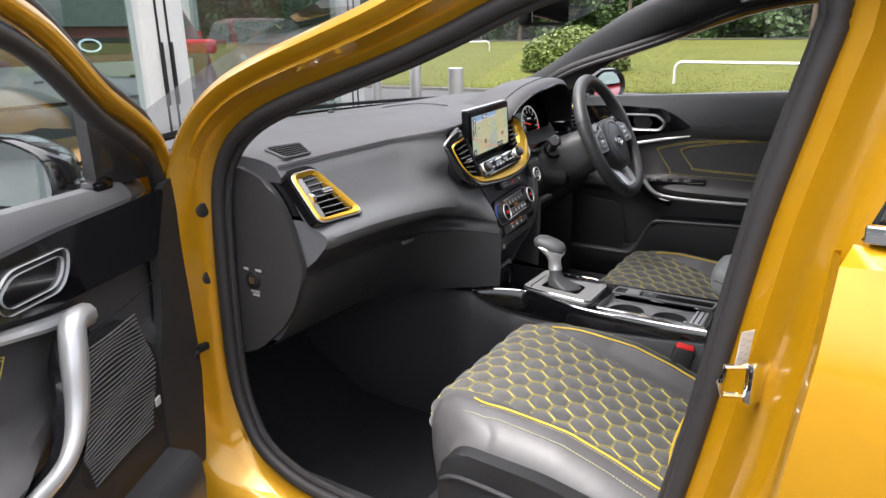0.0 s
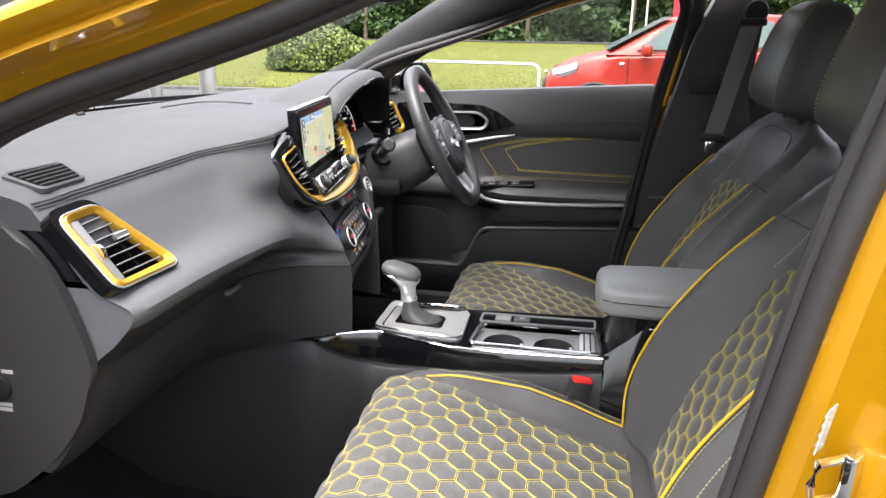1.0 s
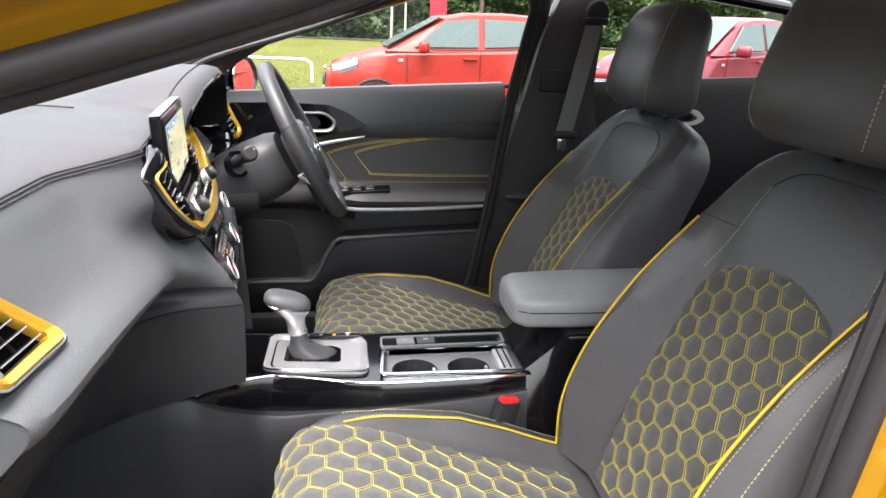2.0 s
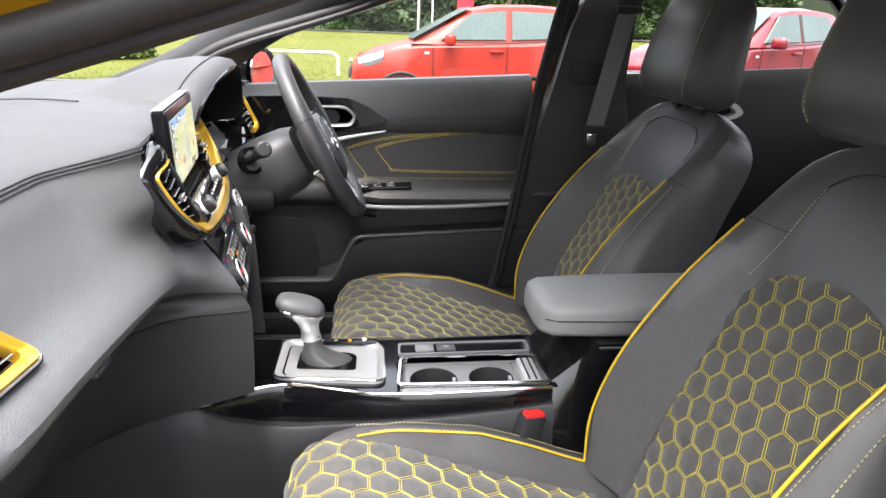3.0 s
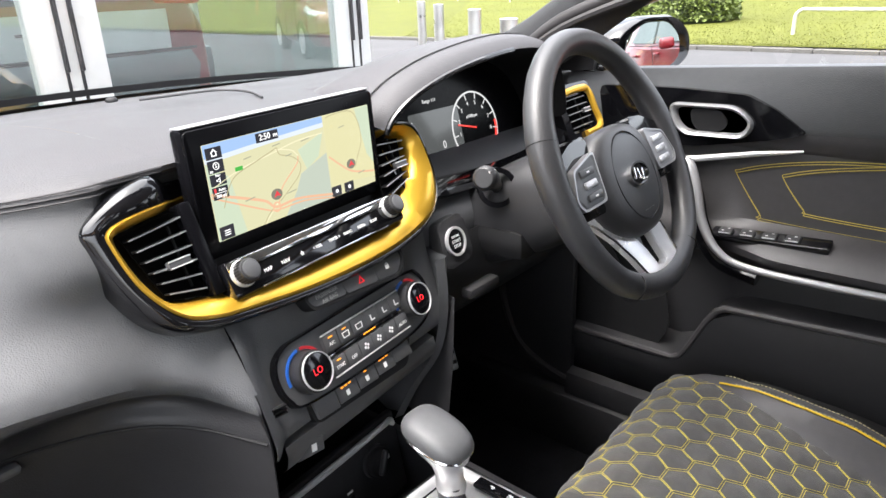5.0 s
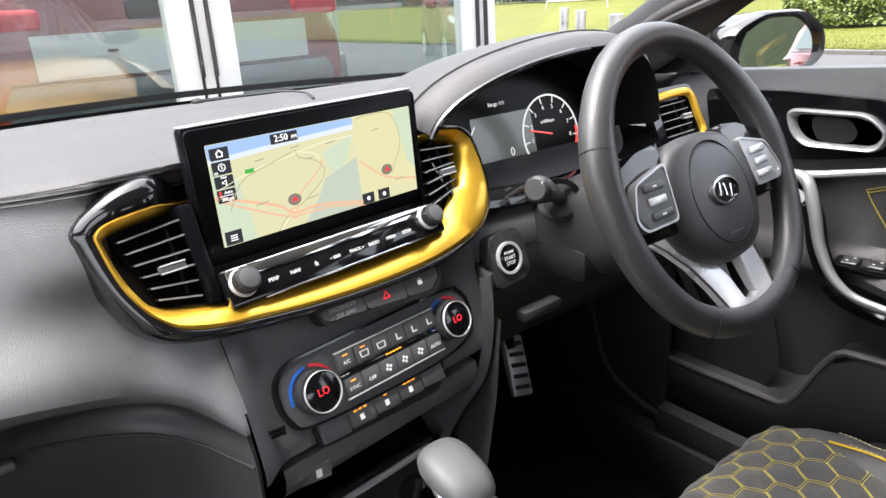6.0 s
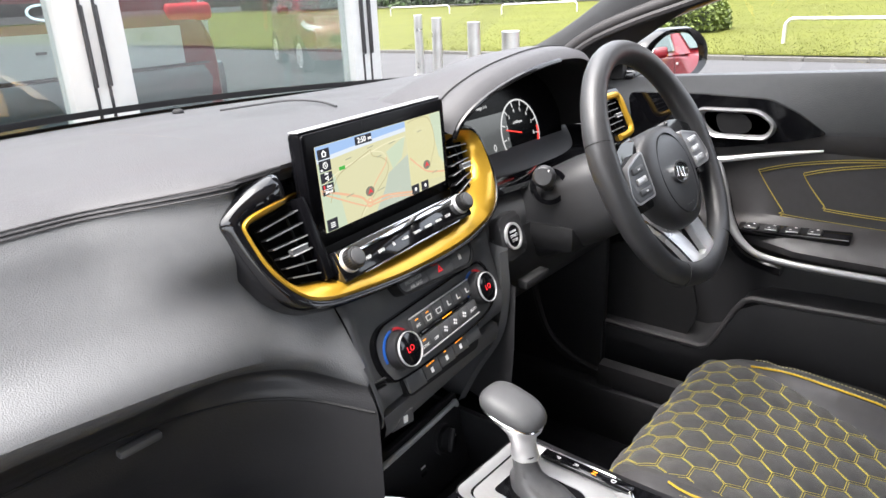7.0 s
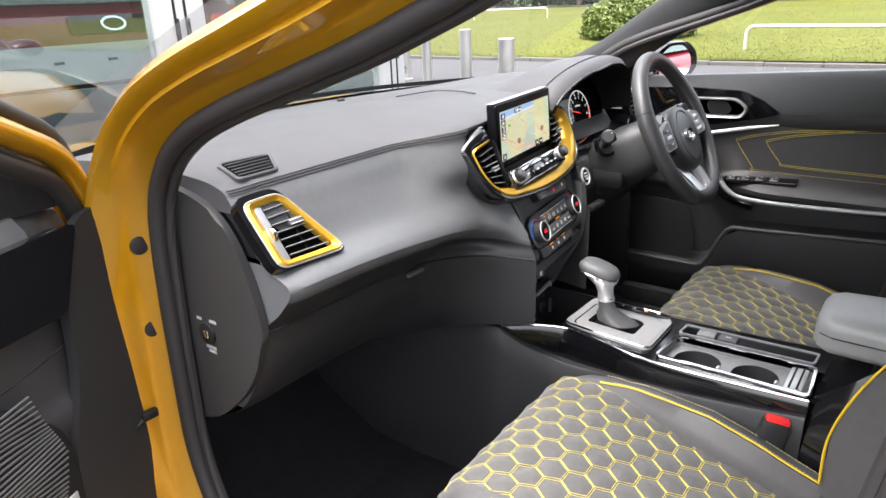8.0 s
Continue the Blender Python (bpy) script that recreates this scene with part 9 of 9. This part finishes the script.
# silver colour stands for the bright reflection on the lower tailgate
part("tailgate_panel", loft([[Vector((-3.275 - 0.05 * (j / 6 - 1) ** 4, 0.97 + 0.86 * (j / 6 - 1), z)) for z in (0.94, 1.0, 1.08, 1.15)] for j in range(13)]), SILVER, suv, "lower tailgate with its pale reflection painted silver")
part("tailgate_gap", box((0.02, 1.7, 0.012), (-3.262, 0.97, 0.935)), DARK, suv)
for k in range(3):
    part("letter_bar", box((0.008, 0.05, 0.014), (-3.268, 0.60 + 0.30 * k, 1.06)), DARK, suv, "plain bar for the model's name")
part("oval_badge", band(circle(0.075, 28, ry=0.042), circle(0.06, 28, ry=0.03), 0.0, 0.02, m=axes((-3.30, 0.95, 1.245), (0, 1, 0), (-0.3, 0, 1))), BRIGHT, suv, "chrome oval badge")
part("badge_recess", plate(rounded([(-0.26, -0.05), (0.26, -0.05), (0.26, 0.05), (-0.26, 0.05)], 0.02), -0.006, 0.006, m=axes((-3.305, 0.97, 1.245), (0, 1, 0), (-0.3, 0, 1))), DARK, suv)
part("rear_window", loft([[Vector((x, 0.97 + w * f, z)) for f in (-1, -0.5, 0, 0.5, 1)] for x, w, z in ((-3.335, 0.76, 1.36), (-3.46, 0.70, 1.60))]), CARGLASS, suv, "dark rear window")
for sy in (-1, 1):
    part("tail_lamp", box((0.12, 0.30, 0.10), (-3.35, 0.97 + sy * 0.80, 1.22), 0.03, segments=3), BANNER, suv, "red tail lamp")
    for x in (-4.1, -6.3):
        part("wheel", cyl(0.34, 0.22, m=axes((x, 0.97 + sy * 0.88, 0.39), (1, 0, 0), (0, 0, 1)), bevel=0.03, sides=32), TYRE, suv)
car("showroom_car", Matrix.Translation((SX - 3.6, -1.6, 0.05)) @ Matrix.Rotation(radians(165), 4, "Z"), GREYPAINT, "dark grey showroom car facing the window", group="showroom cars")
# slim poles and a red totem beyond the lane
for x in (3.2, 4.0):
    solo("lamp_post", cyl(0.06, 7.0, (x, 40.0, 3.8), sides=10, radius2=0.04), GALV, "slim grey lamp post by the lane", "lamp post", group="posts by the lane")
solo("totem_sign", box((0.9, 0.25, 6.0), (5.6, 38.0, 3.2), 0.03), BANNER, "tall red totem sign without lettering", "sign")
